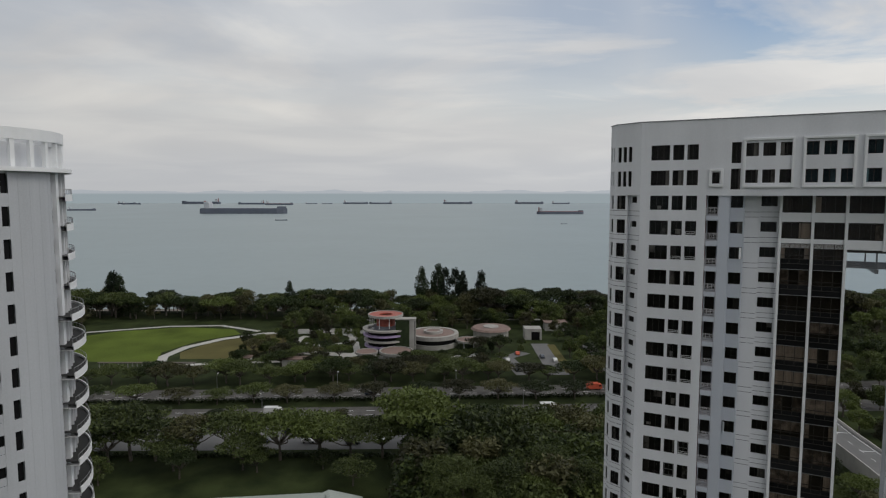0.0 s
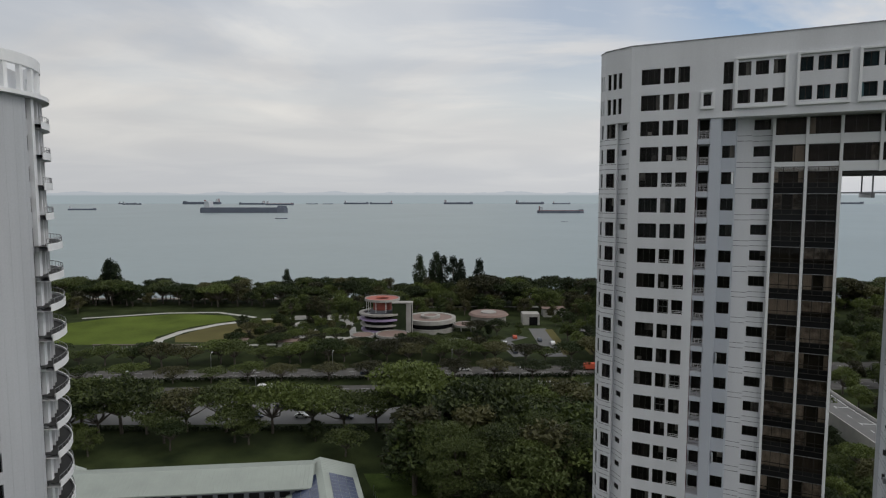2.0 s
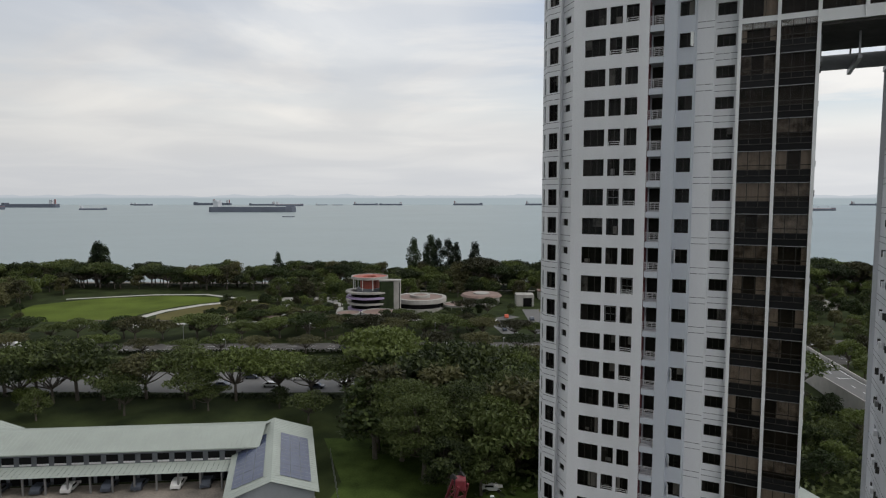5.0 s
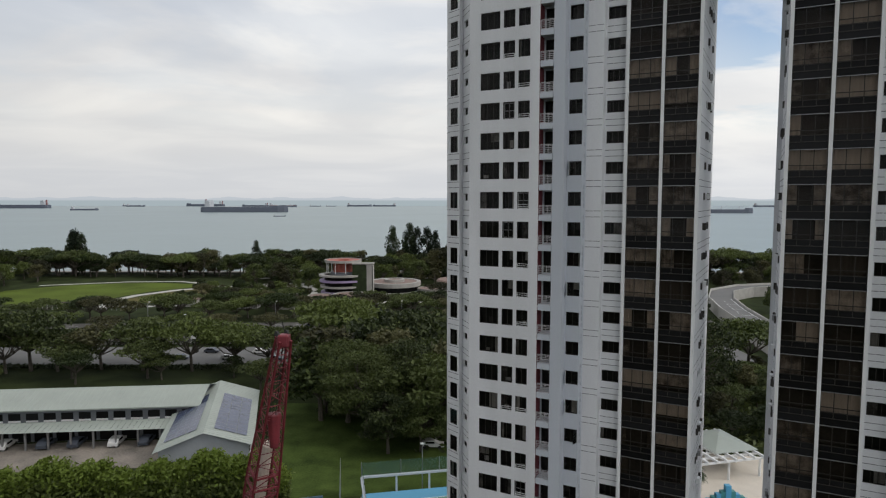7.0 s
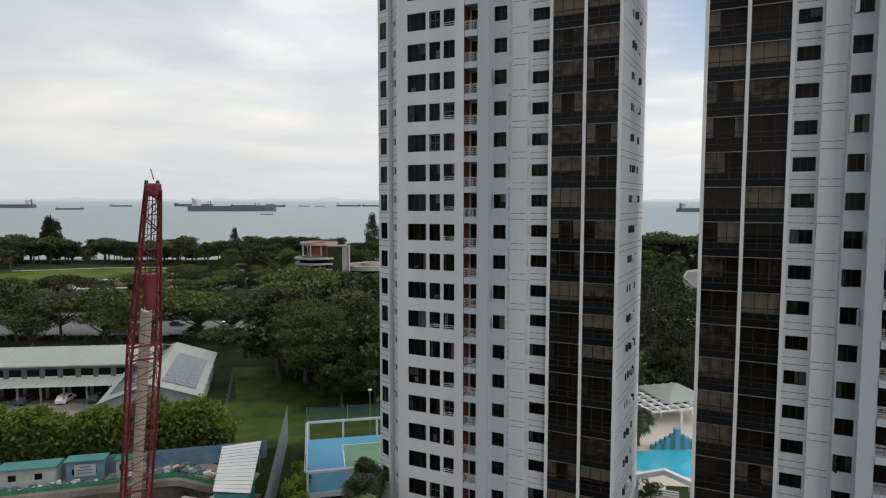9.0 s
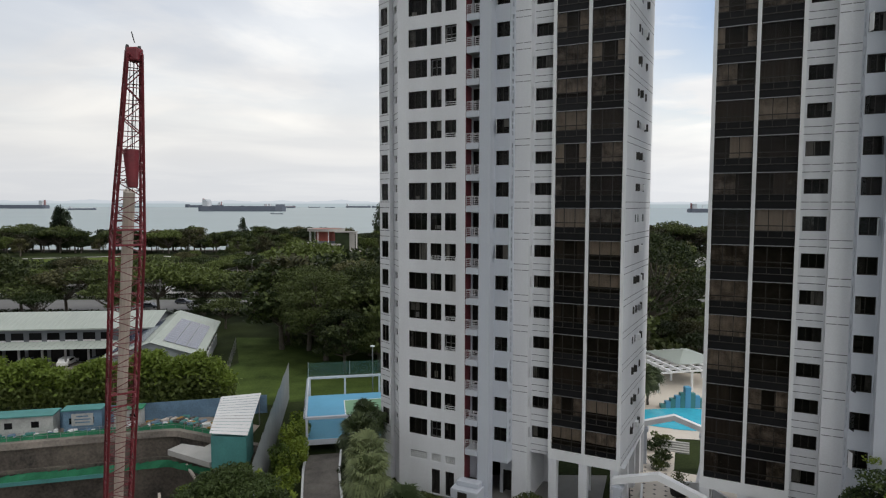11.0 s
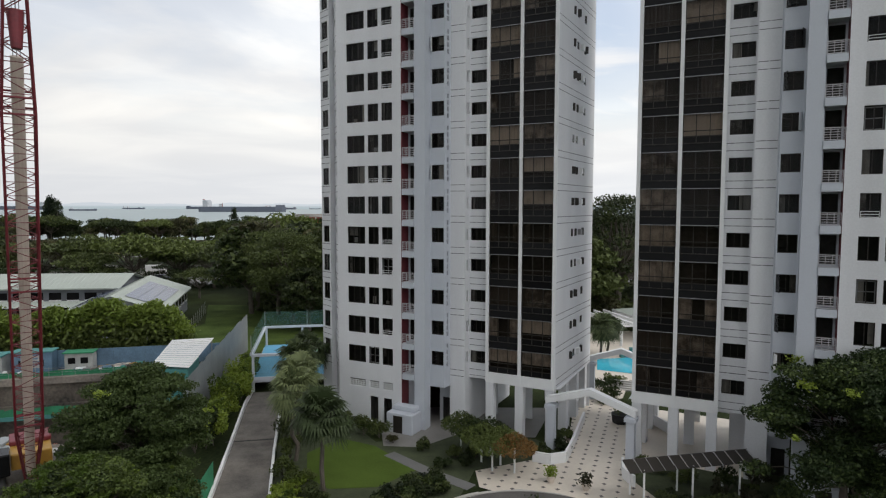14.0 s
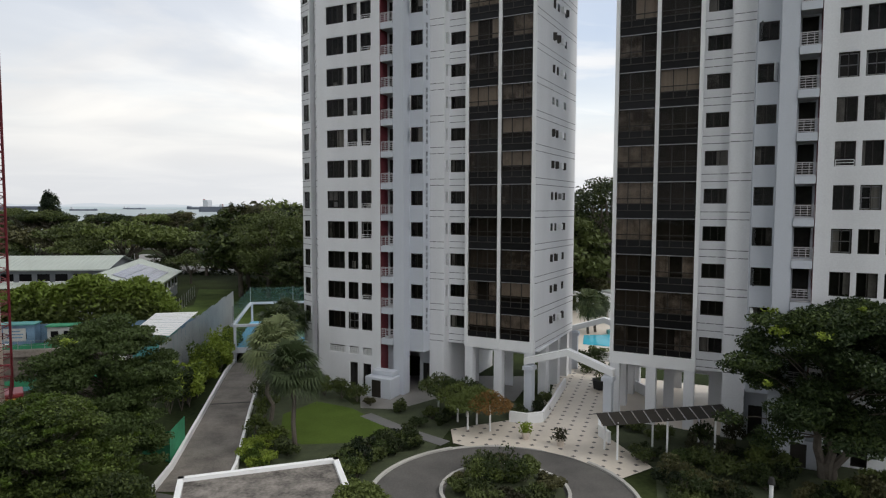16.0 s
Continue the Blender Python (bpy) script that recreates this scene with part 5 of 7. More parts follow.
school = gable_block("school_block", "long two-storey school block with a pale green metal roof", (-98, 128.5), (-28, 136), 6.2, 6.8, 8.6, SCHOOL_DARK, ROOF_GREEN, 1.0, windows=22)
m = Mesh()
for i in range(70):
    m.quad((i, -7.3, 4.2), (i + 0.96, -7.3, 4.2), (i + 0.96, -11.0, 3.5), (i, -11.0, 3.5))
tagged(part("veranda_roof", m, ROOF_GREEN, school, "pale green lean-to roof"), kind="stuff")
for i in range(18):
    m = Mesh()
    m.box(4 * i + 0.8, 4 * i + 1.1, -10.7, -10.4, 0, 3.5)
    part("veranda_post", m, ALU, school)
    # black panel on each bay paints the shade below the lean-to roof
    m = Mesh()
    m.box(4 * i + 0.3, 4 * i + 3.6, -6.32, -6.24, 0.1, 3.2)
    part("veranda_opening", m, SPANDREL, school, "dark panel for the shade beneath the veranda")
wing = gable_block("school_wing", "school wing with solar panels on a pale green roof", (-19.2, 113.0), (-27.0, 142), 7.2, 4.9, 7.4, SCHOOL_WALL, ROOF_GREEN, 0.8, solar=(2.5, 24), windows=8)
gable_block("school_wing", "second school wing with solar panels", (-82, 104), (-87, 138), 6.0, 6.2, 8.6, SCHOOL_WALL, ROOF_GREEN, 0.8, solar=(16, 30))
m = Mesh()
m.poly([(*p, 0.015) for p in [(-13, 103), (-6, 100), (6, 105), (34, 112), (34, 128), (6, 150), (-18, 150), (-10, 128)]])
structure("lawn", m, FAR_LAWN, "mown lawn between the school and the court", "lawn")
for k in range(9):
    vehicle(-86 + 6.3 * k + 0.9 * (k % 2), 121.1 + 0.107 * (6.3 * k), 96, (CAR_DARK, CAR_WHITE, CAR_DARK)[k % 3], ("dark" if k % 3 != 1 else "white") + " car parked beneath the school veranda")
structure("yard", strip([(-90, 116), (-30, 122)], 13, 0.02), YARD, "concrete school yard darkened for shadow", "yard")
hg = Mesh()
for _ in range(56000):
    x = rt.uniform(-78, -2.5)
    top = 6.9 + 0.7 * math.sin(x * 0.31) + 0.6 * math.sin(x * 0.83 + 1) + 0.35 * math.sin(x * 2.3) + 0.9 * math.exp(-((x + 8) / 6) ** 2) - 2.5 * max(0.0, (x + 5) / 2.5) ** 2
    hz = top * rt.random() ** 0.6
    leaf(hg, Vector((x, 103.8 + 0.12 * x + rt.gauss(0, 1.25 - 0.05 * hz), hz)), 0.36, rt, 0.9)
    # upper leaves get the brighter green, lower ones the darker
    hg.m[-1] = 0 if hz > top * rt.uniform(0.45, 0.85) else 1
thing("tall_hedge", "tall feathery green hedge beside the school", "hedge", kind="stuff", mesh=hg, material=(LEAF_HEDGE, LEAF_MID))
fn = thing("mesh_fence", "grey wire fence along the school lawn", "fence", kind="structure")
for i in range(12):
    m = Mesh()
    m.tube((-6.5 - 0.7 * i, 110 + 2.6 * i, 0), (-6.5 - 0.7 * i, 110 + 2.6 * i, 2.4), 0.05, n=5)
    part("post", m, ALU, fn)

# ---- construction pit ----
X1 = 6.5


def rim(x):
    """The pit's far edge, y for x."""
    for (xb, yb), (xa, ya) in zip(PIT[2:], PIT[3:]):
        if xa <= x <= xb:
            return ya + (yb - ya) * (x - xa) / (xb - xa)
    return 88.0


def rim_band(x0, x1, near, far_off, z0, z1, step=2.0):
    """A bar along the far edge, between two offsets from it."""
    m = Mesh()
    n = int((x1 - x0) / step)
    for i in range(n):
        a, b = x0 + (x1 - x0) * i / n, x0 + (x1 - x0) * (i + 1) / n
        ra, rb = rim(a), rim(b)
        for z in (z0, z1):
            m.quad((a, ra + near, z), (b, rb + near, z), (b, rb + far_off, z), (a, ra + far_off, z))
        for o in (near, far_off):
            m.quad((a, ra + o, z0), (b, rb + o, z0), (b, rb + o, z1), (a, ra + o, z1))
    return m


pm = Mesh()
pm.poly([(*p, -9) for p in PIT])
structure("pit_floor", pm, WET_MUD, "dark muddy floor of the excavation", "excavation")
pw = Mesh()
for a, b in zip(PIT, PIT[1:] + PIT[:1]):
    pw.quad((*a, -9), (*b, -9), (*b, 0.0), (*a, 0.0))
structure("wall_pit", pw, MUD, "stained retaining wall of the excavation", "retaining wall")
structure("beam", rim_band(-59, 6, -0.5, 0.35, -0.7, 0.12), YARD, "stained concrete capping beam round the excavation", "beam")
structure("beam", rim_band(-59, 6, -1.0, -0.5, -3.6, -3.2), MUD, "stained waler beam inside the excavation", "beam")
structure("beam", rim_band(-59, -14, -2.4, -1.0, -4.6, -4.1), TEAL, "green waler platform inside the excavation", "beam")
structure("site_ground", rim_band(-59, 4, 0.36, 6.0, 0.0, 0.03), SAND, "sandy working strip beside the excavation", "ground")
structure("site_deck", rim_band(-59, 2, 0.4, 1.6, 0.034, 0.10), NET_GREEN, "green covered walkway deck along the pit's edge", "deck")
n = 60
for off, z, h, lab in ((0.38, 0.12, 0.7, "green netting on the edge rail"), (-2.3, -4.1, 1.0, "green netting inside the excavation")):
    m = Mesh()
    for i in range(n):
        a, b = -58 + i, -57 + i
        m.quad((a, rim(a) + off + 0.06 * math.sin(i * 2.1), z), (b, rim(b) + off + 0.06 * math.sin((i + 1) * 2.1), z), (b, rim(b) + off + 0.1 * math.sin((i + 1) * 1.3), z + h), (a, rim(a) + off + 0.1 * math.sin(i * 1.3), z + h * (0.85 + 0.15 * math.sin(i * 0.9))))
    thing("safety_netting", lab, "safety netting", mesh=m, material=NET_GREEN)
bf = thing("site_hoarding", "blue sheet hoarding along the building site", "fence", kind="structure")
for i in range(30):
    m = Mesh()
    m.box(0, 2.0, -0.04 + 0.03 * (i % 2), 0.04 + 0.03 * (i % 2), 0, 2.6)
    part("sheet", m, BLUE_SHEET, bf, at=pose(-55 + 1.95 * i, 99.35 + 0.257 * (-55 + 1.95 * i), 0, 0, 0, 14.4))
gh = thing("tall_hoarding", "tall grey corrugated steel hoarding", "fence", kind="structure")
pA, pB = Vector((4.9, 107, 0)), Vector((11.0, 70, 0))
for i in range(24):
    a, b = pA.lerp(pB, i / 24), pA.lerp(pB, (i + 0.97) / 24)
    d = (b - a).normalized()
    n = Vector((-d.y, d.x, 0))
    m = Mesh()
    k = 8
    top = 5.6 + rt.uniform(-0.12, 0.12)
    for j in range(k):
        p, q = a.lerp(b, j / k) + n * 0.05 * (j % 2), a.lerp(b, (j + 1) / k) + n * 0.05 * ((j + 1) % 2)
        m.quad((p.x, p.y, 0), (q.x, q.y, 0), (q.x, q.y, top), (p.x, p.y, top))
    part("sheet", m, HOARDING, gh)
shed = thing("site_shed", "open site shed with a white metal roof", "shed", pose(0, 0, 0))
m = Mesh()
c4 = [(-0.6, 93.6, 4.4), (4.0, 96.0, 4.2), (7.2, 80.3, 4.2), (2.9, 80.4, 4.4)]
n = 14
for i in range(n):
    f0, f1 = i / n, (i + 1) / n - 0.006
    A0, A1 = Vector(c4[0]).lerp(Vector(c4[3]), f0), Vector(c4[0]).lerp(Vector(c4[3]), f1)
    B0, B1 = Vector(c4[1]).lerp(Vector(c4[2]), f0), Vector(c4[1]).lerp(Vector(c4[2]), f1)
    m.quad(A0, A1, B1, B0)
tagged(part("roof", m, ROOF_WHITE, shed), kind="stuff")
m = Mesh()
m.prism([(3.0, 80.6), (7.0, 80.5), (6.0, 86), (2.0, 86)], 0, 4.0)
part("wall", m, TEAL, shed)
for x, y in ((-0.3, 93.3), (3.8, 95.6)):
    m = Mesh()
    m.tube((x, y, 0), (x, y, 4.2), 0.08, n=6)
    part("post", m, ALU, shed)
for x, y, w, d, h, wm, rm, lab in ((-25.2, 91.6, 6.8, 2.4, 2.6, OFFWHITE, TEAL, "white site cabin with a green roof"), (-18.6, 93.2, 4.6, 1.8, 2.9, BLUE_SHEET, TEAL, "blue site cabin with a teal roof and white board"), (-13.4, 94.6, 3.4, 1.6, 2.5, OFFWHITE, NET_GREEN, "white site cabin with a green roof"), (-34.6, 89.0, 9, 2.6, 2.4, OFFWHITE, TEAL, "white site cabin with a green roof"), (-44.5, 86.6, 7, 2.6, 2.3, OFFWHITE, TEAL, "white site cabin with a teal roof")):
    cb = thing("site_cabin", lab, "site cabin", pose(x, y, 0.03, 0, 0, 13), "site cabins")
    m = Mesh()
    m.box(-w / 2, w / 2, -d / 2, d / 2, 0.0, h)
    part("wall", m, wm, cb)
    m = Mesh()
    m.box(-w / 2 - 0.2, w / 2 + 0.2, -d / 2 - 0.3, d / 2 + 0.2, h, h + 0.14)
    part("roof", m, rm, cb)
    for sx in (-0.25, 0.2):
        m = Mesh()
        m.box(sx * w - 0.45, sx * w + 0.45, -d / 2 - 0.03, -d / 2 + 0.01, 1.1, 1.9)
        part("window", m, SPANDREL, cb)
board = thing("site_board", "white site notice board on the blue cabin", "sign", pose(-18.38, 92.27, 0.9, 0, 0, 13))
m = Mesh()
m.box(-1.3, 1.3, -0.04, 0.0, 0, 1.6)
part("panel", m, OFFWHITE, board)
for z, w, k in ((1.15, 0.7, BLUE_SHEET), (0.75, 1.0, BLUE_SHEET), (0.35, 0.9, BLUE_SHEET)):
    m = Mesh()
    m.box(-w, w, -0.055, -0.042, z, z + 0.16)
    part("text_bar", m, k, board)
for pile in range(250):
    x = rt.uniform(-40, 3) if pile < 130 else rt.uniform(-13, 0.5)
    y = rim(x) + (rt.uniform(1.7, 2.4) if x < -11.4 else rt.uniform(1.9, 4.0))
    s = rt.uniform(0.15, 0.6)
    m = Mesh()
    m.box(-s, s, -s * 0.5, s * 0.5, 0.03, s * rt.uniform(0.5, 1.3))
    k = rt.choice(((TRIM, "white"), (BLUE_SHEET, "blue"), (MUD, "dark"), (CREAM_STEEL, "beige"), (YELLOW, "yellow"), (TEAL, "teal"), (ALU, "grey")))
    soften(thing("wrapped_package", k[1] + " wrapped building package on the site strip", "building material", pose(x, y, 0, 0, 0, rt.uniform(0, 90)), "site materials", mesh=m, material=k[0]), 0.12, 2)
for i in range(34):
    sc = Mesh()
    x = -46 + 1.45 * i
    y, y1 = rim(x) + 0.3, rim(x + 1.45) + 0.3
    sc.tube((x, y, 0), (x, y, 1.25), 0.03, n=4)
    sc.tube((x, y, 1.15), (x + 1.45, y1, 1.15), 0.025, n=4)
    sc.tube((x, y, 0.6), (x + 1.45, y1, 0.6), 0.025, n=4)
    thing("edge_rail", "thin steel safety rail at the pit's edge", "safety rail", group="safety rails", mesh=sc, material=ALU)
for x, y, L, a in ((-2.5, 88.5, 7.0, 125), (-9, 84, 5.0, 20), (-16, 86, 6.0, 160), (1.5, 84.2, 4.0, 80), (-6, 76, 6, 15), (-4, 74.5, 5, 8), (-20, 78, 6, 60)):
    m = Mesh()
    m.box(-L / 2, L / 2, -0.15, 0.15, 0, 0.3)
    thing("steel_beam", "rusty steel beam lying in the excavation", "steel beam", pose(x, y, -8.98 if y < 88 else -4.1, 0, 0, a), "steel beams", mesh=m, material=CREAM_STEEL if L > 5.5 else HOARDING)
for k in range(14):
    m = Mesh()
    r = rt.uniform(0.8, 2.6)
    m.tube((0, 0, 0), (0, 0, r * 0.5), r, r * 0.25, 9)
    thing("earth_heap", "dark heap of wet excavated earth", "earth heap", pose(rt.uniform(-40, 0), rt.uniform(64, 86), -9, 0, 0, rt.uniform(0, 90)), "earth heaps", mesh=m, material=MUD)
slabm = Mesh()
slabm.prism([(-4.5, 86.2), (2.0, 82.6), (2.8, 84.4), (2.8, 89.0), (0.6, 90.2), (-0.4, 87.2), (-3.6, 88.2)], -0.5, 0.15)
structure("concrete_platform", slabm, CONCRETE, "pale concrete platform at the pit's edge", "platform")


def excavator(x, y, z, turn, paint, label):
    ex = thing("excavator", label, "excavator", pose(x, y, z, 0, 0, turn), "excavators")
    for s in (-1, 1):
        m = Mesh()
        m.box(-1.8, 1.8, s * 1.1 - 0.3, s * 1.1 + 0.3, 0, 0.8)
        soften(part("track", m, TYRE, ex), 0.25, 3)
    m = Mesh()
    m.box(-2.0, 1.2, -1.2, 1.2, 0.9, 1.9)
    soften(part("body", m, paint, ex), 0.12)
    m = Mesh()
    m.box(0.1, 1.5, -1.25, -0.2, 1.9, 2.9)
    part("cab", m, SPANDREL, ex)
    m = Mesh()
    m.tube((1.2, 0.3, 1.5), (4.0, 0.3, 3.6), 0.25, 0.2, 4)
    m.tube((4.0, 0.3, 3.6), (5.4, 0.3, 1.2), 0.2, 0.14, 4)
    part("boom", m, paint, ex)
    m = Mesh()
    m.box(5.0, 5.8, -0.2, 0.8, 0.4, 1.2)
    part("bucket", m, ALU, ex)
    return ex


excavator(-12.5, 80, -9, 35, ORANGE, "orange-red excavator on the pit floor")
excavator(-3.5, 83, -9, 120, CREAM_STEEL, "beige excavator on the pit floor")

# ---- crawler crane with its lattice boom ----
FOOT, TIP = Vector((3.2, 60.2, 0.8)), Vector((12.4, 47.5, 38.1))
crane = thing("crawler_crane", "red crawler crane with a tall lattice boom", "crane")
ax = (TIP - FOOT).normalized()
side = ax.cross(Vector((0, 0, 1))).normalized()
dep = side.cross(ax).normalized()
BL = (TIP - FOOT).length


def half_w(f):
    return 0.35 + 0.5 * f / 0.12 if f < 0.12 else (0.85 if f < 0.72 else 0.85 - 0.5 * (f - 0.72) / 0.28)


def boom_pt(f, sx, sy):
    h = half_w(f)
    return FOOT + ax * BL * f + side * sx * h + dep * sy * h * 0.85


for sx in (-1, 1):
    for sy in (-1, 1):
        m = Mesh()
        fs = [0, 0.12, 0.4, 0.72, 0.86, 1.0]
        for f0, f1 in zip(fs, fs[1:]):
            m.tube(boom_pt(f0, sx, sy), boom_pt(f1, sx, sy), 0.085, n=6)
        part("chord", m, RED_STEEL, crane)
NB = 44
for face in (((-1, -1), (1, -1)), ((-1, 1), (1, 1)), ((-1, -1), (-1, 1)), ((1, -1), (1, 1))):
    m = Mesh()
    for i in range(NB):
        f0, f1 = i / NB, (i + 1) / NB
        a, b = (face[0], face[1]) if i % 2 else (face[1], face[0])
        m.tube(boom_pt(f0, *a), boom_pt(f1, *b), 0.035, n=4, caps=False)
        m.tube(boom_pt(f0, *face[0]), boom_pt(f0, *face[1]), 0.03, n=4, caps=False)
    tagged(part("lacing", m, RED_STEEL, crane, "thin red lattice bracing"), kind="stuff")
m = Mesh()
m.tube(FOOT + ax * 0.5, FOOT + ax * BL * 0.80, 0.34, n=10)
part("inner_tube", m, CREAM_STEEL, crane, "pale steel tube inside the boom")
for o in (-0.18, 0.0, 0.18):
    m = Mesh()
    m.tube(FOOT + ax * BL * 0.78 + side * o, TIP + side * o, 0.02, n=4)
    part("rope", m, TYRE, crane)
m = Mesh()
m.box(-0.34, 0.34, -0.3, 0.4, -0.5, 0.25, at=Matrix.Translation(TIP))
soften(part("boom_head", m, RED_STEEL, crane), 0.1)
for s in (-0.3, 0.3):
    m = Mesh()
    m.tube(TIP + side * (s - 0.06) + dep * 0.3, TIP + side * (s + 0.06) + dep * 0.3, 0.32, n=14)
    part("sheave", m, TYRE, crane)
m = Mesh()
m.tube(TIP + ax * 0.5, TIP + ax * 0.5 + Vector((-0.15, 0, 0.6)), 0.03, n=4)
part("mast_rod", m, TYRE, crane)
m = Mesh()
hk = FOOT + ax * BL * 0.84 - dep * 0.6
m.tube(hk + Vector((0, 0, 1.1)), hk + Vector((0, 0, -1.1)), 0.48, 0.3, 8)
soften(part("hook_block", m, RED_STEEL, crane), 0.08)
m = Mesh()
m.tube(hk, TIP, 0.025, n=4)
part("hoist_rope", m, TYRE, crane)
for f in (0.72, 0.42, 0.14):
    m = Mesh()
    for a, b in (((-1, -1), (1, -1)), ((1, -1), (1, 1)), ((1, 1), (-1, 1)), ((-1, 1), (-1, -1))):
        for ff in (f, f + 0.025):
            m = Mesh()
            m.tube(boom_pt(ff, *a), boom_pt(ff, *b), 0.07, n=5)
            part("splice_bar", m, RED_STEEL, crane)
B_AT = pose(2.2, 61.8, 0.0, 0, 0, -54)
for s in (-1, 1):
    m = Mesh()
    m.box(-3.2, 3.2, s * 2.2 - 0.45, s * 2.2 + 0.45, 0.02, 1.1)
    soften(part("track", m, TYRE, crane, at=B_AT), 0.4, 3)
m = Mesh()
m.box(-3.4, 0.9, -1.4, 1.4, 1.2, 2.5)
soften(part("machine_house", m, YELLOW, crane, "yellow machine house", at=B_AT), 0.12)
m = Mesh()
m.box(-3.5, -1.2, -1.45, 1.45, 2.5, 2.9)
soften(part("house_roof", m, RED_STEEL, crane, "red machine house roof", at=B_AT), 0.1)
m = Mesh()
m.box(0.2, 2.2, -2.3, -1.42, 1.3, 3.0)
soften(part("cab", m, SPANDREL, crane, at=B_AT), 0.1)
m = Mesh()
m.prism([(-9, 56), (X1, 56), (X1, 69), (-9, 69)], -1.0, -0.01)
structure("crane_platform", m, MUD, "stained concrete platform beneath the crane", "platform")

for k in range(46):
    x, y = rt.uniform(-8.5, 5.5), rt.uniform(56.5, 68.5)
    if abs(x - 2.2) < 4.2 and abs(y - 61.8) < 4.2:
        continue
    m = Mesh()
    s0, h0 = rt.uniform(0.3, 1.1), rt.uniform(0.2, 0.7)
    if k % 3:
        m.box(-s0, s0, -s0 * 0.5, s0 * 0.5, 0, h0)
    else:
        for i in range(4):
            m.tube((-1.8, 0.22 * i, 0.1), (1.8, 0.22 * i, 0.1), 0.1, n=7)
    paint, word = rt.choice(((OFFWHITE, "white"), (RED_STEEL, "dark red"), (CREAM_STEEL, "beige"), (YELLOW, "yellow"), (TEAL, "teal"), (HOARDING, "grey"), (MUD, "muddy")))
    thing("site_material", word + (" crate of site gear beside the crane" if k % 3 else " steel pipes lying beside the crane"), "building material", pose(x, y, -0.01, 0, 0, rt.uniform(0, 180)), "crane materials", mesh=m, material=paint)

# ---- raised court over the basement ramp ----
court = thing("tennis_deck", "raised blue sports court with a white concrete frame", "sports court", kind="structure")
CX0, CX1, CY0, CY1, CZ = 0.0, 21.0, 0.0, 17.5, 1.7
court.matrix_basis = pose(12.4, 85.5, 0, 0, 0, 11.5)
m = Mesh()
m.box(CX0, CX1, CY0, CY1, CZ - 0.3, CZ)
part("slab", m, COURT_BLUE, court, "blue painted court floor")
m = Mesh()
m.box(CX0 + 5, CX1 - 3, CY0 + 5, CY1 - 3, CZ, CZ + 0.01)
part("playing_area", m, COURT_GREEN, court, "green playing area")
for x0, x1, y0, y1 in ((CX0 + 5, CX1 - 3, CY0 + 5, CY0 + 5.12), (CX0 + 5, CX0 + 5.12, CY0 + 5, CY1 - 3), (CX0 + 11, CX0 + 11.12, CY0 + 5, CY1 - 3), (CX0 + 5, CX1 - 3, CY1 - 3.12, CY1 - 3)):
    m = Mesh()
    m.box(x0, x1, y0, y1, CZ + 0.012, CZ + 0.02)
    part("court_line", m, TRIM, court)
for y in (CY0, CY1):
    for i in range(5):
        x = CX0 + 0.2 + i * 5.1
        m = Mesh()
        m.box(x - 0.14, x + 0.14, y - 0.14, y + 0.14, 0, 4.2)
        part("column", m, GREY_SHADE_PAINT, court)
    m = Mesh()
    m.box(CX0, CX1, y - 0.2, y + 0.2, 4.2, 4.5)
    part("beam", m, GREY_SHADE_PAINT, court)
m = Mesh()
m.box(CX0 - 0.2, CX0 + 0.2, CY0 + 0.2, CY1 - 0.2, 4.23, 4.5)
part("beam", m, GREY_SHADE_PAINT, court)
m = Mesh()
m.box(CX0 - 0.2, CX1, CY0 - 0.26, CY0 - 0.205, CZ - 0.55, CZ + 0.1)
part("edge_beam", m, GREY_SHADE_PAINT, court)
# upright dark sheet painted in for the shade under the deck
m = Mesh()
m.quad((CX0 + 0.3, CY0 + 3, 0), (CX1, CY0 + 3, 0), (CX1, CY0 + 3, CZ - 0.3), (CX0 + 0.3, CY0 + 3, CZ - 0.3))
part("basement_opening", m, ROOM, court, "dark sheet for the shade in the basement entrance")
for x in (CX0 - 0.1, CX1):
    m = Mesh()
    m.box(x - 0.1, x + 0.1, CY0 + 0.25, CY1 - 0.25, 0, CZ - 0.3)
    part("side_wall", m, CONCRETE, court)
NETM = bpy.data.materials.new("chain_link_netting")
NETM.use_nodes = True
nn, nl = NETM.node_tree.nodes, NETM.node_tree.links
tp, mx = nn.new("ShaderNodeBsdfTransparent"), nn.new("ShaderNodeMixShader")
mx.inputs[0].default_value = 0.42
nn["Principled BSDF"].inputs["Base Color"].default_value = (0.06, 0.14, 0.11, 1)
nl.new(tp.outputs[0], mx.inputs[1])
nl.new(nn["Principled BSDF"].outputs[0], mx.inputs[2])
nl.new(mx.outputs[0], nn["Material Output"].inputs[0])
m = Mesh()
m.quad((CX0 + 0.4, CY0, CZ + 0.1), (CX1, CY0, CZ + 0.1), (CX1, CY0, 4.2), (CX0 + 0.4, CY0, 4.2))
part("netting", m, NETM, court, "green court netting")
for a, b in (((CX0, CY1), (CX1, CY1)), ((CX0, CY0), (CX0, CY1))):
    m = Mesh()
    m.quad((*a, 4.5), (*b, 4.5), (*b, 6.6), (*a, 6.6))
    part("netting", m, NETM, court, "green court netting")
for x, y in ((CX0, CY0), (CX0, CY1), (CX0 + 6, CY1), (CX0 + 12, CY1), (CX0 + 18, CY1), (CX1, CY1)):
    m = Mesh()
    m.tube((x, y, 4.5), (x, y, 6.7), 0.05, n=5)
    part("net_post", m, ALU, court)
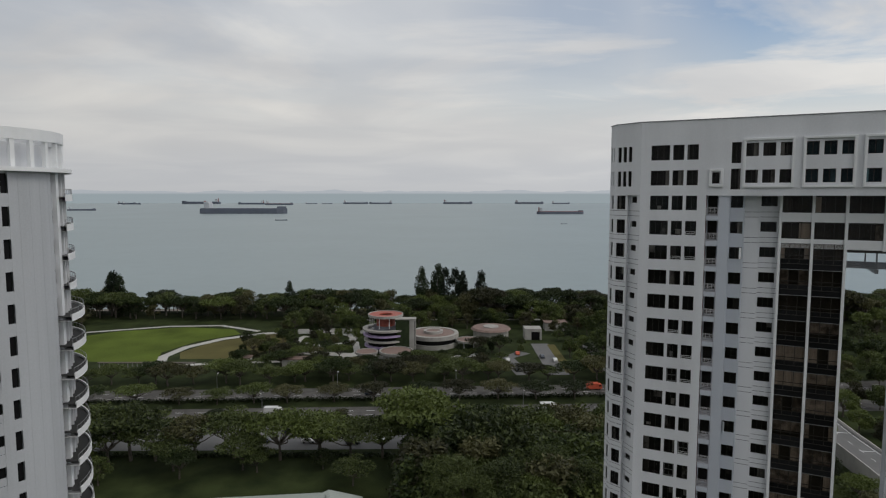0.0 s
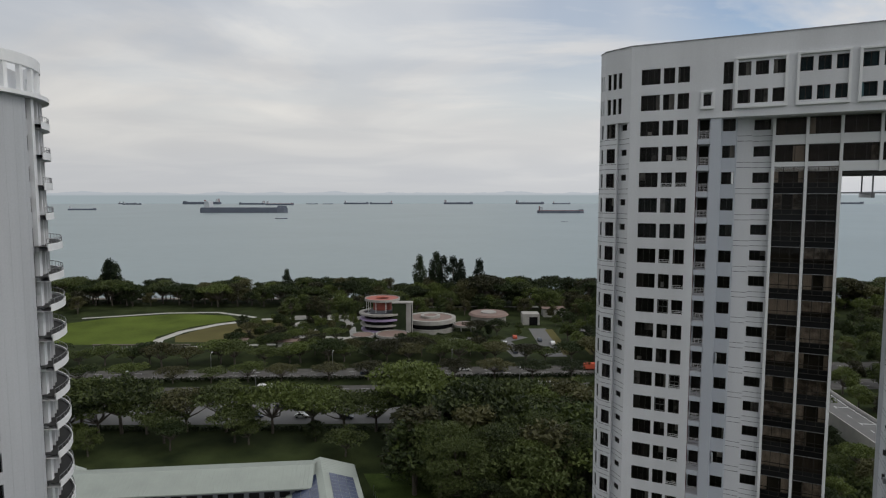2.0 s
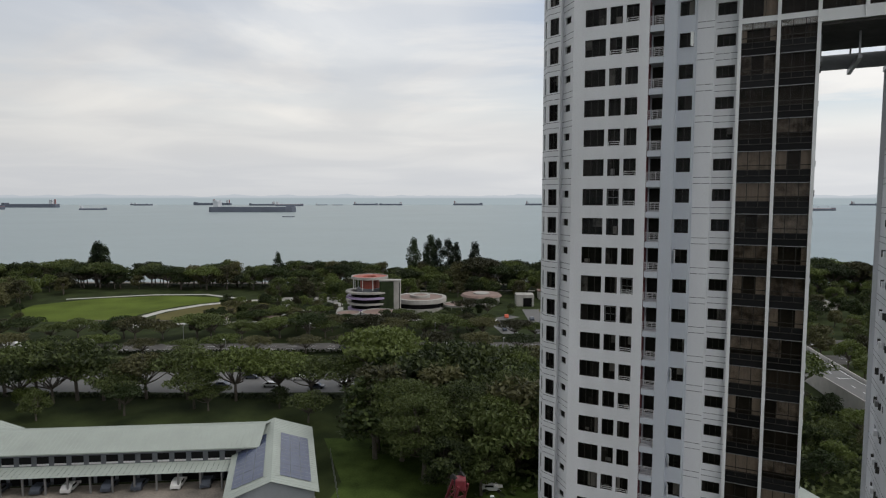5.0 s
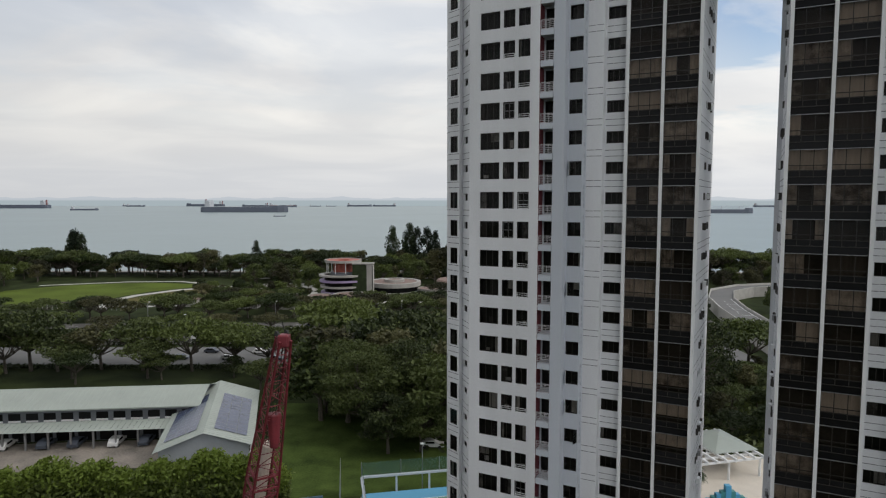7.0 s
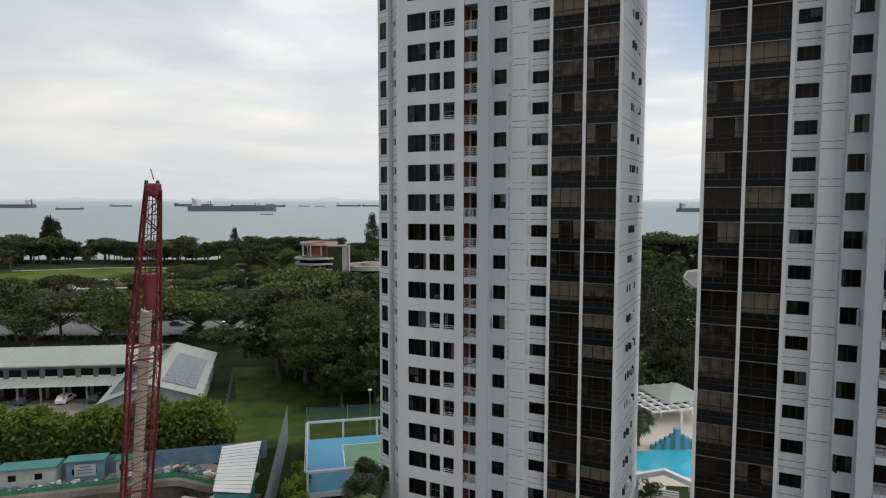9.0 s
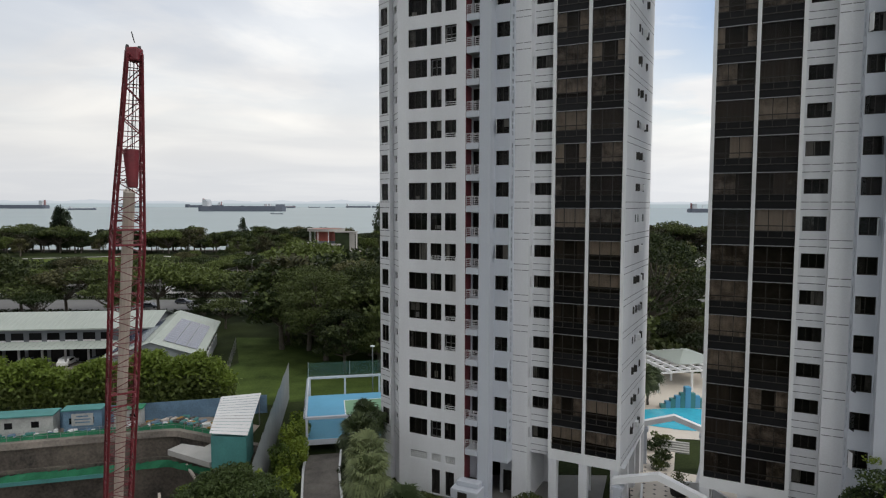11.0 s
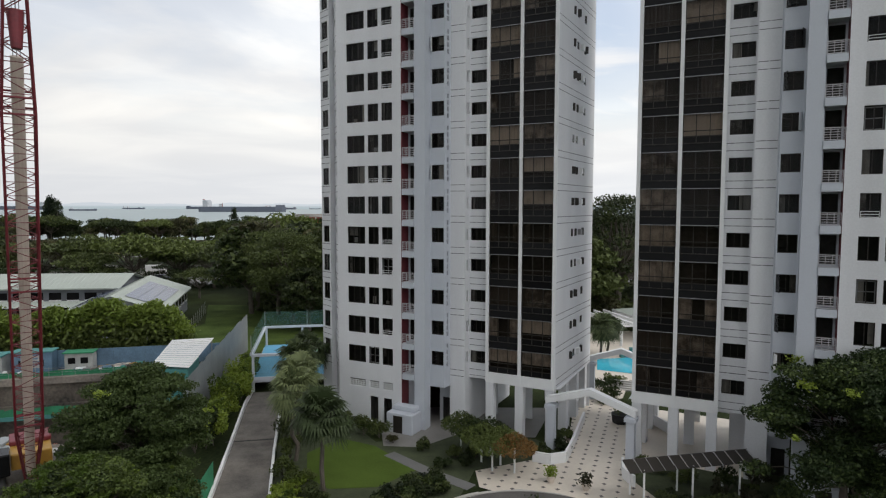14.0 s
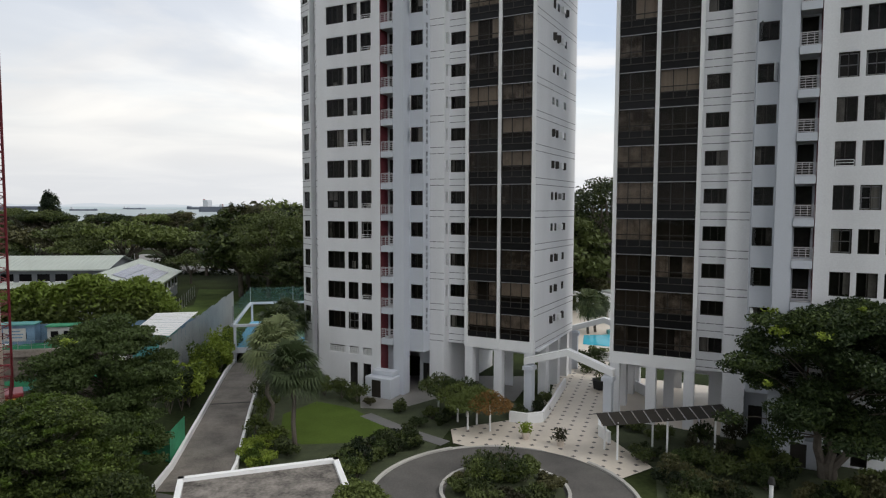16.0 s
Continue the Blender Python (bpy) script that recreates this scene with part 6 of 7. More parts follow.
for x in (CX0 + 7, CX0 + 16):
    fl = thing("floodlight", "slim court floodlight pole", "floodlight", pose(11 + x, 105.5, 0), "court lights")
    m = Mesh()
    m.tube((0, 0, 0), (0, 0, 8.4), 0.07, n=6)
    part("pole", m, ALU, fl)
    m = Mesh()
    m.box(-0.3, 0.3, -0.15, 0.15, 8.4, 8.6)
    part("lamp_head", m, TRIM, fl)

# ---- basement ramp ----
RL = [(19.0, 52.0), (18.6, 55.5), (16.2, 67.0), (13.4, 80.0), (12.6, 85.0)]
RR = [(23.6, 52.0), (23.0, 56.0), (20.3, 67.0), (17.4, 80.0), (16.6, 85.8)]
m = Mesh()
for i in range(4):
    m.quad((*RL[i], 0.06), (*RR[i], 0.06), (*RR[i + 1], 0.06), (*RL[i + 1], 0.06))
structure("ramp_road", m, RAMP, "worn grey ramp down to the basement car park", "ramp")
for pts, lab in ((RL, "white kerb wall along the ramp"), (RR, "white kerb wall along the ramp")):
    m = Mesh()
    for a, b in zip(pts, pts[1:]):
        A, B = Vector((*a, 0)), Vector((*b, 0))
        d = (B - A).normalized()
        n = Vector((-d.y, d.x, 0)) * 0.11
        m.prism([tuple((A - n).xy), tuple((B - n).xy), tuple((B + n).xy), tuple((A + n).xy)], 0, 0.5)
    structure("kerb_wall", m, TRIM, lab, "kerb wall")
m = Mesh()
m.box(-2.3, 2.3, -0.12, 0.12, 0.062, 0.075, at=pose(17.3, 70, 0, 0, 0, 12))
structure("drain", m, TYRE, "dark drain grating across the ramp", "drain")

# ---- forecourt ----
DC = (41.3, 51.6)
m = Mesh()
m.poly([(p[0], p[1], 0.05) for p in arc(*DC, 8.4, -30, 210, 40)] + [(33, 30, 0.05), (50, 30, 0.05)])
structure("driveway", m, ASPHALT, "dark asphalt turning circle", "driveway")
m = Mesh()
m.poly([(p[0], p[1], 0.04) for p in [(19.0, 52.0), (33.8, 47.4), (34, 40), (19, 40)]])
structure("driveway", m, ASPHALT, "dark asphalt drive beside the guard house", "driveway")


def kerb(cx, cy, R, a0, a1, w=0.25, h=0.18, label="pale concrete kerb", n=40):
    k = Mesh()
    P, Q = arc(cx, cy, R, a0, a1, n), arc(cx, cy, R + w, a0, a1, n)
    for i in range(n):
        k.quad((*P[i], 0), (*P[i + 1], 0), (*P[i + 1], h), (*P[i], h))
        k.quad((*Q[i], 0), (*Q[i + 1], 0), (*Q[i + 1], h), (*Q[i], h))
        k.quad((*P[i], h), (*P[i + 1], h), (*Q[i + 1], h), (*Q[i], h))
    return structure("kerb", k, CONCRETE, label, "kerb")


kerb(*DC, 8.4, 112, 205)
kerb(*DC, 8.4, -30, 40)
kerb(*DC, 8.42, 40, 112, 0.3, 0.09, "low cream kerb before the paving")
isl = kerb(41.5, 52.4, 4.0, 0, 360, 0.22, 0.25, "pale round kerb of the planted island")
m = Mesh()
m.tube((0, 0, 0.02), (0, 0, 0.45), 3.98, 2.2, 28)
thing("planting_bed", "soil mound of the round planted island", "planting bed", pose(41.5, 52.4, 0), mesh=m, material=SOIL)

PAVE = [(38.0, 63.6), (38.2, 60.6), (39.3, 59.9), (41.3, 60.3), (44.2, 59.6), (46.8, 58.0), (48.6, 55.9), (49.3, 54.3), (52.2, 56.3), (50.5, 62.0), (51.6, 67.5), (54.3, 80.0), (58.5, 91.0), (52.6, 92.5), (49.4, 80.0), (46.0, 66.8), (43.2, 66.0)]
m = Mesh()
m.poly([(*p, 0.1) for p in PAVE])
pave = structure("pavement", m, TILE_CREAM, "cream paved forecourt with dark inlaid tiles", "pavement")
m = Mesh()
m.poly([(*p, 0.08) for p in [(46.0, 70.2), (60, 62.5), (66, 76), (53, 82)]])
structure("pavement", m, TILE_CREAM, "cream paved floor beneath the towers", "pavement")
# apron polygon in the grey that paints the tower's shade
m = Mesh()
m.poly([(*p, 0.07) for p in [(29.8, 68.9), (33.2, 68.6), (36.5, 71.8), (44, 71.2), (47, 80), (28, 80)]])
structure("pavement", m, APRON_SHADE, "apron round the tower's foot, greyed for shade", "pavement")
structure("pavement", strip([(30.5, 67.2), (34.0, 63.6), (37.6, 60.6)], 1.2, 0.05), ROAD_GREY, "narrow grey garden path", "path")


def inside(p, poly):
    r = False
    for (x0, y0), (x1, y1) in zip(poly, poly[1:] + poly[:1]):
        if (y0 > p[1]) != (y1 > p[1]) and p[0] < (x1 - x0) * (p[1] - y0) / (y1 - y0) + x0:
            r = not r
    return r


q = Mesh()
q.box(-0.14, 0.14, -0.14, 0.14, 0, 0.006)
INLAY = q.data("tile", [TILE_DARK])
count = 0
for i in range(-40, 60):
    for j in range(-40, 60):
        x, y = 46 + 0.78 * i * math.cos(0.45) - 0.78 * j * math.sin(0.45), 62 + 0.78 * i * math.sin(0.45) + 0.78 * j * math.cos(0.45)
        if inside((x, y), PAVE) and y < 86 and (i + j) % 2 == 0:
            part("tile", INLAY, None, pave, at=pose(x, y, 0.101, 0, 0, 26))

# lawn and beds
m = Mesh()
m.poly([(*p, 0.03) for p in [(23.2, 67.2), (25.4, 70.9), (29.0, 69.0), (33.2, 63.9), (30.2, 60.6), (26.5, 60.2), (24.3, 62.3)]])
structure("lawn", m, LAWN, "small mown garden lawn", "lawn")
m = Mesh()
m.poly([(*p, 0.012) for p in [(20.8, 66), (22.5, 56), (30, 50), (36.5, 58.5), (38, 64), (46, 67), (44, 71), (36, 72), (29, 70), (18, 88), (15.5, 88)]])
structure("planting_ground", m, SOIL, "dark planted ground", "planting bed")
m = Mesh()
m.poly([(*p, 0.012) for p in [(50.5, 62), (52.3, 56), (50.5, 50), (75, 44), (80, 62), (56, 70)]])
structure("planting_ground", m, SOIL, "dark planted ground", "planting bed")


def shrub(x, y, r, h, lm, label, n=700, size=0.14, z=0.0, category="shrub"):
    rng = random.Random(int(x * 31 + y * 17))
    root = thing("shrub", label, category, Matrix.Translation((x, y, z)), "garden shrubs")
    st, lf = Mesh(), Mesh()
    for _ in range(6):
        limb(st, (0, 0, 0), (rng.uniform(-r, r) * 0.6, rng.uniform(-r, r) * 0.6, h * 0.7), 0.03, 0.01, rng, 2, 4)
    blobs = [(rng.uniform(-r, r) * 0.6, rng.uniform(-r, r) * 0.6, rng.uniform(0.35, 0.8) * h, rng.uniform(0.35, 0.6)) for _ in range(7)]
    for _ in range(n):
        bx, by, bz, s = rng.choice(blobs)
        d = Vector((rng.gauss(0, 1), rng.gauss(0, 1), rng.gauss(0, 1))).normalized() * rng.uniform(0.5, 1)
        leaf(lf, Vector((bx + d.x * s * r, by + d.y * s * r, max(0.05, bz + d.z * s * h * 0.5))), size, rng, 0.7)
    part("stem", st, BARK, root)
    part("foliage", lf, lm, root)
    return root


rs = random.Random(9)
for x, y, r, h, lm in ((41.5, 53.4, 1.9, 2.9, LEAF_MID), (39.6, 51.6, 1.3, 0.9, LEAF_DARK), (43.4, 51.4, 1.3, 0.9, LEAF_DARK), (41.5, 50.4, 1.6, 0.9, LEAF_OLIVE), (44.3, 53.2, 0.8, 0.7, LEAF_OLIVE), (38.9, 53.3, 0.8, 0.7, LEAF_OLIVE), (40.0, 54.8, 1.2, 1.3, LEAF_DARK), (43.2, 54.9, 1.2, 1.2, LEAF_DARK), (38.6, 52.0, 1.2, 0.9, LEAF_DARK), (44.5, 52.0, 1.2, 0.9, LEAF_OLIVE), (41.5, 55.6, 1.0, 0.9, LEAF_OLIVE), (40.4, 53.0, 1.3, 1.5, LEAF_MID), (42.8, 53.2, 1.3, 1.4, LEAF_MID), (42.8, 50.2, 1.4, 1.0, LEAF_DARK), (40.0, 50.0, 1.4, 1.0, LEAF_DARK)):
    shrub(x, y, r, h, lm, "dense green shrub in the planted island", 900, 0.13, 0.25)
for i in range(46):
    t = i / 45
    a = radians(118 + 80 * t)
    x, y = DC[0] + (9.8 + rs.uniform(0, 1.6)) * math.cos(a), DC[1] + (9.8 + rs.uniform(0, 1.6)) * math.sin(a)
    if not inside((x, y), [(23.2, 67.2), (25.4, 70.9), (29.0, 69.0), (33.2, 63.9), (30.2, 60.6), (26.5, 60.2), (24.3, 62.3)]) and not (abs((x - 34.0) + (y - 63.6)) < 0.8):
        shrub(x, y, 0.9, rs.uniform(0.8, 1.4), rs.choice((LEAF_DARK, LEAF_MID)), "dark green hedge shrub beside the drive", 420, 0.13)
for x, y, r, h, lm in ((24.0, 60.0, 1.0, 1.0, LEAF_LIME), (23.4, 57.5, 1.2, 1.1, LEAF_LIME), (24.5, 56.2, 1.1, 0.9, LEAF_LIME), (22.3, 62.5, 1.0, 1.6, LEAF_MID), (22.0, 66.0, 1.2, 2.0, LEAF_MID), (20.6, 70, 1.3, 2.2, LEAF_DARK), (19.5, 75, 1.3, 2.0, LEAF_MID), (18.3, 80, 1.3, 2.0, LEAF_MID), (26.0, 58.0, 1.3, 1.4, LEAF_DARK), (27.6, 71.6, 1.3, 2.3, LEAF_DARK), (29.2, 71.0, 1.1, 2.0, LEAF_DARK), (25.8, 72.6, 1.2, 2.2, LEAF_MID), (30.6, 69.6, 0.6, 0.8, LEAF_OLIVE), (33.5, 68.0, 0.7, 1.6, LEAF_DARK), (36.3, 66.4, 1.0, 1.0, LEAF_DARK), (37.2, 65.0, 0.9, 0.9, LEAF_DARK), (38.2, 66.4, 1.0, 0.9, LEAF_DARK), (35.4, 64.6, 0.9, 0.8, LEAF_MID), (43.8, 67.4, 1.1, 0.9, LEAF_DARK), (45.8, 68.4, 1.1, 1.0, LEAF_DARK), (47.0, 71.0, 0.9, 1.0, LEAF_DARK), (52.2, 65.0, 1.0, 1.0, LEAF_DARK), (53.0, 63.6, 1.0, 1.1, LEAF_DARK), (54.5, 61.8, 1.1, 1.2, LEAF_DARK), (57.5, 60.5, 1.2, 1.7, LEAF_MID), (59.5, 60.6, 1.2, 2.6, LEAF_OLIVE), (55.0, 57.0, 1.3, 1.0, LEAF_MID), (57.0, 55.5, 1.4, 1.1, LEAF_DARK), (53.4, 54.5, 1.2, 0.8, LEAF_DARK), (59.5, 56.5, 1.3, 1.4, LEAF_MID), (58.5, 53.0, 1.3, 1.0, LEAF_DARK), (55.5, 52.5, 1.3, 0.9, LEAF_DARK), (61.0, 58.6, 1.2, 1.6, LEAF_MID), (63, 52, 1.4, 1.3, LEAF_MID), (66, 54, 1.4, 1.3, LEAF_DARK), (52.5, 51.5, 1.2, 0.8, LEAF_DARK)):
    shrub(x, y, r, h, lm, "leafy lime green garden shrub" if lm == LEAF_LIME else "dark green garden shrub", 620, 0.14)
for i in range(60):
    x, y = rs.uniform(51.5, 65.0), rs.uniform(50.5, 61.0)
    if (x - 63.6) ** 2 + (y - 55) ** 2 > 3 and not (y > 58.5 and x > 62) and not (y > 59.6 and x < 58):
        shrub(x, y, rs.uniform(0.7, 1.3), rs.uniform(0.6, 1.7), rs.choice((LEAF_DARK, LEAF_DEEP, LEAF_MID, LEAF_DARK, LEAF_OLIVE)), "dark green leafy shrub in the garden bed", 420, 0.13)
for i in range(34):
    t = i / 33
    a = radians(124 + 66 * t)
    d = 10.6 + rs.uniform(0, 1.5)
    x, y = DC[0] + d * math.cos(a), DC[1] + d * math.sin(a)
    if not inside((x, y), [(23.2, 67.2), (25.4, 70.9), (29.0, 69.0), (33.2, 63.9), (30.2, 60.6), (26.5, 60.2), (24.3, 62.3)]) and not (abs((x - 34.0) + (y - 63.6)) < 0.9):
        shrub(x, y, 1.0, rs.uniform(1.0, 1.7), rs.choice((LEAF_DARK, LEAF_DEEP)), "dark green hedge shrub beside the drive", 480, 0.13)
for i in range(14):
    shrub(23.2 + rs.uniform(-0.5, 1.6), 55.6 + 0.5 * i, 0.8, rs.uniform(0.7, 1.2), LEAF_LIME if i < 8 else LEAF_MID, "leafy lime green garden shrub" if i < 8 else "green garden shrub beside the ramp", 480, 0.12)
for x, y in ((54.4, 84), (54, 87), (55.6, 88.5), (53.2, 82), (56.5, 90)):
    shrub(x, y, 1.3, 1.2, LEAF_MID, "green shrub beside the pool terrace", 500, 0.16)
for i in range(26):
    t = i / 25
    x, y = 13.6 - 3.0 * t + rs.uniform(-0.8, 0.8), 67 + 24 * t
    shrub(x, y, 1.3, rs.uniform(2.6, 4.4), LEAF_LIME if rs.random() < 0.95 else LEAF_MID, "tall lime green bamboo-like shrub beside the ramp", 900, 0.2)


def near_tree(x, y, s, seed, lm, label, kind="dome", leaves=30000, size=0.19, flat=1.0, tips=0):
    mm = tree_meshes(seed, kind, leaves, size / s, lm)
    root = plant(mm, x, y, s, seed, "garden_tree", label, "tree", "garden trees", flat=flat)
    rng = random.Random(seed + 5)
    if tips:
        tp = Mesh()
        for _ in range(tips):
            w, el = rng.uniform(0, 6.283), rng.uniform(-0.1, 1.4)
            c = Vector((5.9 * math.cos(w) * math.cos(el), 5.9 * math.sin(w) * math.cos(el), 6.0 + 5.4 * math.sin(el)))
            r = rng.uniform(0.18, 0.55)
            for _ in range(int(170 * r)):
                d = Vector((rng.gauss(0, 0.5), rng.gauss(0, 0.5), rng.gauss(0, 0.25))) * r
                leaf(tp, c + d, size / s, rng, 0.9)
        part("young_shoots", tp, LEAF_LIME, root, "pale lime green young shoots")
    return root


near_tree(63.6, 55.0, 1.14, 101, LEAF_GARDEN, "large dark green tree with a dense feathery crown", "tiered", 84000, 0.15, 0.94, 7)
near_tree(13.4, 57.5, 0.84, 102, LEAF_DEEP, "large dark green tree beside the ramp", "tiered", 56000, 0.14, 1.05, 5)
near_tree(15.0, 46.8, 0.72, 103, LEAF_YOUNG, "green tree with pale young leaves beside the site", "tiered", 46000, 0.12, 0.93, 80)
near_tree(16.4, 52.4, 0.48, 104, LEAF_DEEP, "dark green tree between the ramp and the site", "tiered", 16000, 0.13, 0.9, 6)
near_tree(18.4, 47.0, 0.36, 108, LEAF_DEEP, "dark green tree beside the guard house", "tiered", 13000, 0.12, 0.9, 8)
near_tree(20.5, 45.0, 0.36, 105, LEAF_MID, "small green tree beside the guard house", leaves=7000, size=0.12)
near_tree(33.4, 44.4, 0.34, 106, LEAF_MID, "small green tree beside the guard house", leaves=7000, size=0.12)
near_tree(17.2, 49.8, 0.34, 107, LEAF_LIME, "small bright green tree near the drive", leaves=7000, size=0.12)
for x, y, s in ((6, 130, 1.45), (14, 134, 1.55), (20, 130, 1.4), (25, 141, 1.6), (1, 138, 1.5), (30, 134, 1.5), (11, 122, 0.95), (17, 123, 0.9)):
    near_tree(x, y, s, int(200 + x), LEAF_DARK if x % 4 else LEAF_MID, "broadleaf tree on the lawn behind the court", leaves=14000, size=0.27)

near_tree(69.5, 138, 1.95, 230, LEAF_DARK, "tall dark broadleaf tree behind the pool pergola", leaves=12000, size=0.36, flat=1.06)

# small trellis of climbers, one reddish, on white posts before the tower, built as flat crowns
for k, (x, y) in enumerate(((39.4, 63.6), (41.2, 63.2), (38.6, 65.6), (37.8, 67.2), (40.2, 65.0), (39.4, 66.9), (36.9, 68.6))):
    root = thing("flat_crowned_tree", "reddish green climber on a white trellis post" if k == 1 else "green climber on a white trellis post", "tree", Matrix.Translation((x, y, 0)), "flat-crowned trees")
    m = Mesh()
    m.tube((0, 0, 0), (0, 0, 2.2), 0.09, 0.07, 6)
    part("trunk", m, TRIM, root)
    lf = Mesh()
    for _ in range(1500):
        a, r = rs.uniform(0, 6.283), 1.85 * math.sqrt(rs.random())
        leaf(lf, Vector((r * math.cos(a), r * math.sin(a), 2.0 + 1.5 * rs.random() * (1.15 - r / 2.2))), 0.13, rs, 1.0)
    part("crown", lf, LEAF_ROSE if k == 1 else LEAF_MID, root)


def fan_palm(x, y, h, seed, label="fan palm with drooping green fronds"):
    rng = random.Random(seed)
    root = thing("fan_palm", label, "palm", Matrix.Translation((x, y, 0)), "fan palms")
    m = Mesh()
    limb(m, (0, 0, 0), (rng.uniform(-0.3, 0.3), rng.uniform(-0.3, 0.3), h), 0.2, 0.14, rng, 5, 8)
    part("trunk", m, BARK, root)
    m = Mesh()
    for i in range(64):
        az, el = rng.uniform(0, 6.283), rng.uniform(-0.95, 1.3)
        d = Vector((math.cos(az) * math.cos(el), math.sin(az) * math.cos(el), math.sin(el)))
        c = Vector((0, 0, h)) + d * rng.uniform(1.0, 1.6)
        m.tube((0, 0, h - 0.2), c, 0.03, 0.02, 4)
        s = d.cross(Vector((0, 0, 1))).normalized()
        u = s.cross(d).normalized()
        for j in range(15):
            w = radians(-105 + 15 * j)
            e = (d * math.cos(w) + s * math.sin(w)).normalized()
            L = rng.uniform(1.1, 1.5)
            p1 = c + e * L * 0.55 + u * 0.06
            p2 = c + e * L + Vector((0, 0, -0.35 * L))
            k = e.cross(u).normalized() * 0.085
            m.quad(c - k * 0.4, c + k * 0.4, p1 + k, p1 - k)
            m.poly([p1 - k, p1 + k, p2])
    part("crown", m, LEAF_PALM, root)
    return root


for x, y, h, sd in ((26.3, 59.2, 6.2, 1), (22.6, 65.6, 6.2, 2), (21.6, 71.0, 6.0, 4), (20.2, 75.6, 6.5, 6), (20.6, 79.6, 6.4, 7)):
    fan_palm(x, y, h, sd)
fan_palm(57.8, 103, 4.6, 12, "palm beside the pool")
fan_palm(59.2, 104.5, 4.2, 13, "palm beside the pool")

for k, (x, y) in enumerate(((43.9, 61.5), (46.4, 60.2))):
    pot = thing("potted_plant", "potted plant with yellow-green leaves" if k == 0 else "potted plant with pale flowers", "potted plant", Matrix.Translation((x, y, 0.1)), "potted plants")
    m = Mesh()
    m.tube((0, 0, 0), (0, 0, 0.5), 0.22, 0.34, 12)
    m.tube((0, 0, 0.5), (0, 0, 0.56), 0.37, 0.37, 12)
    part("pot", m, CREAM_STEEL, pot)
    m = Mesh()
    for _ in range(220):
        leaf(m, Vector((rs.gauss(0, 0.22), rs.gauss(0, 0.22), rs.uniform(0.55, 1.3))), 0.13, rs, 0.4)
    part("foliage", m, LEAF_LIME if k == 0 else LEAF_OLIVE, pot)
pot = thing("round_planter", "dark round planter with a small shrub", "planter", Matrix.Translation((53.2, 75.5, 0.1)))
m = Mesh()
m.tube((0, 0, 0), (0, 0, 0.9), 0.8, 0.95, 16)
part("pot", m, TYRE, pot)
m = Mesh()
for _ in range(260):
    leaf(m, Vector((rs.gauss(0, 0.35), rs.gauss(0, 0.35), rs.uniform(0.9, 2.4))), 0.14, rs, 0.4)
part("foliage", m, LEAF_DARK, pot)


def low_wall(pts, h, w=0.22, label="low white curved garden wall"):
    m = Mesh()
    for a, b in zip(pts, pts[1:]):
        A, B = Vector((*a, 0)), Vector((*b, 0))
        n = Vector((-(B - A).y, (B - A).x, 0)).normalized() * w / 2
        m.prism([tuple((A - n).xy), tuple((B - n).xy), tuple((B + n).xy), tuple((A + n).xy)], 0, h)
    return structure("garden_wall", m, TRIM, label, "garden wall")


low_wall([(43.0, 65.6), (44.4, 65.0), (45.8, 65.5), (46.8, 68.0), (48.2, 72.0), (49.6, 76.0)], 1.0)
low_wall([(50.3, 60.8), (49.9, 62.4), (50.4, 64.5)], 1.0)
low_wall([(53.5, 76.5), (56.2, 75.8), (57.0, 72.5)], 1.1)


def portal(a, b, eave, ridge, label):
    A, B = Vector((*a, 0)), Vector((*b, 0))
    root = thing("entrance_portal", label, "portal", group="entrance portals")
    d = (B - A).normalized()
    n = Vector((-d.y, d.x, 0))
    for P in (A, B):
        m = Mesh()
        q = [P + d * 0.35 + n * 0.35, P - d * 0.35 + n * 0.35, P - d * 0.35 - n * 0.35, P + d * 0.35 - n * 0.35]
        m.prism([(v.x, v.y) for v in q], 0, eave)
        part("post", m, GREY_SHADE_PAINT, root)
        m = Mesh()
        q = [P + d * 0.5 + n * 0.5, P - d * 0.5 + n * 0.5, P - d * 0.5 - n * 0.5, P + d * 0.5 - n * 0.5]
        m.prism([(v.x, v.y) for v in q], eave - 0.45, eave - 0.12)
        part("capital", m, GREY_SHADE_PAINT, root)
    M = (A + B) / 2
    for P, s in ((A, -1), (B, 1)):
        m = Mesh()
        E = P + d * s * 0.45
        for sg in (-1, 1):
            o = n * 0.35 * sg
            m.quad((E + o).to_tuple()[:2] + (eave - 0.05,), (M + o).to_tuple()[:2] + (ridge - 0.05,), (M + o).to_tuple()[:2] + (ridge + 0.55,), (E + o).to_tuple()[:2] + (eave + 0.55,))
        for z in (-0.05, 0.55):
            m.quad((E - n * 0.35).to_tuple()[:2] + (eave + z,), (M - n * 0.35).to_tuple()[:2] + (ridge + z,), (M + n * 0.35).to_tuple()[:2] + (ridge + z,), (E + n * 0.35).to_tuple()[:2] + (eave + z,))
        m.quad((E - n * 0.35).to_tuple()[:2] + (eave - 0.05,), (E + n * 0.35).to_tuple()[:2] + (eave - 0.05,), (E + n * 0.35).to_tuple()[:2] + (eave + 0.55,), (E - n * 0.35).to_tuple()[:2] + (eave + 0.55,))
        part("rafter", m, TRIM, root)
    return root


portal((45.1, 68.9), (51.3, 65.4), 4.2, 5.5, "white gabled entrance portal between the towers")
portal((52.0, 83.4), (58.0, 81.2), 4.4, 5.6, "white gabled portal before the pool")

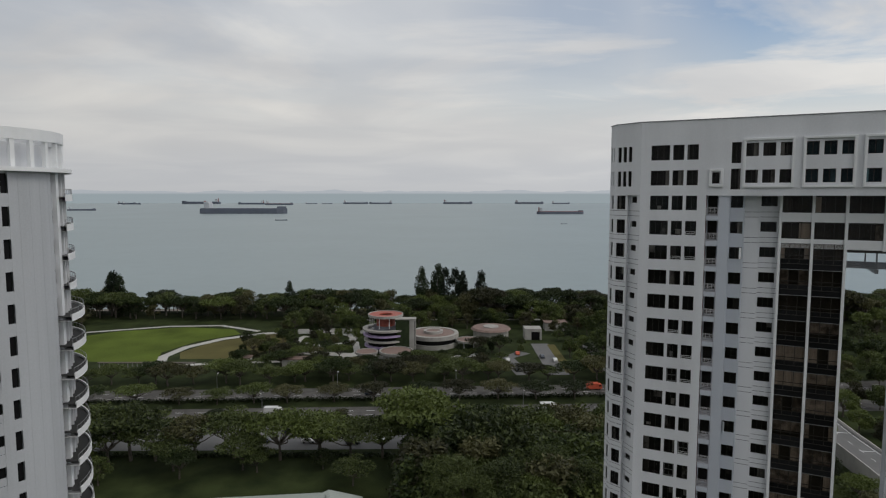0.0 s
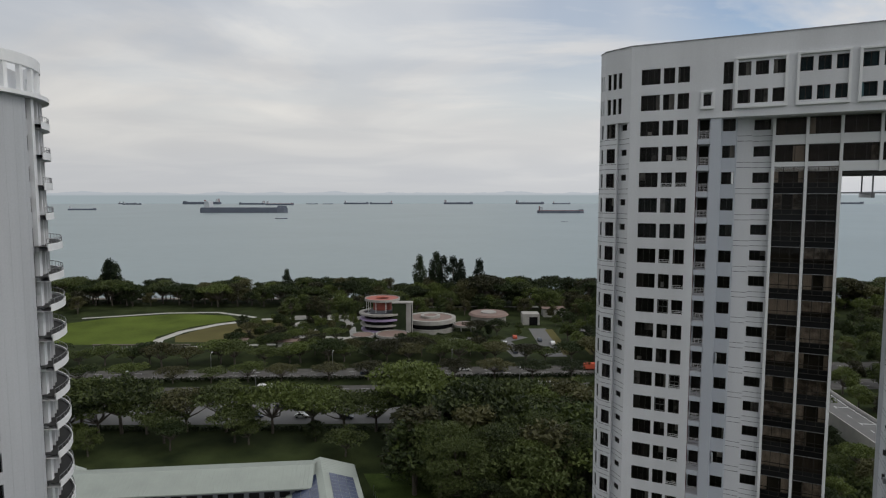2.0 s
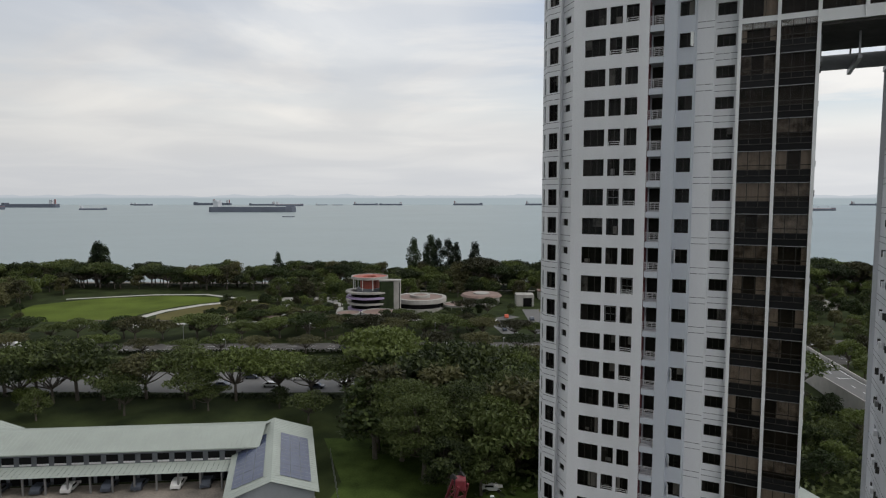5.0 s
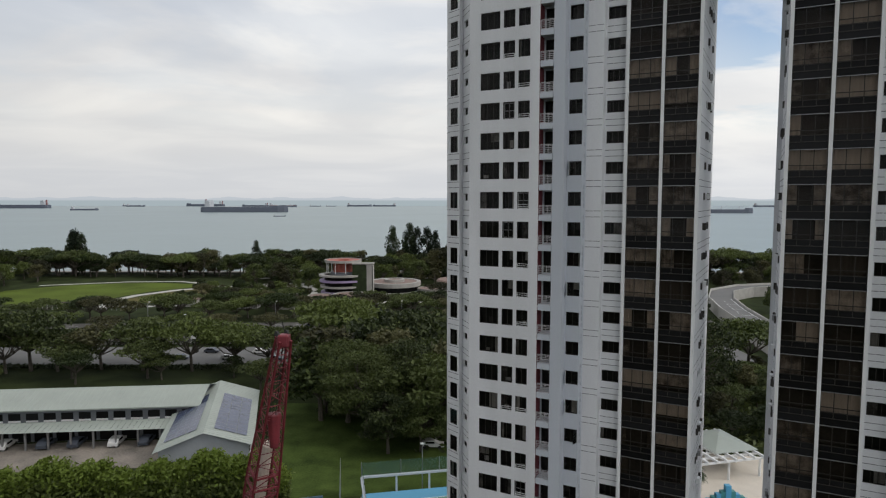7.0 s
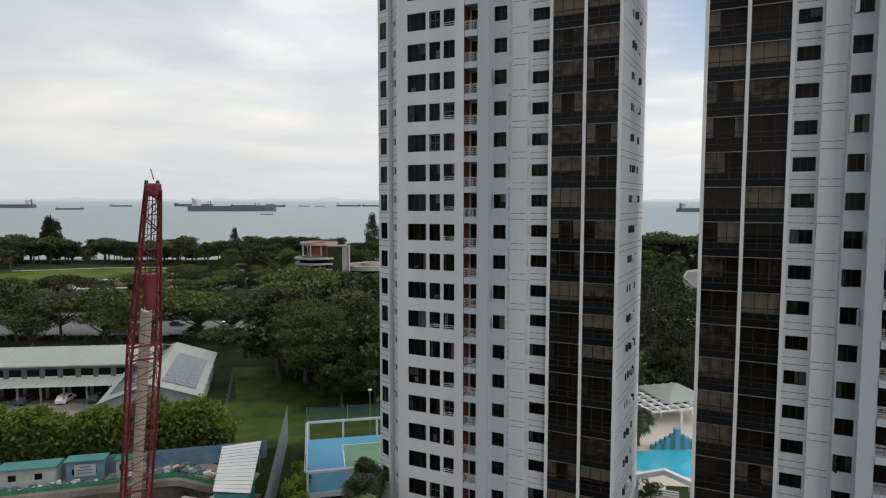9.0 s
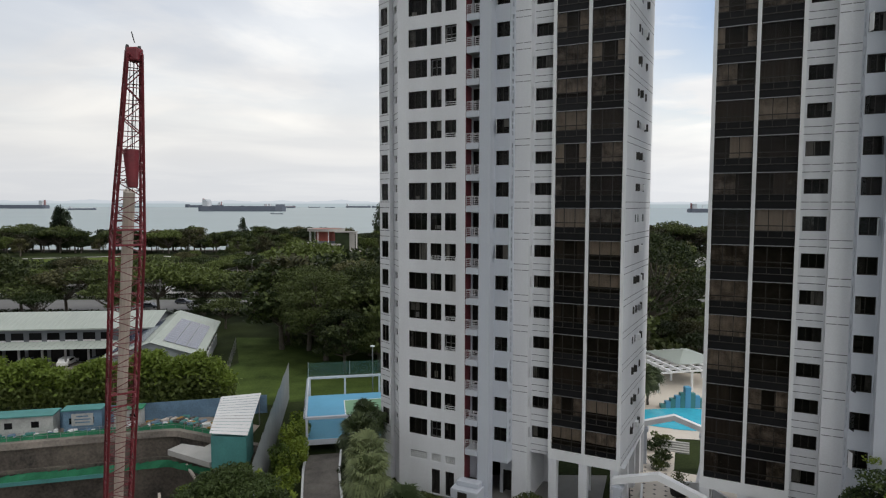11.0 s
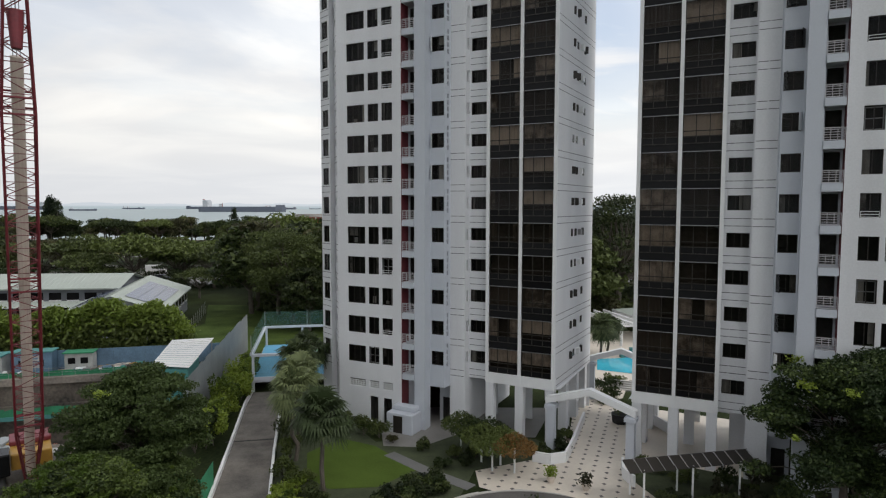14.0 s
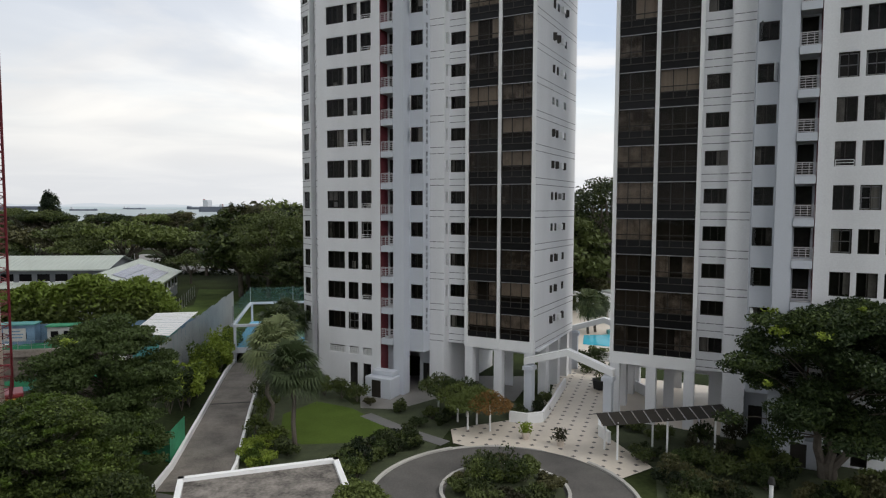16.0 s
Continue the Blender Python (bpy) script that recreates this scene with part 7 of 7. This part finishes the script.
wk = thing("covered_walkway", "covered walkway with a dark ribbed roof on white posts", "covered walkway")
wa, wb = Vector((48.6, 58.3, 0)), Vector((58.8, 60.6, 0))
d = (wb - wa).normalized()
n = Vector((-d.y, d.x, 0))
for i in range(11):
    p, q2 = wa.lerp(wb, i / 11), wa.lerp(wb, (i + 0.93) / 11)
    m = Mesh()
    for s, z in ((-1, 3.1), (1, 3.1)):
        m.quad((*(p + n * s * 1.25).xy, z - 0.35), (*(q2 + n * s * 1.25).xy, z - 0.35), (*q2.xy, z + 0.2), (*p.xy, z + 0.2))
    part("roof_panel", m, BRONZE, wk)
    m = Mesh()
    a, b = wa.lerp(wb, (i + 0.93) / 11), wa.lerp(wb, (i + 1) / 11)
    for s in (-1, 1):
        m.quad((*(a + n * s * 1.28).xy, 2.79), (*(b + n * s * 1.28).xy, 2.79), (*b.xy, 3.35), (*a.xy, 3.35))
    part("roof_rib", m, ALU, wk)
for f in (0.12, 0.5, 0.88):
    for s in (-1, 1):
        p = wa.lerp(wb, f) + n * s * 1.0
        m = Mesh()
        m.tube((p.x, p.y, 0), (p.x, p.y, 2.85), 0.08, n=8)
        part("post", m, TRIM, wk)

# guard house with a stained flat roof
gr = [(23.2, 46.6), (31.2, 49.4), (33.4, 43.0), (25.4, 40.2)]
gd = thing("guard_house", "guard house with a stained flat roof and white parapet", "building")
m = Mesh()
ctr = Vector((28.3, 44.8, 0))
m.prism([tuple((ctr + (Vector((*p, 0)) - ctr) * 0.93).xy) for p in gr], 0, 2.9)
part("wall", m, WHITE, gd)
m = Mesh()
m.prism(gr, 2.9, 3.2, 0)
part("roof", m, FLAT_ROOF, gd, "black-stained concrete flat roof")
for a, b in zip(gr, gr[1:] + gr[:1]):
    A, B = Vector((*a, 0)), Vector((*b, 0))
    e = (B - A).normalized()
    k = Vector((-e.y, e.x, 0)) * 0.16
    m = Mesh()
    m.prism([tuple((A - e * 0.16 - k).xy), tuple((B + e * 0.16 - k).xy), tuple((B + e * 0.16 + k).xy), tuple((A - e * 0.16 + k).xy)], 2.85, 3.42)
    part("parapet", m, TRIM, gd)
gn = thing("green_screen", "green netting screen on posts beside the ramp", "screen")
for a, b in (((15.2, 58.2), (18.0, 56.6)), ((18.0, 56.6), (17.6, 60.0))):
    m = Mesh()
    m.quad((*a, 0), (*b, 0), (*b, 2.3), (*a, 2.3))
    part("netting", m, NET_GREEN, gn)
sp = thing("solar_lamp", "small solar panel on a post", "solar lamp", pose(19.0, 46.6, 0))
m = Mesh()
m.tube((0, 0, 0), (0, 0, 3.0), 0.05, n=6)
part("post", m, ALU, sp)
m = Mesh()
m.box(-0.5, 0.5, -0.3, 0.3, 3.0, 3.06)
part("panel", m, SOLAR, sp)
wp = thing("bollard_lamp", "white garden lamp post", "lamp post", pose(57.0, 49.6, 0))
m = Mesh()
m.tube((0, 0, 0), (0, 0, 2.0), 0.12, n=8)
part("post", m, TRIM, wp)
m = Mesh()
m.tube((0, 0, 2.0), (0, 0, 2.4), 0.22, 0.14, 8)
part("lamp_head", m, TYRE, wp)

# ---- pool terrace ----
m = Mesh()
m.poly([(*p, 0.06) for p in [(52, 92.5), (58.5, 91), (80, 88), (88, 120), (56, 124)]])
structure("pavement", m, TILE_CREAM, "cream paved pool terrace", "pavement")
m = Mesh()
m.poly([(*p, 0.10) for p in [(55.6, 96.0), (60, 94.0), (66, 93), (70, 95), (70, 101.5), (64, 103.0), (57, 102)]])
structure("pool_water", m, POOL, "clear blue swimming pool water", "swimming pool")
fo = thing("pool_fountain", "stepped teal tiled pool wall with a tall centre", "pool wall", pose(64.5, 103.2, 0))
for i in range(5):
    for s in (-1, 1):
        m = Mesh()
        m.box(s * (0.75 + 0.7 * i) - 0.34, s * (0.75 + 0.7 * i) + 0.34, -0.4, 0.4, 0, 2.3 - 0.42 * i)
        part("step", m, TEAL if (i + s) % 2 else COURT_BLUE, fo)
m = Mesh()
m.box(-0.4, 0.4, -0.45, 0.45, 0, 3.2)
part("pillar", m, COURT_BLUE, fo, "blue tiled pillar")
pg = thing("pool_pergola", "white lattice pergola on posts", "pergola", pose(62.5, 110, 0, 0, 0, 14))
for i in range(8):
    m = Mesh()
    m.box(1.8 * i - 0.14, 1.8 * i + 0.14, -0.5, 12.5, 3.45, 3.8)
    part("rafter", m, TRIM, pg)
for j in range(7):
    m = Mesh()
    m.box(-0.8, 13.4, 1.9 * j - 0.14, 1.9 * j + 0.14, 3.15, 3.447)
    part("beam", m, TRIM, pg)
for i in range(3):
    for j in range(3):
        m = Mesh()
        m.tube((6 * i + 0.3, 5.7 * j + 0.3, 0), (6 * i + 0.3, 5.7 * j + 0.3, 3.15), 0.2, n=10)
        part("post", m, TRIM, pg)
m = Mesh()
m.poly([(5, 2, 3.85), (13.4, 2, 3.85), (9.2, 7, 5.0)])
m.poly([(13.4, 2, 3.85), (13.4, 12, 3.85), (9.2, 7, 5.0)])
m.poly([(13.4, 12, 3.85), (5, 12, 3.85), (9.2, 7, 5.0)])
m.poly([(5, 12, 3.85), (5, 2, 3.85), (9.2, 7, 5.0)])
part("roof", m, ROOF_GREEN, pg, "pale green hipped roof")
st = thing("garden_steps", "pale steps up to the pool terrace", "steps", pose(56.8, 86.5, 0, 0, 0, -20), kind="structure")
for i in range(5):
    m = Mesh()
    m.box(-1.6, 1.6, 0.35 * i, 0.35 * (i + 1), 0, 0.17 * (i + 1))
    part("step", m, CONCRETE, st)

# ---- neighbouring curved white tower ----
LT_WALL = mat("weathered_white_cladding", (0.41, 0.425, 0.45), 0.75, 0.1, 0.35, 6.0, 0.08, streak=0.08)
LC, LR = (-58.5, 75.0), 11.3
lt = thing("curved_tower", "white curved apartment tower with rounded balconies", "apartment building", pose(*LC, 0))
LT_TOP, LP = 82.6, 3.68
bodym = Mesh()


def cyl_wall(R, a0, a1, z0, z1, n, holes=(), k=0):
    for i in range(n):
        A, B = radians(a0 + (a1 - a0) * i / n), radians(a0 + (a1 - a0) * (i + 1) / n)
        p, q2 = (R * math.cos(A), R * math.sin(A)), (R * math.cos(B), R * math.sin(B))
        bodym.quad((*p, z0), (*q2, z0), (*q2, z1), (*p, z1), k)


ROWS_L = [83.6 - LP * i for i in range(22)]
cyl_wall(LR, -150, -42, 0, LT_TOP - 2.2, 22)
cyl_wall(LR, -37, -31.5, 0, LT_TOP - 2.2, 2)
cyl_wall(LR, -27.5, 2, 0, LT_TOP - 2.2, 10)
cyl_wall(LR, 62, 150, 0, LT_TOP - 2.2, 10)
# black wall sheet paints the shade inside the balcony recess
cyl_wall(LR - 0.5, 2, 62, 0, LT_TOP - 2.2, 12, k=1)
for a0, a1 in ((-42, -37), (-31.5, -27.5)):
    cyl_wall(LR - 0.3, a0, a1, 0, LT_TOP - 2.2, 1, k=1)
    z = 0
    for t in ROWS_L[:0:-1]:
        if t - 2.2 > z:
            cyl_wall(LR - 0.01, a0, a1, z, t - 2.2, 1)
        z = t
    cyl_wall(LR - 0.01, a0, a1, z, LT_TOP - 2.2, 1)
for a in (2, 62):
    w = radians(a)
    bodym.quad((LR * math.cos(w), LR * math.sin(w), 0), ((LR - 0.5) * math.cos(w), (LR - 0.5) * math.sin(w), 0), ((LR - 0.5) * math.cos(w), (LR - 0.5) * math.sin(w), LT_TOP - 2.2), (LR * math.cos(w), LR * math.sin(w), LT_TOP - 2.2))
for a in range(-148, 2, 7):
    w = radians(a)
    if not (-43 < a < -26):
        bodym.box(LR - 0.02, LR + 0.012, -0.02, 0.02, 0, LT_TOP - 2.2, 0, at=Matrix.Rotation(w, 4, "Z"))
bodym.poly([(LR * math.cos(radians(i * 10)), LR * math.sin(radians(i * 10)), LT_TOP - 2.2) for i in range(36)])
part("wall", bodym, (LT_WALL, SPANDREL), lt)
cs = ring_mesh(LR + 0.9, LR - 2, LT_TOP - 2.4, LT_TOP - 1.9, 60)
part("cornice", cs, TRIM, lt)
part("crown_beam", ring_mesh(LR + 0.1, LR - 0.5, LT_TOP + 1.2, LT_TOP + 2.5, 60), TRIM, lt)
part("inner_wall", ring_mesh(LR - 2.2, LR - 2.6, LT_TOP - 1.9, LT_TOP + 1.0, 40), WHITE, lt)
for a in range(0, 360, 12):
    m = Mesh()
    m.box(LR - 0.5, LR, -0.25, 0.25, LT_TOP - 1.9, LT_TOP + 1.2, at=Matrix.Rotation(radians(a), 4, "Z"))
    part("crown_post", m, TRIM, lt)
for i, t in enumerate(ROWS_L):
    if i < 1:
        continue
    big = i >= 5
    R = LR + (1.55 if big else 0.8)
    a0, a1 = (3, 62) if big else (10, 60)
    b = part("balcony", ring_mesh(R, LR - 0.45, t - 3.2, t - 2.7, 20, a0, a1), TRIM, lt, "curved white balcony slab")
    part("upstand", ring_mesh(R, R - 0.15, t - 2.7, t - 2.35, 20, a0, a1), TRIM, b)
    part("deck", ring_mesh(R - 0.16, LR - 0.4, t - 2.7, t - 2.66, 20, a0, a1), TYRE, b, "near-black balcony floor")
    rl = ring_mesh(R - 0.06, R - 0.1, t - 1.75, t - 1.67, 20, a0, a1)
    for k in range(14):
        w = radians(a0 + (a1 - a0) * k / 13)
        rl.tube(((R - 0.08) * math.cos(w), (R - 0.08) * math.sin(w), t - 2.35), ((R - 0.08) * math.cos(w), (R - 0.08) * math.sin(w), t - 1.7), 0.025, n=4)
    part("railing", rl, ALU, b, "thin grey balcony railing")
for a, hw in ((9, 0.34), (19, 0.10), (27, 0.12), (37, 0.5)):
    w = radians(a)
    m = Mesh()
    m.box(LR - 0.6, LR - 0.1 + 0.15 * (hw > 0.3), -hw, hw, 0, LT_TOP - 2.4, at=Matrix.Rotation(w, 4, "Z"))
    part("fin", m, WHITE, lt)
for i, t in enumerate(ROWS_L[1:]):
    part("lintel", ring_mesh(LR - 0.42, LR - 0.5, t - 3.5 - 0.6 * (i < 4), t - 2.7 + 0.5 * (i < 4), 12, 2.2, 61.8), LT_WALL, lt)
    m = Mesh()
    m.box(-0.5, 0.5, -0.02, 0.02, 0, 0.95)
    part("slot_panel", m, LT_WALL, lt, "pale panel at the foot of a window slot", at=Matrix.Rotation(radians(-39.5), 4, "Z") @ pose(LR - 0.12, 0, t - 2.2, 0, 0, 90))

# ---- ships and far coast ----
def ship(x, y, L, turn, label, deck=None, house=True, cranes=0):
    root = thing("cargo_ship", label, "ship", pose(x, y, -1.5, 0, 0, turn), "anchored ships")
    W, D = L * 0.15, L * 0.055
    m = Mesh()
    prof = [(-0.5, 0.8), (-0.47, 1), (0.40, 1), (0.47, 0.6), (0.505, 0.0), (0.47, -0.6), (0.40, -1), (-0.47, -1), (-0.5, -0.8)]
    m.prism([(a * L, b * W / 2) for a, b in prof], 0, D)
    part("hull", m, HULL, root)
    m = Mesh()
    m.prism([(a * L * 0.985, b * W * 0.46) for a, b in prof], D, D * 1.12)
    part("deck", m, deck or HULL, root)
    m = Mesh()
    m.prism([(0.40 * L, -W * 0.4), (0.49 * L, -W * 0.12), (0.49 * L, W * 0.12), (0.40 * L, W * 0.4)], D * 1.12, D * 1.5)
    part("forecastle", m, HULL, root)
    if house:
        m = Mesh()
        m.box(-0.45 * L, -0.39 * L, -W * 0.42, W * 0.42, D * 1.12, D * 2.2)
        m.box(-0.445 * L, -0.40 * L, -W * 0.5, W * 0.5, D * 2.2, D * 2.5)
        part("deckhouse", m, SHIP_WHITE, root, "white deckhouse")
        m = Mesh()
        m.tube((-0.46 * L, 0, D * 1.1), (-0.46 * L, 0, D * 2.7), L * 0.012, n=8)
        part("funnel", m, HULL_RED, root)
    for i in range(cranes):
        xx = (-0.28 + 0.56 * i / max(1, cranes - 1)) * L
        m = Mesh()
        m.tube((xx, 0, D), (xx, 0, D * 2.1), L * 0.006, n=6)
        m.tube((xx, 0, D * 2.0), (xx + L * 0.06, 0, D * 2.3), L * 0.004, n=5)
        part("deck_crane", m, SHIP_WHITE, root)
    return root


def far(px, dist):
    return (px - 784) / 1103 * dist, dist


for px, yw, L, turn, deck, cr, lab in (
        (433, 378, 337, 0, None, 0, "long dark grey tanker at anchor"), (991, 379, 178, 0, HULL_RED, 0, "dark grey cargo ship at anchor"),
        (146, 373, 118, 10, None, 0, "dark cargo ship at anchor"), (357, 359, 300, 180, None, 0, "grey tanker far out"),
        (234, 362, 135, 0, None, 0, "grey cargo ship far out"), (226, 356, 140, 0, None, 0, "grey cargo ship far out"), (446, 362, 190, 180, None, 0, "grey cargo ship far out"),
        (495, 363, 190, 0, HULL_RED, 3, "cargo ship with a pale deckhouse far out"), (630, 361, 195, 0, None, 4, "grey cargo ship far out"), (674, 356, 180, 180, None, 0, "grey tanker far out"),
        (810, 355, 230, 0, None, 0, "grey tanker far out"), (936, 361, 225, 0, None, 5, "grey bulk carrier with deck cranes far out"), (992, 353, 140, 0, None, 0, "small grey ship far out"),
        (552, 352, 90, 0, None, 0, "tiny grey ship far out"), (580, 352, 80, 0, None, 0, "tiny grey ship far out"),
        (30, 367, 330, 180, None, 0, "long grey tanker at anchor"), (-60, 372, 250, 0, HULL_RED, 0, "red-decked cargo ship at anchor"), (-160, 368, 260, 0, None, 0, "grey cargo ship at anchor"),
        (1270, 380, 230, 0, None, 3, "grey bulk carrier at anchor"), (1345, 362, 190, 0, None, 4, "grey cargo ship far out"), (1420, 374, 160, 0, HULL_RED, 3, "cargo ship at anchor"), (1500, 359, 220, 0, None, 0, "grey tanker far out")):
    D = min(4700, 79.2 / max(0.0001, (yw - 342.6) / 1103 + 0.0))
    x, y = far(px, D)
    if D >= 4699:
        L *= 0.95
    ship(x, y, L, turn, lab, deck, True, cr)
ship(-475, 1830, 36, 0, "small work boat on the sea")
ship(315, 1620, 16, 0, "tiny launch on the sea")
